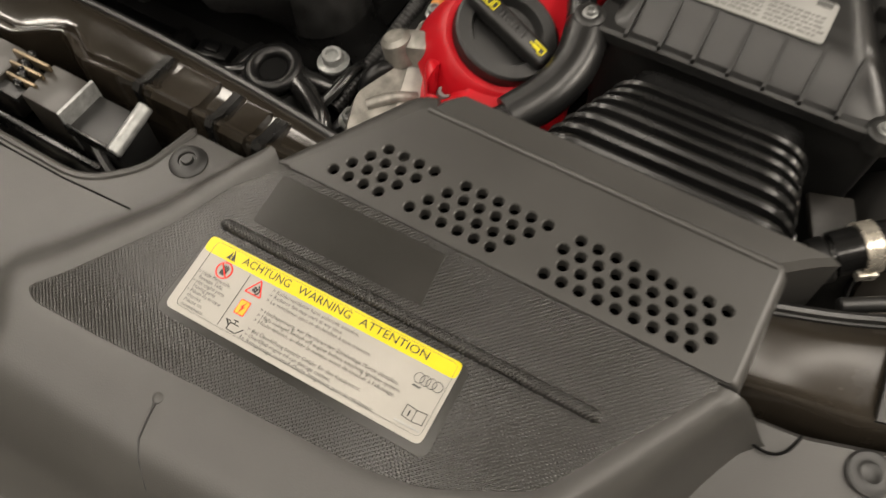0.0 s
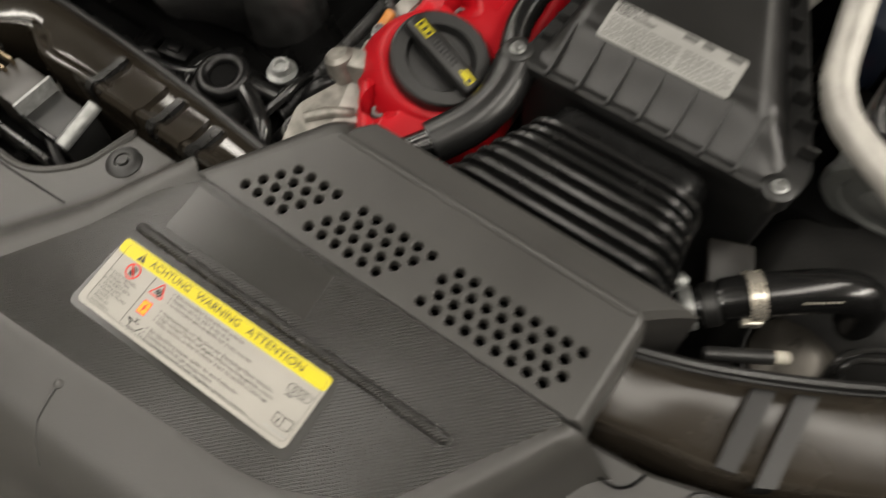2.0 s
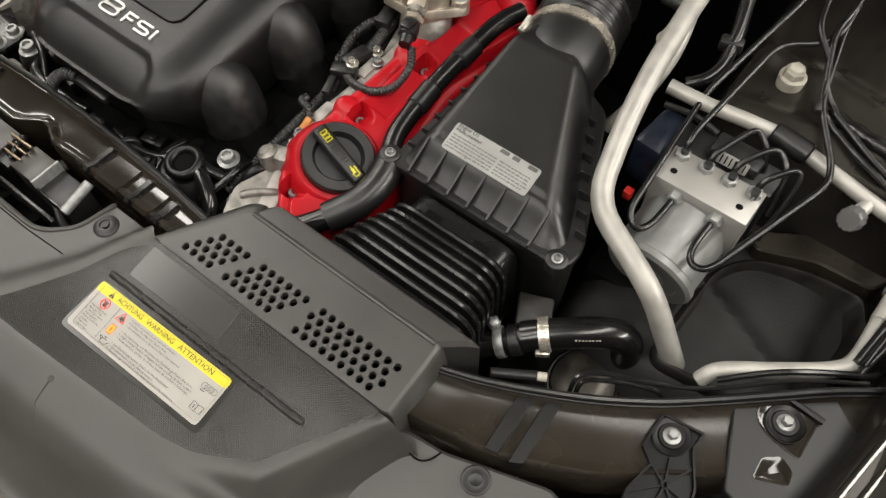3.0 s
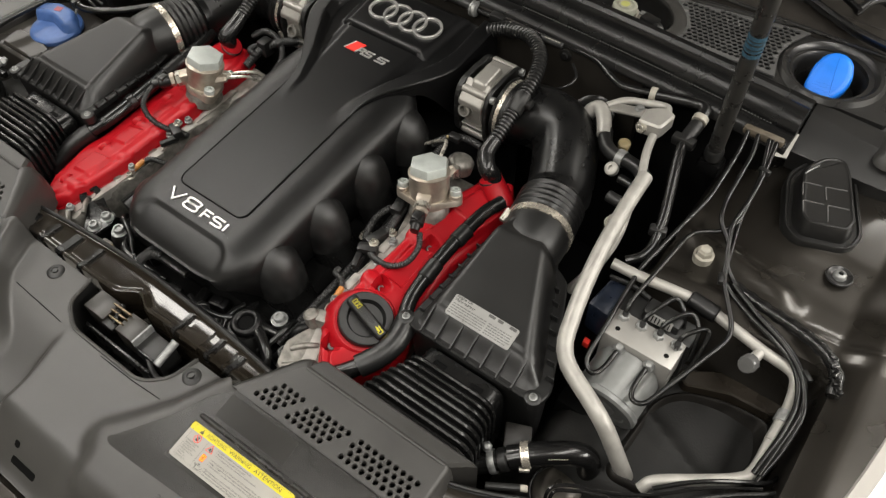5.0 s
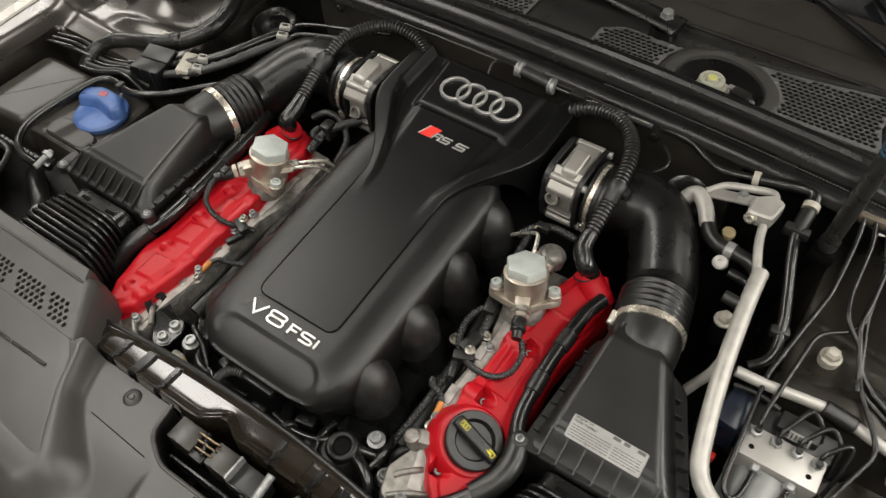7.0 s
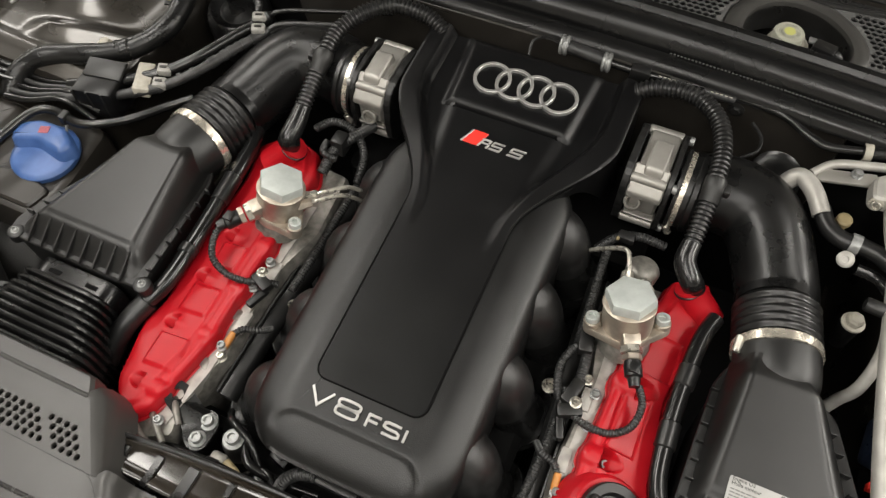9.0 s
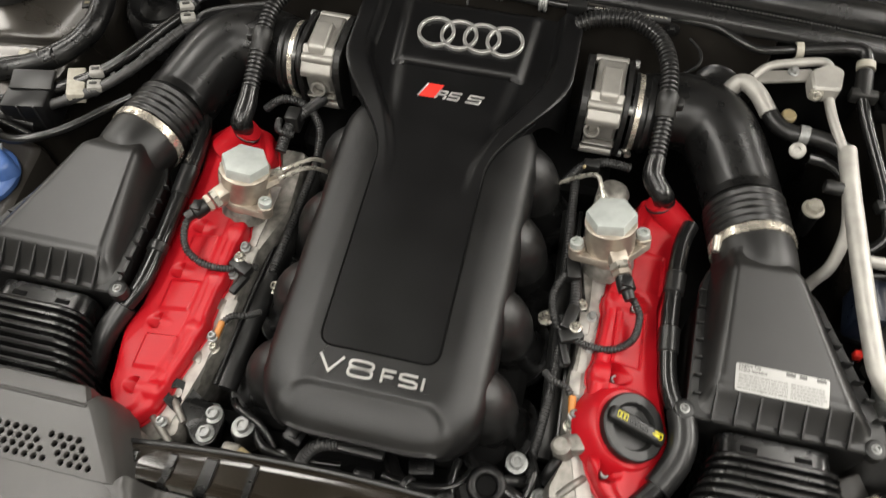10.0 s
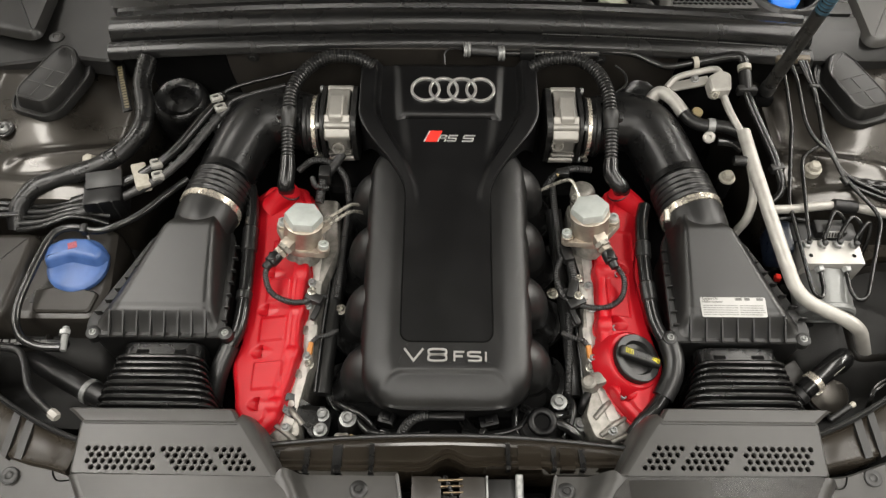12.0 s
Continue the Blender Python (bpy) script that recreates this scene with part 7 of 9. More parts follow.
# ---------------------------------------------------------------- coolant pipes on the driver's side
def ac_pipes():
    t = thing("air_conditioning_pipe", (0.5, -0.1, 0.74), "off-white bare aluminium air conditioning pipe with bends", "pipe")
    part("thick_pipe", bent(B(), [(0.487, -0.018, 0.837), (0.490, -0.075, 0.834), (0.499, -0.165, 0.826), (0.511, -0.235, 0.811), (0.529, -0.305, 0.788), (0.616, -0.347, 0.776), (0.682, -0.351, 0.650)], 0.0108, 0.030, 20), M_PIPE, t)
    part("thin_pipe", tube(B(), [(0.460, 0.060, 0.852), (0.468, 0.02, 0.846), (0.482, -0.02, 0.838), (0.494, -0.06, 0.834)], 0.0062, 14), M_PIPE, t)
    bl = part("joint_block", slab(B(), [(0.436, 0.044), (0.470, 0.048), (0.476, 0.086), (0.458, 0.094), (0.434, 0.076)], 0.846, 0.870, 0.007, 0.003), M_PIPE, t)
    part("screw", bolt(B(), (0.443, 0.045, 0.859), (-0.1, -1, 0.3), 0.006, 0.005, 0.009, True), M_STEEL, bl)
    part("loop", tube(B(), [(0.462, 0.082, 0.862), (0.455, 0.103, 0.860), (0.425, 0.103, 0.853), (0.392, 0.098, 0.845), (0.372, 0.080, 0.838)], 0.0058, 14), M_PIPE, t)
    part("bracket", box(B(), (0.410, 0.082, 0.846), (0.066, 0.020, 0.005), 0.002, turned(0, -12, 4)), M_CAST, t)
    part("bracket_bolt", bolt(B(), (0.420, 0.088, 0.85), (0, 0, 1), 0.0055, 0.005, 0.008), M_ZINC, t)
    part("elbow", tube(B(), [(0.346, 0.064, 0.796), (0.349, 0.070, 0.820), (0.362, 0.074, 0.833), (0.380, 0.056, 0.835), (0.396, 0.030, 0.829)], 0.0112, 18), M_PIPE, t)
    part("rubber_hose", tube(B(), [(0.394, 0.040, 0.829), (0.406, 0.018, 0.826), (0.424, 0.006, 0.826), (0.446, 0.003, 0.828), (0.470, -0.004, 0.83), (0.488, -0.018, 0.832)], 0.0108, 18), M_RUBBER, t)
    part("hose_clamp", band(B(), (0.439, 0.003, 0.828), (1, -0.1, 0.05), 0.0112, 0.011, 0.0014), M_ZINC, t)
    part("clamp_ear", lathe(B(), (0.436, -0.012, 0.815), (-0.2, -0.6, 0.8), [(0, 0.010), (0.008, 0.010), (0.0095, 0.008), (0.0095, 0.004), (0.006, 0.0035)], 20), M_PIPE, t)
    part("under_pipe", tube(B(), [(0.45, -0.018, 0.812), (0.475, -0.02, 0.81), (0.492, -0.03, 0.806)], 0.0075, 12), M_GLOSSRUB, t)
    p, d = V(0.492, -0.078, 0.832), V(-1, 0.05, 0.05).normalized()
    part("service_port", lathe(B(), p, d, [(0, 0.007), (0.012, 0.007), (0.014, 0.006)], 14), M_PIPE, t)
    part("service_cap", lathe(B(), p + d * 0.012, d, [(0, 0.0085), (0.018, 0.0085), (0.02, 0.007)], 12), M_BOX, t)
    b = thing("plastic_nut", (0.473, -0.06, 0.765), "off-white plastic cap nut below the pipe", "cap nut", "cap nuts")
    part("washer", lathe(B(), (0.473, -0.06, 0.765), (0, 0, 1), [(0, 0.0138), (0.003, 0.0138), (0.004, 0.0115)], 24), M_BEIGE, b)
    part("nut", lathe(B(), (0.473, -0.06, 0.768), (0, 0, 1), [(0, 0.0108), (0.008, 0.0104), (0.0095, 0.0085), (0.0115, 0.0080), (0.0125, 0.0065)], 6), M_BEIGE, b)
    part("post", cyl(B(), (0.473, -0.06, 0.72), (0.473, -0.06, 0.765), 0.012, 16), M_DARK, b)
    b = thing("plastic_plug", (0.425, 0.045, 0.80), "tan plastic plug beside the pipe elbow", "plug")
    part("stem", cyl(B(), (0.425, 0.045, 0.79), (0.425, 0.043, 0.812), 0.007, 14, 0.001), M_TAN, b)
    part("head", cyl(B(), (0.425, 0.043, 0.812), (0.425, 0.042, 0.822), 0.0095, 16, 0.002), M_TAN, b)
    # canister behind the elbow
    c = thing("round_canister", (0.338, 0.130, 0.76), "black dished canister beside the bulkhead", "canister")
    part("body", lathe(B(), (0.338, 0.118, 0.74), (0.05, -0.25, 1), [(0, 0.032), (0.03, 0.034), (0.046, 0.036), (0.050, 0.034), (0.046, 0.026), (0.048, 0.010)], 32), M_GLOSSRUB, c)
    # lower line that runs round the wheel arch
    t = thing("coolant_line", (0.7, -0.2, 0.76), "off-white metal line with a black sleeve round the wheel arch", "pipe")
    part("line", tube(B(), [(0.515, -0.150, 0.800), (0.556, -0.146, 0.797), (0.600, -0.138, 0.794), (0.640, -0.134, 0.791), (0.69, -0.143, 0.788), (0.735, -0.150, 0.784), (0.764, -0.151, 0.780), (0.777, -0.158, 0.778), (0.783, -0.175, 0.776)], 0.0075, 16), M_PIPE, t)
    part("sleeve", cyl(B(), (0.622, -0.1355, 0.793), (0.662, -0.138, 0.790), 0.0115, 16, 0.002), M_RUBBER, t)
    part("corner", tube(B(), [(0.782, -0.168, 0.776), (0.786, -0.20, 0.773), (0.785, -0.25, 0.769)], 0.0078, 16), M_PIPE, t)
    part("clip", cyl(B(), (0.786, -0.205, 0.7725), (0.7855, -0.222, 0.771), 0.0098, 16, 0.001), M_ZINC, t)
    part("front_line", tube(B(), [(0.785, -0.248, 0.769), (0.784, -0.292, 0.765), (0.772, -0.312, 0.763), (0.735, -0.340, 0.760), (0.698, -0.366, 0.756), (0.688, -0.380, 0.745)], 0.0072, 16), M_PIPE, t)
    part("upper_line", tube(B(), [(0.468, -0.165, 0.715), (0.480, -0.152, 0.740), (0.492, -0.142, 0.768), (0.498, -0.11, 0.800), (0.492, -0.075, 0.822)], 0.0072, 14), M_PIPE, t)
    k = thing("service_knob", (0.722, -0.176, 0.77), "grey ribbed plastic cap on the metal line", "cap")
    part("stem", cyl(B(), (0.728, -0.152, 0.784), (0.723, -0.172, 0.780), 0.007, 14), M_PIPE, k)
    loops = []
    d, u, w = frame_of((-0.2, -0.8, 0.5))
    for q, r in ((0, 0.010), (0.002, 0.0120), (0.015, 0.0116), (0.017, 0.0100), (0.0175, 0.004)):
        loops.append([V(0.724, -0.170, 0.780) + d * q + (u * math.cos(2 * math.pi * j / 36) + w * math.sin(2 * math.pi * j / 36)) * (r - 0.0008 * (j % 3 == 0)) for j in range(36)])
    part("cap", rings(B(), loops), M_MESH, k)


def abs_unit():
    t = thing("brake_valve_block", (0.602, -0.23, 0.68), "machined aluminium brake valve block with a round motor", "valve block")
    blk = part("block", box(B(), (0.602, -0.221, 0.757), (0.096, 0.044, 0.058), 0.0015), M_BLOCK, t)
    part("motor", lathe(B(), (0.600, -0.236, 0.732), (-0.04, -1, -0.20), [(0, 0.0445), (0.056, 0.0445), (0.058, 0.0465), (0.064, 0.0465), (0.067, 0.0430), (0.0665, 0.0320), (0.0645, 0.0300), (0.0645, 0.0170), (0.0670, 0.0150), (0.0690, 0.0080), (0.0690, 0.0)], 44), M_MOTOR, t, "grey round pump motor")
    part("valve_cover", box(B(), (0.602, -0.180, 0.745), (0.105, 0.038, 0.075), 0.004), M_BOX, t)
    part("plug", box(B(), (0.608, -0.178, 0.788), (0.05, 0.026, 0.016), 0.003), M_BOX, t)
    part("plug_label", box(B(), (0.609, -0.1925, 0.793), (0.030, 0.004, 0.011), 0.0008, turned(-30, 0, 0)), M_SILVER, t, "pale ribbed strip")
    for k in range(6):
        part("plug_slot", box(B(), (0.5975 + 0.0046 * k, -0.1943, 0.7945), (0.0012, 0.003, 0.008), 0.0002, turned(-30, 0, 0)), M_DARK, t)
    part("carrier", box(B(), (0.60, -0.25, 0.66), (0.13, 0.12, 0.05), 0.01), M_DARK, t)
    # Dark discs stand for the shaded screw holes.
    for x in (0.568, 0.636):
        part("screw_hole", lathe(B(), (x, -0.228, 0.7862), (0, 0, 1), [(0, 0.0035), (0.0004, 0.003)], 12), M_DARK, blk)
    ports = (0.566, 0.591, 0.615, 0.640)
    for x in ports:
        part("pipe_nut", lathe(B(), (x, -0.208, 0.785), (0, 0, 1), [(0, 0.008), (0.007, 0.0075), (0.008, 0.005)], 6), M_ZINC, t)
    for x, y in ((0.582, -0.244), (0.624, -0.246)):
        part("pipe_nut", lathe(B(), (x, -0.242, 0.774), (0, -1, 0.15), [(0, 0.008), (0.008, 0.0075), (0.010, 0.0055)], 6), M_ZINC, t)
    arches = (
        [(0.567, -0.208, 0.786), (0.566, -0.205, 0.802), (0.565, -0.190, 0.805), (0.579, -0.065, 0.820), (0.588, -0.052, 0.822), (0.615, -0.034, 0.824), (0.625, -0.012, 0.830), (0.620, 0.06, 0.848), (0.606, 0.126, 0.866)],
        [(0.592, -0.210, 0.786), (0.590, -0.203, 0.801), (0.608, -0.164, 0.813), (0.615, -0.160, 0.812), (0.630, -0.170, 0.803), (0.640, -0.180, 0.76)],
        [(0.616, -0.208, 0.786), (0.613, -0.201, 0.801), (0.629, -0.177, 0.813), (0.641, -0.169, 0.812), (0.656, -0.183, 0.802), (0.660, -0.200, 0.76)],
        [(0.641, -0.211, 0.786), (0.640, -0.202, 0.801), (0.658, -0.181, 0.811), (0.667, -0.178, 0.806), (0.668, -0.195, 0.785), (0.664, -0.215, 0.74)],
    )
    for pts in arches:
        l = thing("brake_line", pts[0], "thin black brake line arching over the valve block", "brake line", "brake lines")
        part("line", bent(B(), pts, 0.0031), M_GLOSSRUB, l)
        part("ferrule", cyl(B(), pts[0], V(*pts[0]) + V(0, 0, 0.012), 0.0042, 12, 0.0008), M_BOX, l)
    def tower_line(pts):
        l = thing("brake_line", pts[0], "thin black brake line running over the strut tower", "brake line", "brake lines")
        part("line", bent(B(), pts, 0.0034, 0.014), M_GLOSSRUB, l)
    tower_line([(0.582, -0.244, 0.775), (0.580, -0.285, 0.773), (0.571, -0.300, 0.774), (0.557, -0.291, 0.782), (0.549, -0.136, 0.801), (0.565, -0.048, 0.820), (0.575, 0.004, 0.830), (0.575, 0.085, 0.852), (0.570, 0.128, 0.866)])
    tower_line([(0.623, -0.245, 0.774), (0.621, -0.284, 0.772), (0.628, -0.300, 0.771), (0.644, -0.297, 0.772), (0.689, -0.171, 0.800), (0.684, -0.150, 0.802), (0.648, -0.102, 0.813), (0.641, -0.078, 0.815), (0.625, -0.008, 0.828), (0.619, 0.06, 0.850), (0.600, 0.128, 0.866)])
    tower_line([(0.584, 0.128, 0.866), (0.593, 0.090, 0.857), (0.596, 0.007, 0.836), (0.604, -0.027, 0.832), (0.631, -0.050, 0.822), (0.645, -0.098, 0.812), (0.662, -0.108, 0.806), (0.695, -0.124, 0.803), (0.726, -0.135, 0.800), (0.766, -0.149, 0.792), (0.784, -0.175, 0.790), (0.792, -0.207, 0.788), (0.791, -0.245, 0.782), (0.784, -0.300, 0.772)])
    tower_line([(0.612, 0.128, 0.866), (0.621, 0.060, 0.850), (0.622, 0.012, 0.837), (0.619, -0.023, 0.832), (0.638, -0.075, 0.817), (0.655, -0.089, 0.809), (0.691, -0.114, 0.804), (0.730, -0.124, 0.800), (0.768, -0.142, 0.793), (0.790, -0.170, 0.791), (0.799, -0.202, 0.789), (0.796, -0.245, 0.783), (0.790, -0.300, 0.774)])
    tower_line([(0.660, -0.098, 0.812), (0.705, -0.121, 0.806), (0.752, -0.138, 0.798), (0.780, -0.160, 0.793), (0.797, -0.190, 0.791), (0.803, -0.215, 0.789), (0.800, -0.262, 0.780), (0.79, -0.31, 0.77)])
    for x, y, z, a in ((0.619, 0.072, 0.853, 80), (0.643, -0.100, 0.813, 20), (0.786, -0.158, 0.793, 50)):
        c = thing("line_clip", (x, y, z), "small black clip round the brake lines", "clip", "brake line clips")
        part("block", box(B(), (x, y, z), (0.017, 0.007, 0.008), 0.002, turned(0, 0, a - 90)), M_BOX, c)
    c = thing("line_clip", (0.607, 0.115, 0.86), "tan plastic clip block holding brake lines at the bulkhead", "clip")
    part("block", box(B(), (0.592, 0.126, 0.863), (0.060, 0.013, 0.014), 0.005), M_DULLTAN, c)
    e = thing("harness_plug", (0.535, -0.20, 0.74), "dark blue-black control unit plug with a small red lock", "plug")
    part("housing", box(B(), (0.536, -0.185, 0.752), (0.036, 0.06, 0.06), 0.008, turned(0, 0, -6)), material("blue_black_plastic", (0.008, 0.012, 0.022), 0.35, spots=0.2), e)
    part("red_lock", box(B(), (0.535, -0.235, 0.728), (0.009, 0.009, 0.012), 0.0012), M_REDINK, e, "small red lock")
    part("lever", tube(B(), [(0.520, -0.16, 0.785), (0.55, -0.158, 0.788), (0.58, -0.162, 0.785)], 0.0035, 8), M_BOX, e)
    # taped cable bundle at the fender rail
    h = thing("fender_harness", (0.8, -0.15, 0.80), "shiny black taped cable bundle on the fender rail", "harness")
    part("taped_cable", ribbed(B(), [(0.655, -0.085, 0.795), (0.70, -0.100, 0.802), (0.75, -0.112, 0.808), (0.79, -0.128, 0.812), (0.812, -0.150, 0.812), (0.818, -0.178, 0.808)], 0.009, 0.02, 0.0012, 14), M_GLOSSRUB, h)
    for k in range(5):
        part("tape_tail", box(B(), (0.800 + 0.005 * k, -0.135 - 0.010 * k, 0.819), (0.012, 0.006, 0.007), 0.002, turned(20 * k, 10, 35 * k)), M_GLOSSRUB, h)


def front_right(s):
    """The curved glossy carrier beside each duct, with its bars, end plate and bracket."""
    t = thing("headlamp_carrier", (s * 0.66, -0.46, 0.72), "glossy brown-black curved headlamp carrier with satin bars", "carrier", "headlamp carriers")
    up = glide([(0.503, -0.516, 0), (0.544, -0.501, 0), (0.585, -0.481, 0), (0.631, -0.455, 0), (0.674, -0.425, 0), (0.714, -0.391, 0), (0.745, -0.363, 0), (0.781, -0.331, 0), (0.835, -0.290, 0)], 6)
    lo = glide([(0.511, -0.562, 0), (0.540, -0.553, 0), (0.581, -0.544, 0), (0.620, -0.528, 0), (0.663, -0.506, 0), (0.700, -0.478, 0), (0.750, -0.44, 0), (0.81, -0.385, 0), (0.87, -0.340, 0)], 6)
    secs = []
    for i, (a, b) in enumerate(zip(up, lo)):
        d = b - a
        lift = 0.006 * (1 - smooth01(i / 9.0)) ** 2
        secs.append([V(s * p.x, p.y, z) for p, z in ((a - d * 0.04, 0.68), (a - d * 0.04, 0.7655), (a + d * 0.01, 0.768), (a + d * 0.06, 0.7655), (a + d * 0.10, 0.7575 + lift), (a + d * 0.20, 0.7535 + lift), (a + d * 0.45, 0.7520 + lift), (a + d * 0.80, 0.7525 + lift), (a + d * 0.90, 0.7545 + lift), (a + d * 0.95, 0.7560 + lift), (b, 0.753 + lift), (b + d * 0.02, 0.70))])
    part("shell", rings(B(), secs), M_CARRIER, t, smooth=50)
    part("bead", sweep(B(), [V(s * p.x, p.y, 0.768) for p in up], 0.0030, 8), M_RUBBER, t)
    part("bead", sweep(B(), [V(s * (p.x * 0.93 + q.x * 0.07), p.y * 0.93 + q.y * 0.07, 0.7665) for p, q in zip(up, lo)], 0.0016, 8), M_SATIN, t)
    for x0, x1, y0, y1, y2, y3 in ((0.575, 0.587, -0.489, -0.483, -0.543, -0.540), (0.597, 0.608, -0.477, -0.471, -0.541, -0.535)):
        o = mirror([(x0, y0), (x0 + 0.0035, y2), (x1 + 0.0025, y3), (x1, y1)], s)
        bar = B()
        rings(bar, [[V(p[0], p[1], z) for p, z in zip(o, (zr, zf, zf, zr))] for zr, zf in ((0.752, 0.742), (0.7595, 0.7575))])
        part("satin_bar", bar, M_LID, t, "satin black bar")
    # end plate with a glossy recess round its bolt
    part("end_plate", slab(B(), mirror([(0.7215, -0.387), (0.786, -0.330), (0.850, -0.375), (0.80, -0.47), (0.748, -0.455)], s)[::s], 0.745, 0.7575, 0.003, 0.0012), M_BOX, t, "satin black end plate")
    part("recess", dome(B(), rounded(mirror([(0.739, -0.373), (0.755, -0.360), (0.783, -0.358), (0.783, -0.397), (0.757, -0.395), (0.741, -0.386)], s)[::s], [0.006, 0.008, 0.003, 0.003, 0.010, 0.008][::s], 5), [(0.0015, 0.7565), (0.0008, 0.7582), (-0.0006, 0.7582), (-0.0018, 0.7577)]), M_GLOSS, t)
    part("recess", dome(B(), rounded(mirror([(0.760, -0.414), (0.772, -0.404), (0.784, -0.410), (0.786, -0.422), (0.761, -0.433)], s)[::s], 0.003, 4), [(0.0010, 0.7565), (0.0006, 0.7582), (-0.0006, 0.7582), (-0.0018, 0.7577)]), M_GLOSS, t)
    part("end_lip", tube(B(), [(s * x, y, 0.7605) for x, y in ((0.715, -0.386), (0.746, -0.359), (0.752, -0.356), (0.786, -0.358))], 0.0034, 8), M_SATIN, t)
    rims = [(0, 0.0165), (0.0020, 0.0165), (0.0028, 0.0155), (0.0020, 0.0135), (0.0016, 0.0115), (0.0030, 0.0105), (0.0030, 0.0)]
    for x, y, z in ((0.762, -0.377, 0.7575),):
        boss = part("bolt_boss", lathe(B(), (s * x, y, z), (0, 0, 1), rims, 28), M_SATIN, t)
        part("bolt", bolt(B(), (s * x, y, z + 0.0025), (0, 0, 1), 0.0046, 0.006, 0.0074), M_ZINC, boss)
    # ribbed bracket that carries the headlamp
    br = thing("headlamp_bracket", (s * 0.70, -0.49, 0.73), "black plastic headlamp bracket with triangular ribs", "bracket", "headlamp brackets")
    edge = [(0.680, -0.430), (0.714, -0.425), (0.713, -0.441), (0.729, -0.468), (0.740, -0.505), (0.735, -0.545), (0.694, -0.550), (0.687, -0.500), (0.692, -0.472), (0.680, -0.463), (0.679, -0.446)]
    part("plate", slab(B(), mirror(edge, s)[::s], 0.735, 0.7545, 0.002, 0.001), M_SATIN, br)
    loop = [V(s * x, y, 0) for x, y in edge]
    for a, b in zip(loop, loop[1:] + loop[:1]):
        rim = B()
        w = V(-(b - a).y, (b - a).x, 0).normalized() * 0.0010
        rings(rim, [[V(p.x, p.y, z) for p in (a - w, a + w, b + w, b - w)] for z in (0.750, 0.7585)])
        part("rim", rim, M_SATIN, br)
    hub = V(s * 0.709, -0.480, 0)
    part("hub", lathe(B(), (hub.x, hub.y, 0.752), (0, 0, 1), [(0, 0.0038), (0.0065, 0.0036), (0.0065, 0.0022), (0.004, 0.002)], 16), M_SATIN, br)
    for x, y in ((0.692, -0.472), (0.702, -0.458), (0.720, -0.456), (0.733, -0.482), (0.688, -0.502), (0.739, -0.505), (0.712, -0.548)):
        e = V(s * x, y, 0)
        w = V(-(e - hub).y, (e - hub).x, 0).normalized() * 0.0009
        rib = B()
        rings(rib, [[V(p.x, p.y, z) for p in (hub - w, hub + w, e + w, e - w)] for z in (0.752, 0.7578)])
        part("rib", rib, M_SATIN, br)
    boss = part("bolt_boss", lathe(B(), (s * 0.694, -0.442, 0.7545), (0, 0, 1), rims, 28), M_SATIN, br)
    part("bolt", bolt(B(), (s * 0.694, -0.442, 0.7570), (0, 0, 1), 0.0046, 0.006, 0.0074), M_ZINC, boss)
    if s < 0:
        # this side sits a little further out and forward
        for ob in (t, br):
            ob.location += V(-0.014, -0.014, 0)
    hl = thing("headlamp", (s * 0.70, -0.58, 0.65), "dark headlamp housing below the carrier", "headlamp", "headlamps")
    part("housing", slab(B(), mirror([(0.55, -0.62), (0.86, -0.45), (0.86, -0.70), (0.60, -0.78)], s)[::s], 0.55, 0.728, 0.03, 0.012), M_SATIN, hl)
    fr = thing("wing_corner_panel", (s * 0.59, -0.62, 0.73), "grey plastic corner panel beside the duct cover", "cover panel", "corner panels")
    top = lambda x, y: 0.746 - 0.05 * smooth01((-0.62 - y) / 0.15)
    part("panel", slab(B(), mirror([(0.506, -0.574), (0.517, -0.567), (0.552, -0.563), (0.606, -0.545), (0.640, -0.534), (0.72, -0.56), (0.68, -0.72), (0.60, -0.80), (0.44, -0.80), (0.46, -0.70)], s)[::s], 0.715, top, 0.006, 0.003), M_DUCT, fr)
    part("tab_joint", sweep(B(), glide([V(s * x, y, 0.7462) for x, y in ((0.512, -0.578), (0.524, -0.581), (0.539, -0.582), (0.547, -0.576), (0.551, -0.565))], 5), 0.0009, 6), M_DARK, fr)
    part("clip", lathe(B(), (0.587 if s > 0 else -0.608, -0.566 if s > 0 else -0.576, 0.7455), (0, 0, 1), [(0, 0.0125), (0.0015, 0.0125), (0.0022, 0.0110), (0.0014, 0.0075), (0.0022, 0.0055), (0.0012, 0.0040), (0.0012, 0.0)], 24), M_BOX, fr)


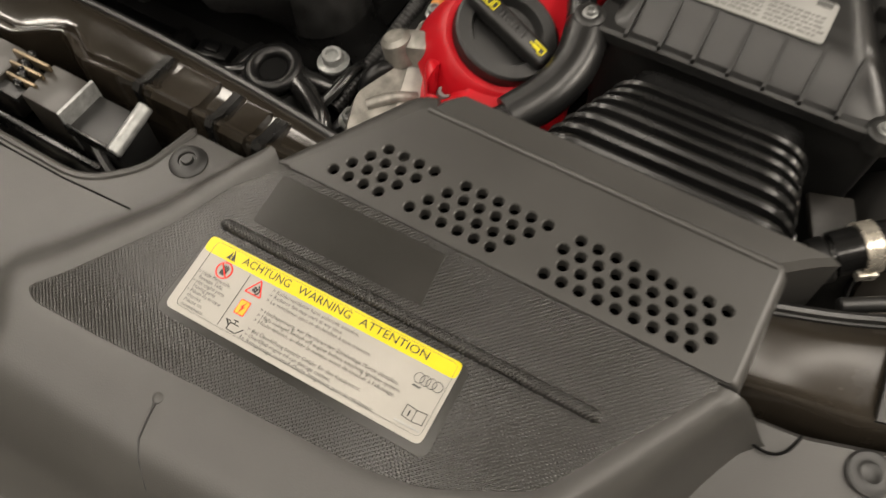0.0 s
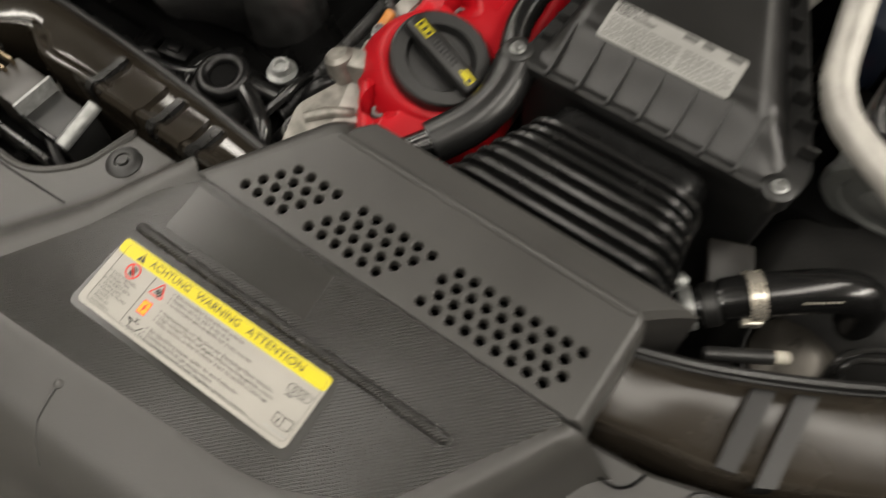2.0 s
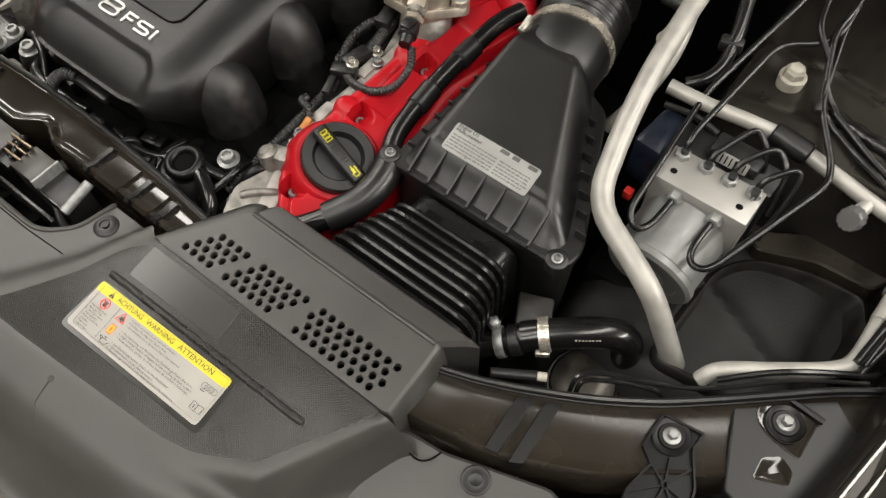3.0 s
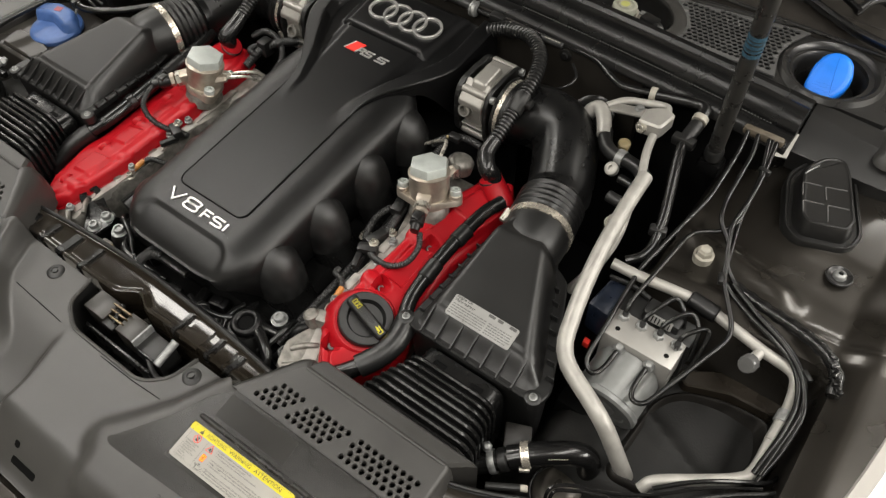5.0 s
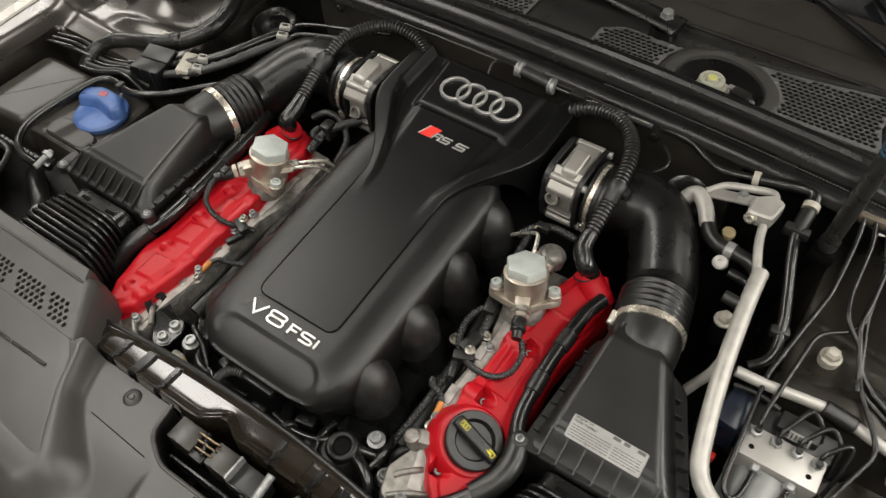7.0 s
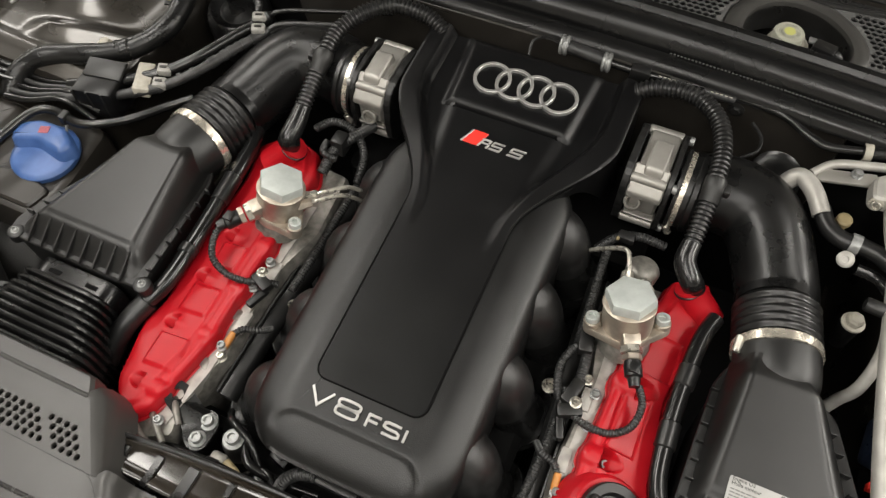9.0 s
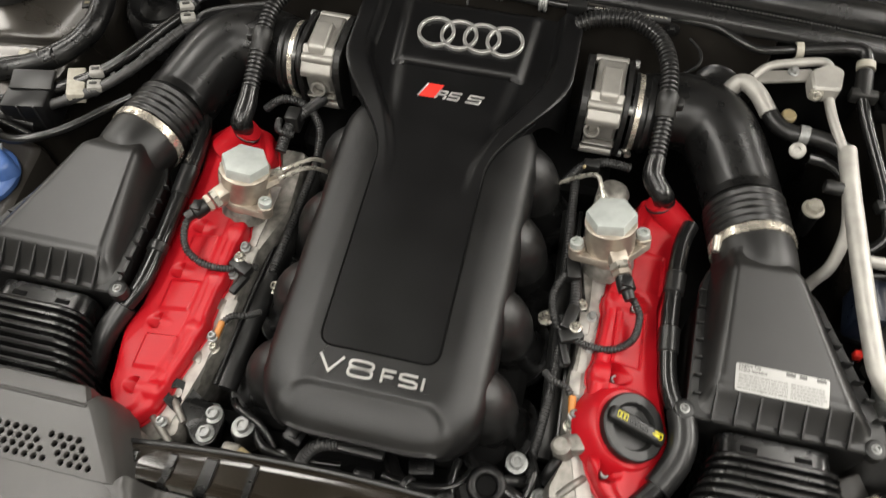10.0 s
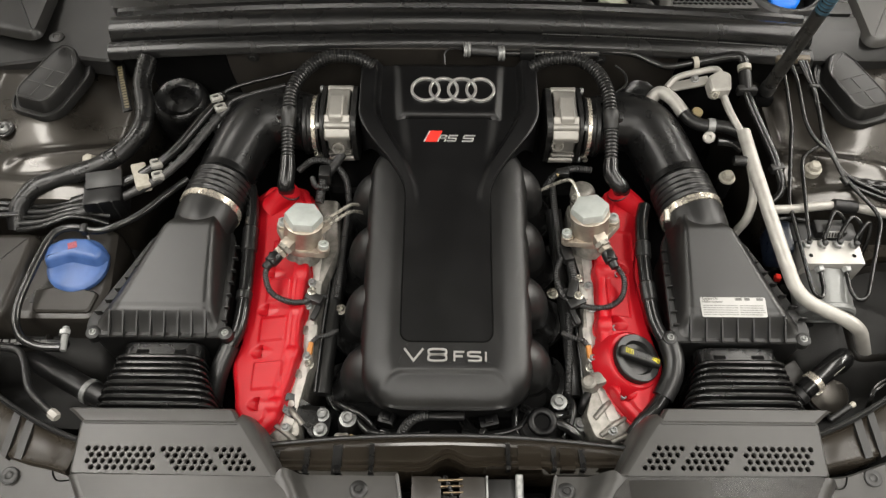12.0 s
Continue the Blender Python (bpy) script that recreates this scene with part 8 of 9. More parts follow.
def front_hose():
    t = thing("radiator_hose", (0.58, -0.4, 0.68), "shiny black rubber hose with a steel clamp", "hose")
    part("hose", tube(B(), [(0.538, -0.425, 0.712), (0.556, -0.411, 0.718), (0.580, -0.393, 0.722), (0.600, -0.378, 0.721), (0.614, -0.369, 0.712), (0.621, -0.366, 0.69), (0.621, -0.366, 0.63)], 0.0150, 22), M_GLOSSRUB, t)
    part("clamp", band(B(), (0.554, -0.413, 0.7175), (0.8, 0.6, 0.2), 0.0158, 0.010, 0.0014), M_CLAMP, t)
    part("screw", box(B(), (0.561, -0.426, 0.709), (0.014, 0.008, 0.008), 0.002, turned(0, 0, 35)), M_STEEL, t)
    part("spigot", tube(B(), [(0.492, -0.462, 0.690), (0.512, -0.446, 0.697), (0.542, -0.422, 0.712)], 0.0135, 18), M_GLOSSRUB, t)
    part("ring", lathe(B(), (0.519, -0.4405, 0.700), (0.78, 0.6, 0.33), [(0, 0.0136), (0, 0.0150), (0.001, 0.0157), (0.008, 0.0157), (0.009, 0.0150), (0.009, 0.0136)], 28), M_ZINC, t)
    part("collar", lathe(B(), (0.529, -0.433, 0.705), (0.78, 0.6, 0.33), [(0, 0.0138), (0.001, 0.0155), (0.010, 0.0155), (0.012, 0.0138)], 24), M_BOX, t)
    for k in range(8):
        part("print_glint_mark", box(B(), (0.5825 + 0.0025 * k, -0.4065 + 0.0019 * k, 0.7308), (0.0014, 0.0012, 0.0008), 0.0, turned(45, 0, 37)), M_BEIGE, t)
    c = thing("round_valve", (0.600, -0.39, 0.64), "dull metal round valve under the hose", "valve")
    part("cup", lathe(B(), (0.602, -0.402, 0.625), (0, -0.15, 1), [(0, 0.034), (0.030, 0.034), (0.036, 0.031), (0.040, 0.022), (0.0415, 0.012), (0.0415, 0.0)], 36), material("dull_bronze_metal", (0.05, 0.045, 0.038), 0.36, metal=0.6, grain=0.06, spots=0.15, spot_size=0.02), c)
    part("rim", torus(B(), (0.602, -0.4065, 0.655), (0, -0.15, 1), 0.0345, 0.0022, 36, 8), M_SATIN, c)
    f = thing("plastic_flap", (0.535, -0.395, 0.70), "dirty tan plastic bracket beside the air duct", "bracket")
    part("plate", box(B(), (0.533, -0.398, 0.706), (0.036, 0.042, 0.006), 0.0025, turned(10, 14, 30)), M_TRAY, f)
    part("stud", lathe(B(), (0.508, -0.430, 0.712), (0.2, -0.3, 1), [(0, 0.007), (0.004, 0.007), (0.006, 0.005), (0.010, 0.0045), (0.011, 0.003)], 6), M_ZINC, f)
    w = thing("headlamp_wiring", (0.62, -0.44, 0.76), "thin black wires along the headlamp carrier", "wiring")
    part("wire", tube(B(), [(0.608, -0.462, 0.742), (0.606, -0.456, 0.764), (0.609, -0.447, 0.770), (0.625, -0.434, 0.771), (0.668, -0.413, 0.769), (0.706, -0.386, 0.768), (0.75, -0.345, 0.770), (0.80, -0.31, 0.770)], 0.0021, 8), M_GLOSSRUB, w)
    part("wire", tube(B(), [(0.612, -0.461, 0.742), (0.611, -0.454, 0.762), (0.614, -0.447, 0.766), (0.626, -0.439, 0.767), (0.646, -0.427, 0.766), (0.664, -0.419, 0.762), (0.672, -0.413, 0.745)], 0.0021, 8), M_GLOSSRUB, w)
    part("wire", tube(B(), [(0.700, -0.380, 0.764), (0.730, -0.352, 0.770), (0.760, -0.330, 0.774), (0.800, -0.300, 0.768), (0.812, -0.270, 0.74)], 0.0028, 8), M_GLOSSRUB, w)
    part("plug", cyl(B(), (0.543, -0.487, 0.755), (0.578, -0.466, 0.757), 0.0045, 12, 0.001), M_BOX, w)
    part("tip", cyl(B(), (0.577, -0.4665, 0.757), (0.585, -0.462, 0.757), 0.0042, 12, 0.001), M_BEIGE, w)


def round_housing():
    t = thing("round_housing", (-0.392, 0.085, 0.72), "glossy black round housing beside the bulkhead", "housing")
    part("body", lathe(B(), (-0.392, 0.085, 0.70), (0.05, -0.1, 1), [(0, 0.05), (0.06, 0.05), (0.068, 0.046), (0.070, 0.040), (0.064, 0.036), (0.066, 0.015), (0.070, 0.0)], 36), M_RUBBER, t)


def arch_tray(s):
    t = thing("arch_tray", (s * 0.70, -0.28, 0.66), "dull brown-black moulded tray over the wheel arch", "tray", "arch trays")
    o = rounded(mirror([(0.640, -0.365), (0.775, -0.350), (0.800, -0.225), (0.778, -0.181), (0.723, -0.184), (0.668, -0.206), (0.645, -0.240)], s)[::s], [0.02, 0.03, 0.02, 0.012, 0.03, 0.03, 0.02][::s], 6)
    part("floor", dome(B(), o, [(0.004, 0.62), (0.003, 0.690), (0.0, 0.698), (-0.003, 0.700), (-0.006, 0.697), (-0.012, 0.678), (-0.016, 0.672), (-0.017, 0.671)]), M_TRAY, t)
    part("back_strip", slab(B(), mirror([(0.652, -0.186), (0.668, -0.202), (0.723, -0.180), (0.778, -0.177), (0.792, -0.150), (0.789, -0.128), (0.709, -0.150)], s)[::s], 0.66, lambda x, y: 0.708 + 0.05 * (y + 0.2), 0.006, 0.002), M_CARRIER, t, "satin brown-black rear strip")
    arch = [V(s * x, y, z) for x, y, z in ((0.672, -0.300, 0.668), (0.684, -0.252, 0.672), (0.710, -0.226, 0.674), (0.745, -0.222, 0.672), (0.770, -0.236, 0.668))]
    part("moulded_arch", sweep(B(), glide(arch, 6), 0.007, 12), M_TRAY, t)


def nose_hoses():
    runs = (("coolant_pipe", "shiny black coolant pipe under the cover nose", [(0.015, -0.455, 0.672), (0.035, -0.488, 0.690), (0.065, -0.502, 0.697), (0.098, -0.508, 0.690)], 0.010),
            ("coolant_pipe", "shiny black coolant pipe beside the thermostat", [(0.105, -0.44, 0.69), (0.120, -0.462, 0.712), (0.150, -0.470, 0.712), (0.178, -0.462, 0.70)], 0.007),
            ("vacuum_hose", "thin black vacuum hose by the lifting bracket", [(-0.175, -0.445, 0.70), (-0.160, -0.458, 0.716), (-0.130, -0.470, 0.712), (-0.110, -0.488, 0.698)], 0.0045),
            ("vacuum_hose", "thin black vacuum hose below the cover nose", [(-0.125, -0.505, 0.69), (-0.098, -0.492, 0.705), (-0.070, -0.507, 0.70), (-0.045, -0.512, 0.69)], 0.004),
            ("sensor_lead", "black sensor lead beside the cylinder head", [(0.178, -0.43, 0.70), (0.186, -0.452, 0.716), (0.182, -0.478, 0.712), (0.170, -0.498, 0.70)], 0.0042),
            ("coolant_pipe", "shiny black coolant pipe behind the cross member", [(-0.24, -0.515, 0.69), (-0.19, -0.512, 0.703), (-0.13, -0.512, 0.703), (-0.08, -0.517, 0.695)], 0.0075))
    for name, label, pts, r in runs:
        t = thing(name, pts[0], label, "hose")
        part("hose", tube(B(), pts, r, 14), M_GLOSSRUB, t)
        a, b = V(*pts[1]), V(*pts[2])
        part("collar", cyl(B(), a.lerp(b, 0.35), a.lerp(b, 0.6), r * 1.25, 16, r * 0.15), M_BOX, t)
    for x, y, z, sx, sy, sz, a in ((0.060, -0.470, 0.685, 0.030, 0.018, 0.018, 12), (-0.095, -0.465, 0.68, 0.026, 0.020, 0.02, -15), (0.095, -0.500, 0.703, 0.018, 0.014, 0.016, 30), (-0.035, -0.503, 0.697, 0.020, 0.014, 0.018, 0)):
        t = thing("cable_plug", (x, y, z - 0.01), "black plastic cable plug under the cover nose", "plug", "nose plugs")
        part("body", box(B(), (x, y, z), (sx, sy, sz), 0.003, turned(0, 0, a)), M_SATIN, t)
        part("latch_tab", box(B(), (x, y, z + sz / 2 + 0.001), (sx * 0.4, sy * 0.5, 0.004), 0.001, turned(0, 0, a)), M_SATIN, t)


bonnet()
gas_strut()
nose_hoses()
for s in (-1, 1):
    arch_tray(s)
round_housing()
cowl_details()
for s in (-1, 1):
    strut_cover(s)
    front_right(s)
ac_pipes()
abs_unit()
front_hose()

# ---------------------------------------------------------------- tank side
def tank_side():
    t = thing("washer_tank", (-0.62, -0.25, 0.6), "dark grey plastic fluid tank with a stepped top", "fluid tank")
    o = rounded([(-0.700, -0.336), (-0.550, -0.336), (-0.535, -0.285), (-0.548, -0.165), (-0.66, -0.160), (-0.700, -0.20)], 0.02, 5)
    part("tank", dome(B(), o, [(0.0, 0.55), (0.0, 0.736), (-0.004, 0.746), (-0.012, 0.750), (-0.016, 0.750)]), M_TANK, t)
    part("top_step", slab(B(), [(-0.648, -0.325), (-0.560, -0.325), (-0.552, -0.290), (-0.60, -0.278), (-0.655, -0.285)], 0.745, 0.757, 0.008, 0.003), M_TANK, t)
    for k in range(4):
        part("moulded_mark", box(B(), (-0.655 + 0.012 * k, -0.300, 0.7515), (0.007, 0.014, 0.002), 0.0005), M_BOX, t)
    c = thing("filler_plug", (-0.596, -0.242, 0.75), "faded blue plastic tank cap with a raised grip", "filler cap")
    part("disc", lathe(B(), (-0.596, -0.242, 0.750), (0, -0.05, 1), [(0, 0.046), (0.003, 0.048), (0.010, 0.048), (0.013, 0.0455), (0.015, 0.040), (0.0155, 0.0)], 48), M_NAVY, c)
    part("seal_ring", lathe(B(), (-0.596, -0.242, 0.744), (0, -0.05, 1), [(0, 0.047), (0.007, 0.047)], 40), M_RUBBER, c)
    g = rounded([(-0.640, -0.252), (-0.604, -0.238), (-0.556, -0.248), (-0.550, -0.226), (-0.580, -0.205), (-0.618, -0.205), (-0.645, -0.222)], 0.010, 4)
    part("grip", dome(B(), g, [(0.004, 0.758), (0.0, 0.778), (-0.003, 0.783), (-0.008, 0.785)]), M_NAVY, c)
    part("red_mark", box(B(), (-0.600, -0.222, 0.7855), (0.014, 0.012, 0.0006), 0, turned(0, 0, 20)), material("faded_red_print", (0.3, 0.06, 0.08), 0.5, spots=0.4, spot_size=0.004), c)
    f = thing("fuse_box", (-0.70, -0.25, 0.72), "grey plastic relay box beside the fluid tank", "relay box")
    part("lid", dome(B(), rounded([(-0.80, -0.350), (-0.684, -0.338), (-0.672, -0.188), (-0.80, -0.192)], 0.018, 5), [(0.004, 0.66), (0.003, 0.758), (-0.001, 0.766), (-0.006, 0.769), (-0.010, 0.770), (-0.0105, 0.770), (-0.014, 0.770)]), M_TANK, f)
    h = thing("tank_hose", (-0.62, -0.25, 0.74), "shiny black hose looping round the fluid tank", "hose")
    part("hose", tube(B(), [(-0.440, -0.09, 0.788), (-0.467, -0.115, 0.785), (-0.500, -0.155, 0.785), (-0.536, -0.182, 0.785), (-0.569, -0.193, 0.784), (-0.612, -0.188, 0.785), (-0.638, -0.207, 0.786), (-0.652, -0.280, 0.784), (-0.657, -0.338, 0.778), (-0.644, -0.374, 0.770), (-0.615, -0.389, 0.766), (-0.580, -0.390, 0.764)], 0.0066, 14, 8), M_GLOSSRUB, h)
    part("fitting", cyl(B(), (-0.581, -0.356, 0.766), (-0.577, -0.395, 0.763), 0.0052, 12, 0.001), M_MOTOR, h)
    part("nut", lathe(B(), (-0.581, -0.362, 0.766), (0.1, -1, -0.1), [(0, 0.0085), (0.007, 0.0085), (0.008, 0.0065)], 6), M_ZINC, h)
    part("clip", box(B(), (-0.588, -0.192, 0.785), (0.010, 0.016, 0.016), 0.002), M_BOX, h)
    part("clip_tail", cyl(B(), (-0.584, -0.198, 0.778), (-0.582, -0.212, 0.762), 0.002, 8), M_ZINC, h)
    b = thing("glossy_rail", (-0.64, -0.37, 0.73), "glossy black rail with pale marks for its highlights", "rail")
    part("rail", box(B(), (-0.66, -0.370, 0.735), (0.15, 0.012, 0.014), 0.005), M_GLOSSRUB, b)
    # Pale marks stand in for highlight lines along the glossy rail.
    for k in range(9):
        part("print_glint_mark", box(B(), (-0.714 + 0.0115 * k, -0.3695, 0.7424), (0.008, 0.005, 0.0006)), M_GREYINK, b)
    r = thing("relay_block", (-0.565, -0.13, 0.76), "dark brown-black relay block with upright fins", "relay block")
    part("body", box(B(), (-0.566, -0.132, 0.785), (0.062, 0.050, 0.052), 0.005, turned(0, 0, 10)), M_SATIN, r)
    part("roof", box(B(), (-0.566, -0.112, 0.814), (0.058, 0.030, 0.006), 0.002, turned(14, 0, 10)), M_BOX, r)
    for k in range(3):
        part("fin", box(B(), (-0.590 + 0.022 * k, -0.160 + 0.004 * k, 0.785), (0.003, 0.006, 0.050), 0.001, turned(0, 0, 10)), M_BOX, r)
    c = thing("beige_connector", (-0.511, -0.10, 0.79), "beige plastic cable connector block", "connector")
    part("block", box(B(), (-0.511, -0.100, 0.804), (0.024, 0.052, 0.018), 0.003, turned(0, 10, 24)), M_BEIGE, c)
    for q in (0, 1):
        k = thing("cable_tie", (-0.488, -0.082, 0.80), "translucent white plastic cable clip", "cable clip", "cable clips")
        part("frame", box(B(), (-0.487 + 0.006 * q, -0.080 - 0.022 * q, 0.815 - 0.004 * q), (0.019, 0.017, 0.012), 0.003, turned(0, 8, 25)), M_TIE, k)
        part("bar", box(B(), (-0.487 + 0.006 * q, -0.080 - 0.022 * q, 0.8215 - 0.004 * q), (0.010, 0.004, 0.003), 0.001, turned(0, 8, 25)), M_DUCT, k)
    for q in (0, 1):
        k = thing("cable_tie", (-0.400, 0.045, 0.82), "translucent white plastic cable clip", "cable clip", "cable clips")
        part("frame", box(B(), (-0.404 + 0.010 * q, 0.048 - 0.020 * q, 0.836 - 0.002 * q), (0.020, 0.016, 0.010), 0.003, turned(0, 8, 30)), M_TIE, k)
        part("bar", box(B(), (-0.404 + 0.010 * q, 0.048 - 0.020 * q, 0.8415 - 0.002 * q), (0.010, 0.004, 0.003), 0.001, turned(0, 8, 30)), M_DUCT, k)
    p = thing("refrigerant_lines", (-0.45, 0.0, 0.80), "pair of black lines and tape-wrapped hose beside the intake hose", "pipe")
    base = [(-0.225, 0.122, 0.846), (-0.30, 0.098, 0.842), (-0.380, 0.070, 0.838), (-0.402, 0.046, 0.829), (-0.424, 0.012, 0.825), (-0.455, -0.045, 0.819), (-0.492, -0.083, 0.810), (-0.530, -0.104, 0.802), (-0.575, -0.125, 0.795), (-0.62, -0.14, 0.788)]
    part("line", tube(B(), base, lambda q, i: 0.0035 if q < 0.27 else 0.0085, 14), M_GLOSSRUB, p)
    off = [(x + 0.012, y - 0.021, z - 0.003) for x, y, z in base[1:]]
    part("line", tube(B(), off, lambda q, i: 0.0035 if q < 0.2 else 0.0072, 14), M_CABLE, p)
    rnd = random.Random(3)
    for k in range(14):
        q = off[2 + k % 4]
        w = off[3 + k % 4]
        f2 = rnd.random()
        part("tape_wrap", cyl(B(), V(*q).lerp(V(*w), f2), V(*q).lerp(V(*w), f2 + 0.12), 0.0084, 12), M_CABLE, p)
    h = thing("wing_harness", (-0.6, -0.08, 0.79), "thick taped black wiring harness over the inner fender", "harness")
    part("trunk", sweep(B(), glide([(-0.530, 0.118, 0.858), (-0.533, 0.07, 0.848), (-0.522, 0.028, 0.838), (-0.520, -0.008, 0.830), (-0.534, -0.040, 0.822), (-0.562, -0.068, 0.814), (-0.60, -0.088, 0.808), (-0.648, -0.104, 0.803), (-0.685, -0.122, 0.798), (-0.706, -0.150, 0.785), (-0.708, -0.18, 0.765)], 6), lambda q, i: 0.0158 + 0.0006 * math.sin(i * 0.7), 18), M_ELBOW, h)
    for x, y, z in ((-0.556, -0.064, 0.816), (-0.572, -0.073, 0.812), (-0.522, 0.01, 0.833)):
        part("tape_knot", torus(B(), (x, y, z), (0.8, 0.5, 0.1), 0.0135, 0.0032, 20, 8), M_GLOSSRUB, h)
    for k in range(6):
        a = -0.02 * k
        part("branch", tube(B(), [(-0.70, -0.13 + a * 0.6, 0.78), (-0.66, -0.135 + a * 0.5, 0.783), (-0.61, -0.128 + a * 0.4, 0.788), (-0.56, -0.10 + a * 0.7, 0.79 - 0.004 * k)], 0.0042, 10), (M_CABLE, M_GLOSSRUB)[k % 2], h)
    for k in range(3):
        part("branch", tube(B(), [(-0.80, -0.155 - 0.012 * k, 0.79), (-0.75, -0.15 - 0.012 * k, 0.795), (-0.70, -0.145 - 0.01 * k, 0.788)], 0.005, 10), M_GLOSSRUB, h)
    d = thing("round_cover", (-0.435, 0.06, 0.74), "black round dished cover beside the bulkhead", "cover")
    part("body", lathe(B(), (-0.500, 0.118, 0.70), (0.05, -0.15, 1), [(0, 0.052), (0.06, 0.052), (0.074, 0.047), (0.078, 0.041), (0.073, 0.035), (0.071, 0.028), (0.075, 0.020), (0.076, 0.0)], 44), M_HATCH, d)
    n = thing("stamped_plate", (-0.566, 0.06, 0.81), "dark strip with a row of pale stamped marks", "plate")
    part("strip", box(B(), (-0.582, 0.092, 0.8135), (0.016, 0.118, 0.004), 0.001, turned(0, 0, 20.5)), M_SATIN, n)
    for k in range(16):
        part("stamped_mark", box(B(), (-0.600 + 0.0024 * k, 0.141 - 0.0064 * k, 0.8158), (0.008, 0.0040, 0.0006), 0, turned(0, 0, 20.5)), M_STAMP, n)
    # pipe and fitting beside the other headlamp carrier
    q = thing("side_pipe", (-0.66, -0.42, 0.74), "grey-black hose with a white nut by the headlamp carrier", "pipe")
    part("hose", tube(B(), [(-0.80, -0.385, 0.76), (-0.72, -0.391, 0.765), (-0.671, -0.391, 0.766), (-0.643, -0.396, 0.766), (-0.627, -0.415, 0.766), (-0.606, -0.458, 0.766), (-0.564, -0.493, 0.766)], 0.0058, 14), M_RUBBER, q)
    part("white_nut", lathe(B(), (-0.566, -0.491, 0.766), (0.8, -0.6, 0), [(0, 0.0075), (0.012, 0.0075), (0.014, 0.006)], 6), M_WHITE, q, "white plastic nut")
    part("bracket", box(B(), (-0.70, -0.425, 0.742), (0.012, 0.05, 0.012), 0.003, turned(0, 0, -30)), M_PAINT, q)
    u = thing("lower_hose", (-0.56, -0.42, 0.66), "matt black hose with a small steel clamp beside the duct", "hose")
    part("hose", tube(B(), [(-0.70, -0.345, 0.65), (-0.665, -0.368, 0.675), (-0.633, -0.388, 0.686), (-0.576, -0.419, 0.694), (-0.548, -0.434, 0.699), (-0.51, -0.450, 0.70)], 0.018, 18), M_RUBBER, u)
    part("clamp", band(B(), (-0.550, -0.433, 0.6985), (1, -0.5, 0.1), 0.0186, 0.009, 0.0014), M_ZINC, u)


# ---------------------------------------------------------------- bonnet latch in the opening
def latch():
    t = thing("bonnet_latch", (0.0, -0.60, 0.70), "black bonnet latch with brass-coloured plates and a steel pin", "latch")
    for cx, w in ((-0.031, 0.041), (0.033, 0.037)):
        part("housing", box(B(), (cx, -0.586, 0.724), (w, 0.032, 0.042), 0.0012), M_TANK, t)
    part("inner_case", box(B(), (0.074, -0.586, 0.716), (0.045, 0.032, 0.036), 0.001), M_BOX, t)
    part("frame_edge", box(B(), (0.0525, -0.586, 0.728), (0.003, 0.034, 0.040), 0.0006), M_ZINC, t)
    part("frame_edge", box(B(), (0.074, -0.6025, 0.7315), (0.046, 0.0025, 0.012), 0.0006), M_HATCH, t)
    part("rear_plate", box(B(), (0.03, -0.616, 0.712), (0.13, 0.004, 0.04), 0.001), M_HATCH, t)
    for k, (y, z) in enumerate(((-0.576, 0.747), (-0.584, 0.745), (-0.592, 0.743))):
        part("brass_plate", box(B(), (0.002 + 0.002 * k, y, z), (0.034 - 0.003 * k, 0.0026, 0.008), 0.0008, turned(0, 0, 2)), M_BRASS, t, "brass-coloured plate")
    part("spring", ribbed(B(), [(-0.006, -0.570, 0.744), (0.000, -0.582, 0.746), (0.004, -0.596, 0.742)], 0.0045, 0.0045, 0.0014, 12), M_HATCH, t)
    part("catch", box(B(), (0.0, -0.600, 0.738), (0.022, 0.010, 0.006), 0.001), M_BOX, t)
    part("pin", cyl(B(), (0.0975, -0.566, 0.744), (0.0975, -0.604, 0.735), 0.0056, 20, 0.001), M_ZINC, t)
    part("cable", tube(B(), [(0.07, -0.60, 0.72), (0.10, -0.612, 0.715), (0.13, -0.60, 0.715)], 0.004, 8), M_CABLE, t)
    part("lower_case", box(B(), (0.03, -0.61, 0.67), (0.22, 0.07, 0.03), 0.004), M_DARK, t)
    for k in range(4):
        part("inner_rib", box(B(), (-0.05 + 0.05 * k, -0.622, 0.69), (0.012, 0.02, 0.03), 0.003), M_DARK, t)


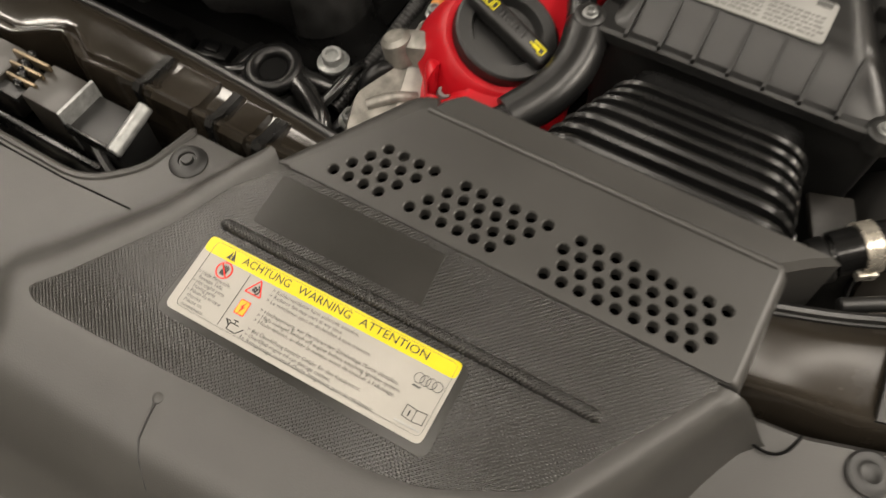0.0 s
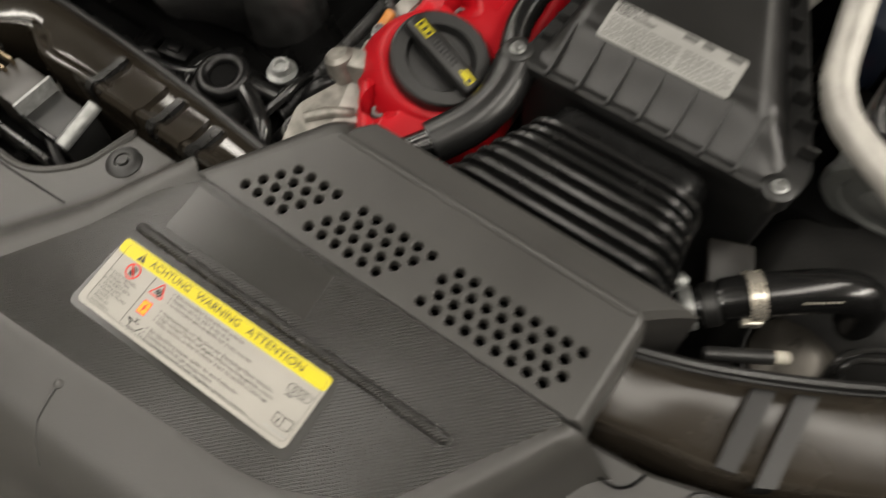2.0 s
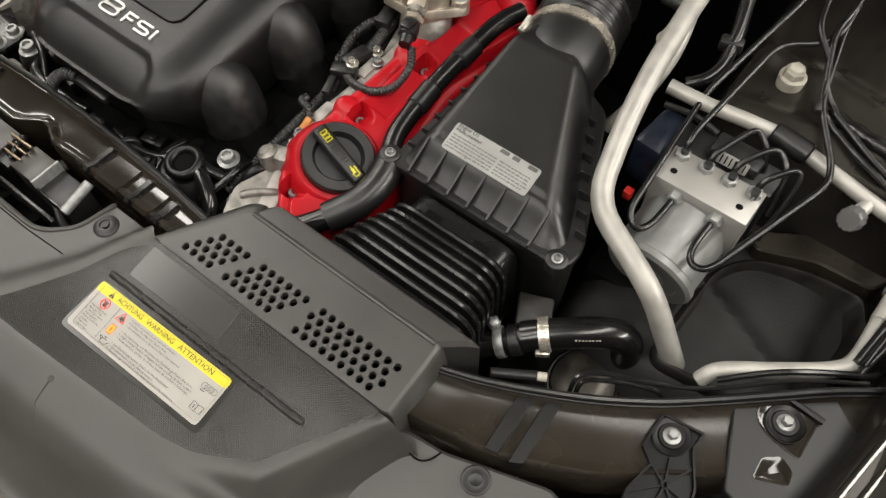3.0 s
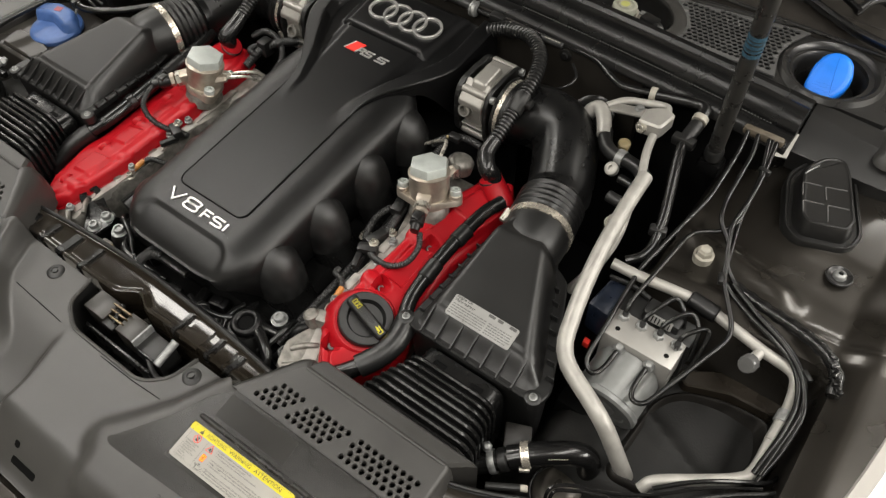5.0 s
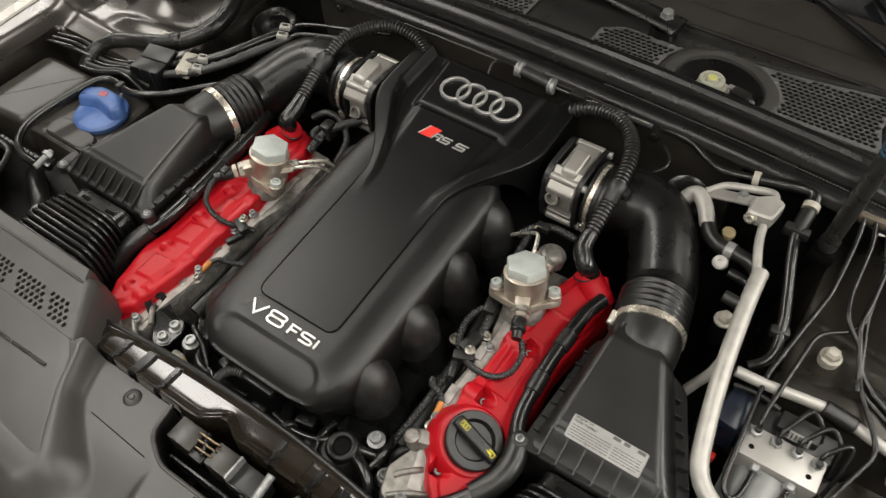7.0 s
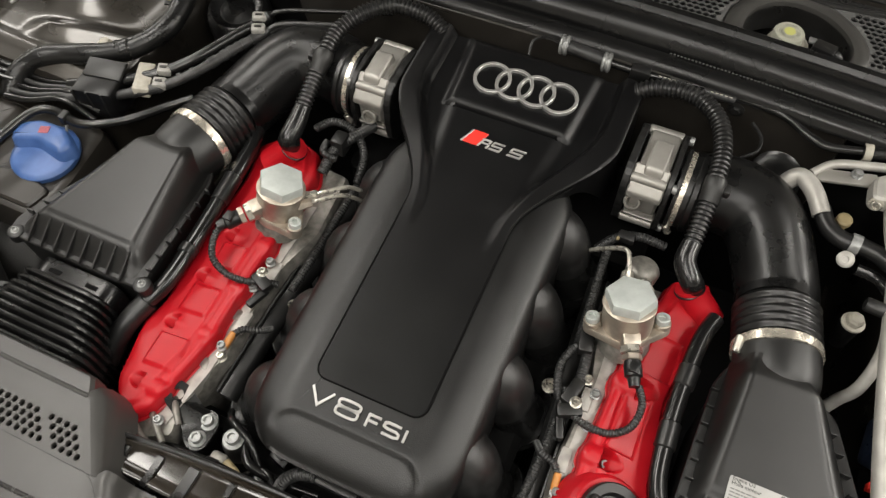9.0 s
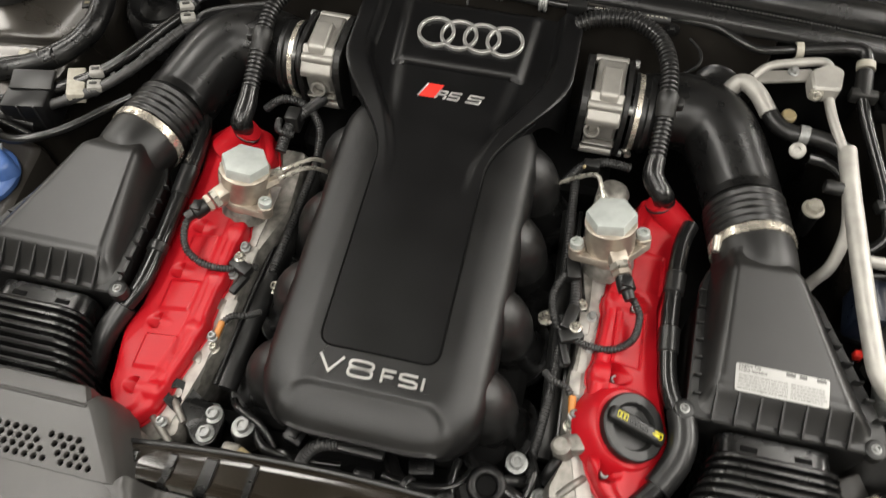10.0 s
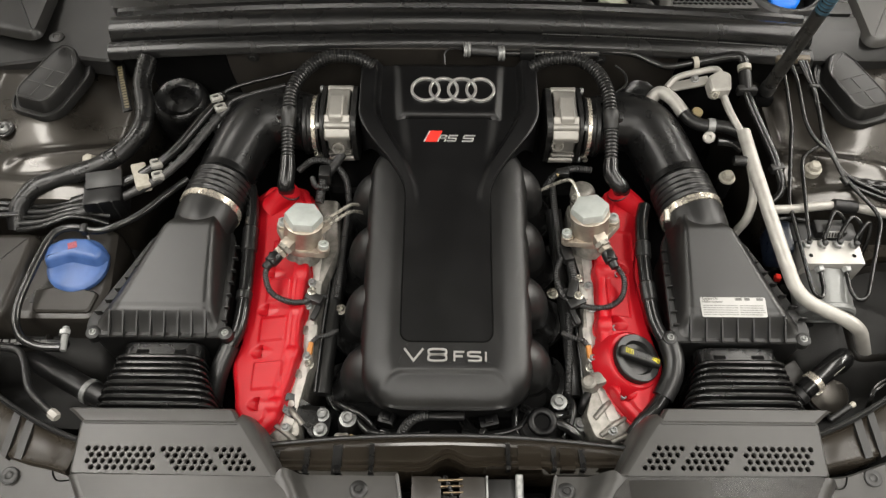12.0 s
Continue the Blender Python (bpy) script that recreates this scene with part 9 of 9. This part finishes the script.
# ---------------------------------------------------------------- stickers
def sticker():
    t = thing("warning_sticker", (0.307, -0.657, 0.77), "white warning sticker with a yellow band and black print", "sticker")
    ox, oy, W, H, rot = 0.2268, -0.6806, 0.1600, 0.0458, 1.5
    ca, sa = math.cos(radians(rot)), math.sin(radians(rot))
    def place(u, v):
        if 0.01 < u < 0.99 and 0.02 < v < 0.98:
            u, v = 0.0215 + 0.976 * u, v + 0.05 * max(0.0, 0.75 - v)
        x, y = u * W, v * H
        return ox + x * ca - y * sa, oy + x * sa + y * ca
    def sur(k):
        return lambda x, y: plane_z(y) + 0.0007 + k
    def patch(name, pts, k, mat, r=0.0004, parent=None, label=""):
        return part(name, slab(B(), [place(*p) for p in pts], sur(k - 0.0002), sur(k), r, 0.00005, 3), mat, parent or t, label, smooth=0)
    film = patch("film", [(0, 0), (1, 0), (1, 1), (0, 1)], 0.0, M_WHITE, 0.0042)
    patch("yellow_band", [(0.0015, 0.795), (0.9985, 0.795), (0.9985, 0.995), (0.0015, 0.995)], 0.0003, M_YELLOW, 0.003, film, "yellow band")
    slope = (0.0, 0.12)
    def wide_line(text, u0, u1, v, size, mat=M_INK, bold=0.0):
        x, y = place(u0, v)
        return lettering(film, text, (x, y, sur(0.00062)(x, y)), size, rot, mat, slope, 0.0, bold, 1.0, "text_line", False, (u1 - u0) * W * 0.976)
    wide_line("ACHTUNG", 0.139, 0.338, 0.845, 0.0064)
    wide_line("WARNING", 0.372, 0.586, 0.845, 0.0064)
    wide_line("ATTENTION", 0.624, 0.888, 0.845, 0.0064)
    patch("warning_triangle", [(0.074, 0.825), (0.112, 0.825), (0.093, 0.955)], 0.0006, M_INK, 0.0003, film)
    patch("mark", [(0.0905, 0.875), (0.0955, 0.875), (0.0955, 0.925), (0.0905, 0.925)], 0.0009, M_YELLOW, 0.0001, film)
    patch("mark", [(0.0905, 0.84), (0.0955, 0.84), (0.0955, 0.86), (0.0905, 0.86)], 0.0009, M_YELLOW, 0.0001, film)
    patch("divider", [(0.1900, 0.05), (0.1916, 0.05), (0.1916, 0.775), (0.1900, 0.775)], 0.0004, M_INK, 0.0001, film)
    # prohibition sign
    cx, cy = place(0.096, 0.675)
    ring = [V(cx + 0.0046 * math.cos(2 * math.pi * k / 32), cy + 0.0046 * math.sin(2 * math.pi * k / 32), 0) for k in range(32)]
    part("red_ring", sweep(B(), [V(p.x, p.y, sur(0.0003)(p.x, p.y)) for p in ring], 0.00045, 6, True), M_REDINK, film)
    for k in range(4):
        patch("palm_mark", [(0.086 + 0.006 * k, 0.66), (0.0895 + 0.006 * k, 0.66), (0.0905 + 0.007 * k, 0.745 - 0.010 * abs(k - 1.5)), (0.087 + 0.007 * k, 0.745 - 0.010 * abs(k - 1.5))], 0.0004, M_INK, 0.0001, film)
    patch("palm_mark", [(0.085, 0.61), (0.106, 0.61), (0.110, 0.67), (0.084, 0.67)], 0.0004, M_INK, 0.0008, film)
    part("red_bar", sweep(B(), [V(cx + q * 0.0032, cy - q * 0.0032, sur(0.0005)(cx + q * 0.0032, cy - q * 0.0032)) for q in (-1, 1)], 0.0004, 6), M_REDINK, film)
    # fan, voltage and oil can signs
    tri = rounded([place(*p) for p in ((0.206, 0.575), (0.270, 0.575), (0.240, 0.775))], 0.0007, 3)
    part("red_triangle", sweep(B(), [V(p.x, p.y, sur(0.0003)(p.x, p.y)) for p in tri], 0.00035, 6, True), M_REDINK, film)
    fx, fy = place(0.238, 0.640)
    for k in range(4):
        a = math.pi / 2 * k + 0.5
        x, y = fx + 0.0011 * math.cos(a), fy + 0.0011 * math.sin(a)
        part("fan_mark", slab(B(), [(x + 0.0008 * math.cos(b), y + 0.0008 * math.sin(b)) for b in [2 * math.pi * j / 8 for j in range(8)]], sur(0.0002), sur(0.0004), 0.0002, 0.00003, 2), M_INK, film, smooth=0)
    part("fan_arc", sweep(B(), [V(fx + 0.0026 * math.cos(a), fy + 0.0026 * math.sin(a), sur(0.0003)(fx, fy + 0.0026 * math.sin(a))) for a in [-1.2 + 0.2 * k for k in range(14)]], 0.00035, 5), M_INK, film)
    patch("orange_edge", [(0.2135, 0.275), (0.2545, 0.275), (0.2545, 0.475), (0.2135, 0.475)], 0.0003, M_REDINK, 0.0009, film)
    patch("orange_field", [(0.216, 0.287), (0.252, 0.287), (0.252, 0.463), (0.216, 0.463)], 0.0005, M_AMBERINK, 0.0007, film)
    patch("bolt_mark", [(0.230, 0.30), (0.243, 0.385), (0.234, 0.385), (0.241, 0.450), (0.226, 0.370), (0.235, 0.370)], 0.0008, M_REDINK, 0.0001, film)
    for pts in ([(0.228, 0.150), (0.262, 0.150), (0.262, 0.162), (0.228, 0.162)], [(0.228, 0.055), (0.264, 0.055), (0.264, 0.067), (0.228, 0.067)], [(0.224, 0.06), (0.2275, 0.06), (0.2295, 0.16), (0.226, 0.16)], [(0.262, 0.062), (0.265, 0.055), (0.286, 0.145), (0.283, 0.150)], [(0.242, 0.16), (0.2455, 0.16), (0.2455, 0.20), (0.242, 0.20)], [(0.234, 0.195), (0.254, 0.195), (0.254, 0.207), (0.234, 0.207)], [(0.207, 0.165), (0.226, 0.105), (0.226, 0.125), (0.210, 0.180)], [(0.206, 0.165), (0.226, 0.165), (0.226, 0.178), (0.206, 0.178)], [(0.286, 0.05), (0.2895, 0.05), (0.2895, 0.085), (0.286, 0.085)]):
        patch("oil_can_mark", pts, 0.0004, M_INK, 0.0001, film)
    for k, (txt, u1) in enumerate((("> Heiße Motorteile.", 0.153), ("Bewegte Teile.", 0.133), ("> Hot engine parts.", 0.155), ("Moving parts.", 0.128), ("> Pièces du moteur", 0.163), ("chaudes.", 0.092), ("Pièces en", 0.104), ("mouvement.", 0.125))):
        wide_line(txt, 0.016 if txt[0] == ">" else 0.030, u1, 0.505 - 0.064 * k, 0.0030, M_GREYINK)
    rows = (("> Kühlerventilator kann jederzeit anlaufen.", 0.646, 0.712), ("> Radiator fan may start at any time.", 0.592, 0.642), ("> Le ventilateur peut se déclencher à tout moment.", 0.715, 0.572),
            ("> Hochspannung, vor Berühren der Zündanlage Motor abstellen.", 0.846, 0.432), ("> High voltage! Switch off engine before touching ignition system.", 0.862, 0.362), ("> Haute tension, arrêter le moteur avant de toucher à l'allumage.", 0.852, 0.292),
            ("> Bei Überfüllung besteht Gefahr für den Katalysator.", 0.745, 0.160), ("> Overfilled engine oil can damage catalyst.", 0.640, 0.092), ("> Remplissage excessif d'huile dangereux pour le catalyseur.", 0.815, 0.028))
    for txt, u1, v in rows:
        wide_line(txt, 0.294, u1, v + 0.004, 0.0030, M_GREYINK)
    # ring mark, open book and a small framed code as plain shapes
    for k in range(4):
        x, y = place(0.895 + 0.0225 * k, 0.630)
        part("ring_mark", sweep(B(), [V(x + 0.0027 * math.cos(a), y + 0.0027 * math.sin(a), sur(0.0003)(x, y + 0.0027 * math.sin(a))) for a in [2 * math.pi * j / 24 for j in range(24)]], 0.00018, 5, True), M_GREYINK, film)
    patch("code_bar", [(0.885, 0.52), (0.915, 0.52), (0.915, 0.540), (0.885, 0.540)], 0.0004, M_GREYINK, 0.0002, film)
    for pts in ([(0.903, 0.165), (0.940, 0.150), (0.940, 0.290), (0.903, 0.305)], [(0.940, 0.150), (0.977, 0.165), (0.977, 0.305), (0.940, 0.290)]):
        loop = [place(*p) for p in pts]
        part("book_mark", sweep(B(), [V(x, y, sur(0.0003)(x, y)) for x, y in loop], 0.00028, 5, True), M_INK, film)
    patch("book_mark", [(0.919, 0.185), (0.924, 0.185), (0.924, 0.255), (0.919, 0.255)], 0.0004, M_INK, 0.0001, film)
    for k in range(9):
        patch("code_bar", [(0.888 + 0.0105 * k, 0.075), (0.896 + 0.0105 * k, 0.075), (0.896 + 0.0105 * k, 0.105), (0.888 + 0.0105 * k, 0.105)], 0.0004, M_SILVER, 0.0001, film)
    border = rounded([place(*p) for p in ((0.012, 0.035), (0.988, 0.035), (0.988, 0.965), (0.012, 0.965))], 0.0032, 4)
    part("border_line", sweep(B(), [V(p.x, p.y, sur(0.0003)(p.x, p.y)) for p in border], 0.00013, 4, True), M_GREYINK, film)


def oil_label():
    t = thing("oil_label", (0.43, -0.327, 0.79), "silver-white printed oil label on the air box lid", "label")
    zf = lambda k: (lambda x, y: 0.7915 + 0.225 * (y + 0.338) + 0.0006 + k)
    film = part("film", slab(B(), [(0.3765, -0.3415), (0.4740, -0.3415), (0.4735, -0.3115), (0.3755, -0.3115)], zf(-0.001), zf(0.0), 0.003, 0.00005, 3), M_SILVER, t, smooth=0)
    lettering(film, "Engine Oil", (0.3785, -0.3155, zf(0.0004)(0, -0.3155)), 0.0056, 0, M_INK, (0, 0.225), 0.0, 0.00005)
    lettering(film, "Huile moteur", (0.3785, -0.3202, zf(0.0004)(0, -0.3202)), 0.0056, 0, M_INK, (0, 0.225), 0.0, 0.00005)
    rnd = random.Random(5)
    for k in range(5):
        y = -0.3242 - 0.0034 * k
        x = 0.379
        while x < 0.43:
            w = 0.0016 + 0.004 * rnd.random()
            part("text_bar", slab(B(), [(x, y - 0.0007), (min(x + w, 0.431), y - 0.0007), (min(x + w, 0.431), y + 0.0007), (x, y + 0.0007)], zf(0.0001), zf(0.0003), 0.0001, 0.00002, 1), M_PALEINK, film, smooth=0)
            x += w + 0.0009
        x = 0.434
        while x < 0.468:
            w = 0.0016 + 0.004 * rnd.random()
            part("text_bar", slab(B(), [(x, y - 0.0007), (min(x + w, 0.4715), y - 0.0007), (min(x + w, 0.4715), y + 0.0007), (x, y + 0.0007)], zf(0.0001), zf(0.0003), 0.0001, 0.00002, 1), M_PALEINK, film, smooth=0)
            x += w + 0.0009
    for x0, x1 in ((0.428, 0.438), (0.442, 0.450), (0.460, 0.470)):
        part("symbol_bar", slab(B(), [(x0, -0.3165), (x1, -0.3165), (x1, -0.3125), (x0, -0.3125)], zf(0.0001), zf(0.0003), 0.0006, 0.00002, 2), M_GREYINK, film, smooth=0)


tank_side()
latch()
sticker()
oil_label()
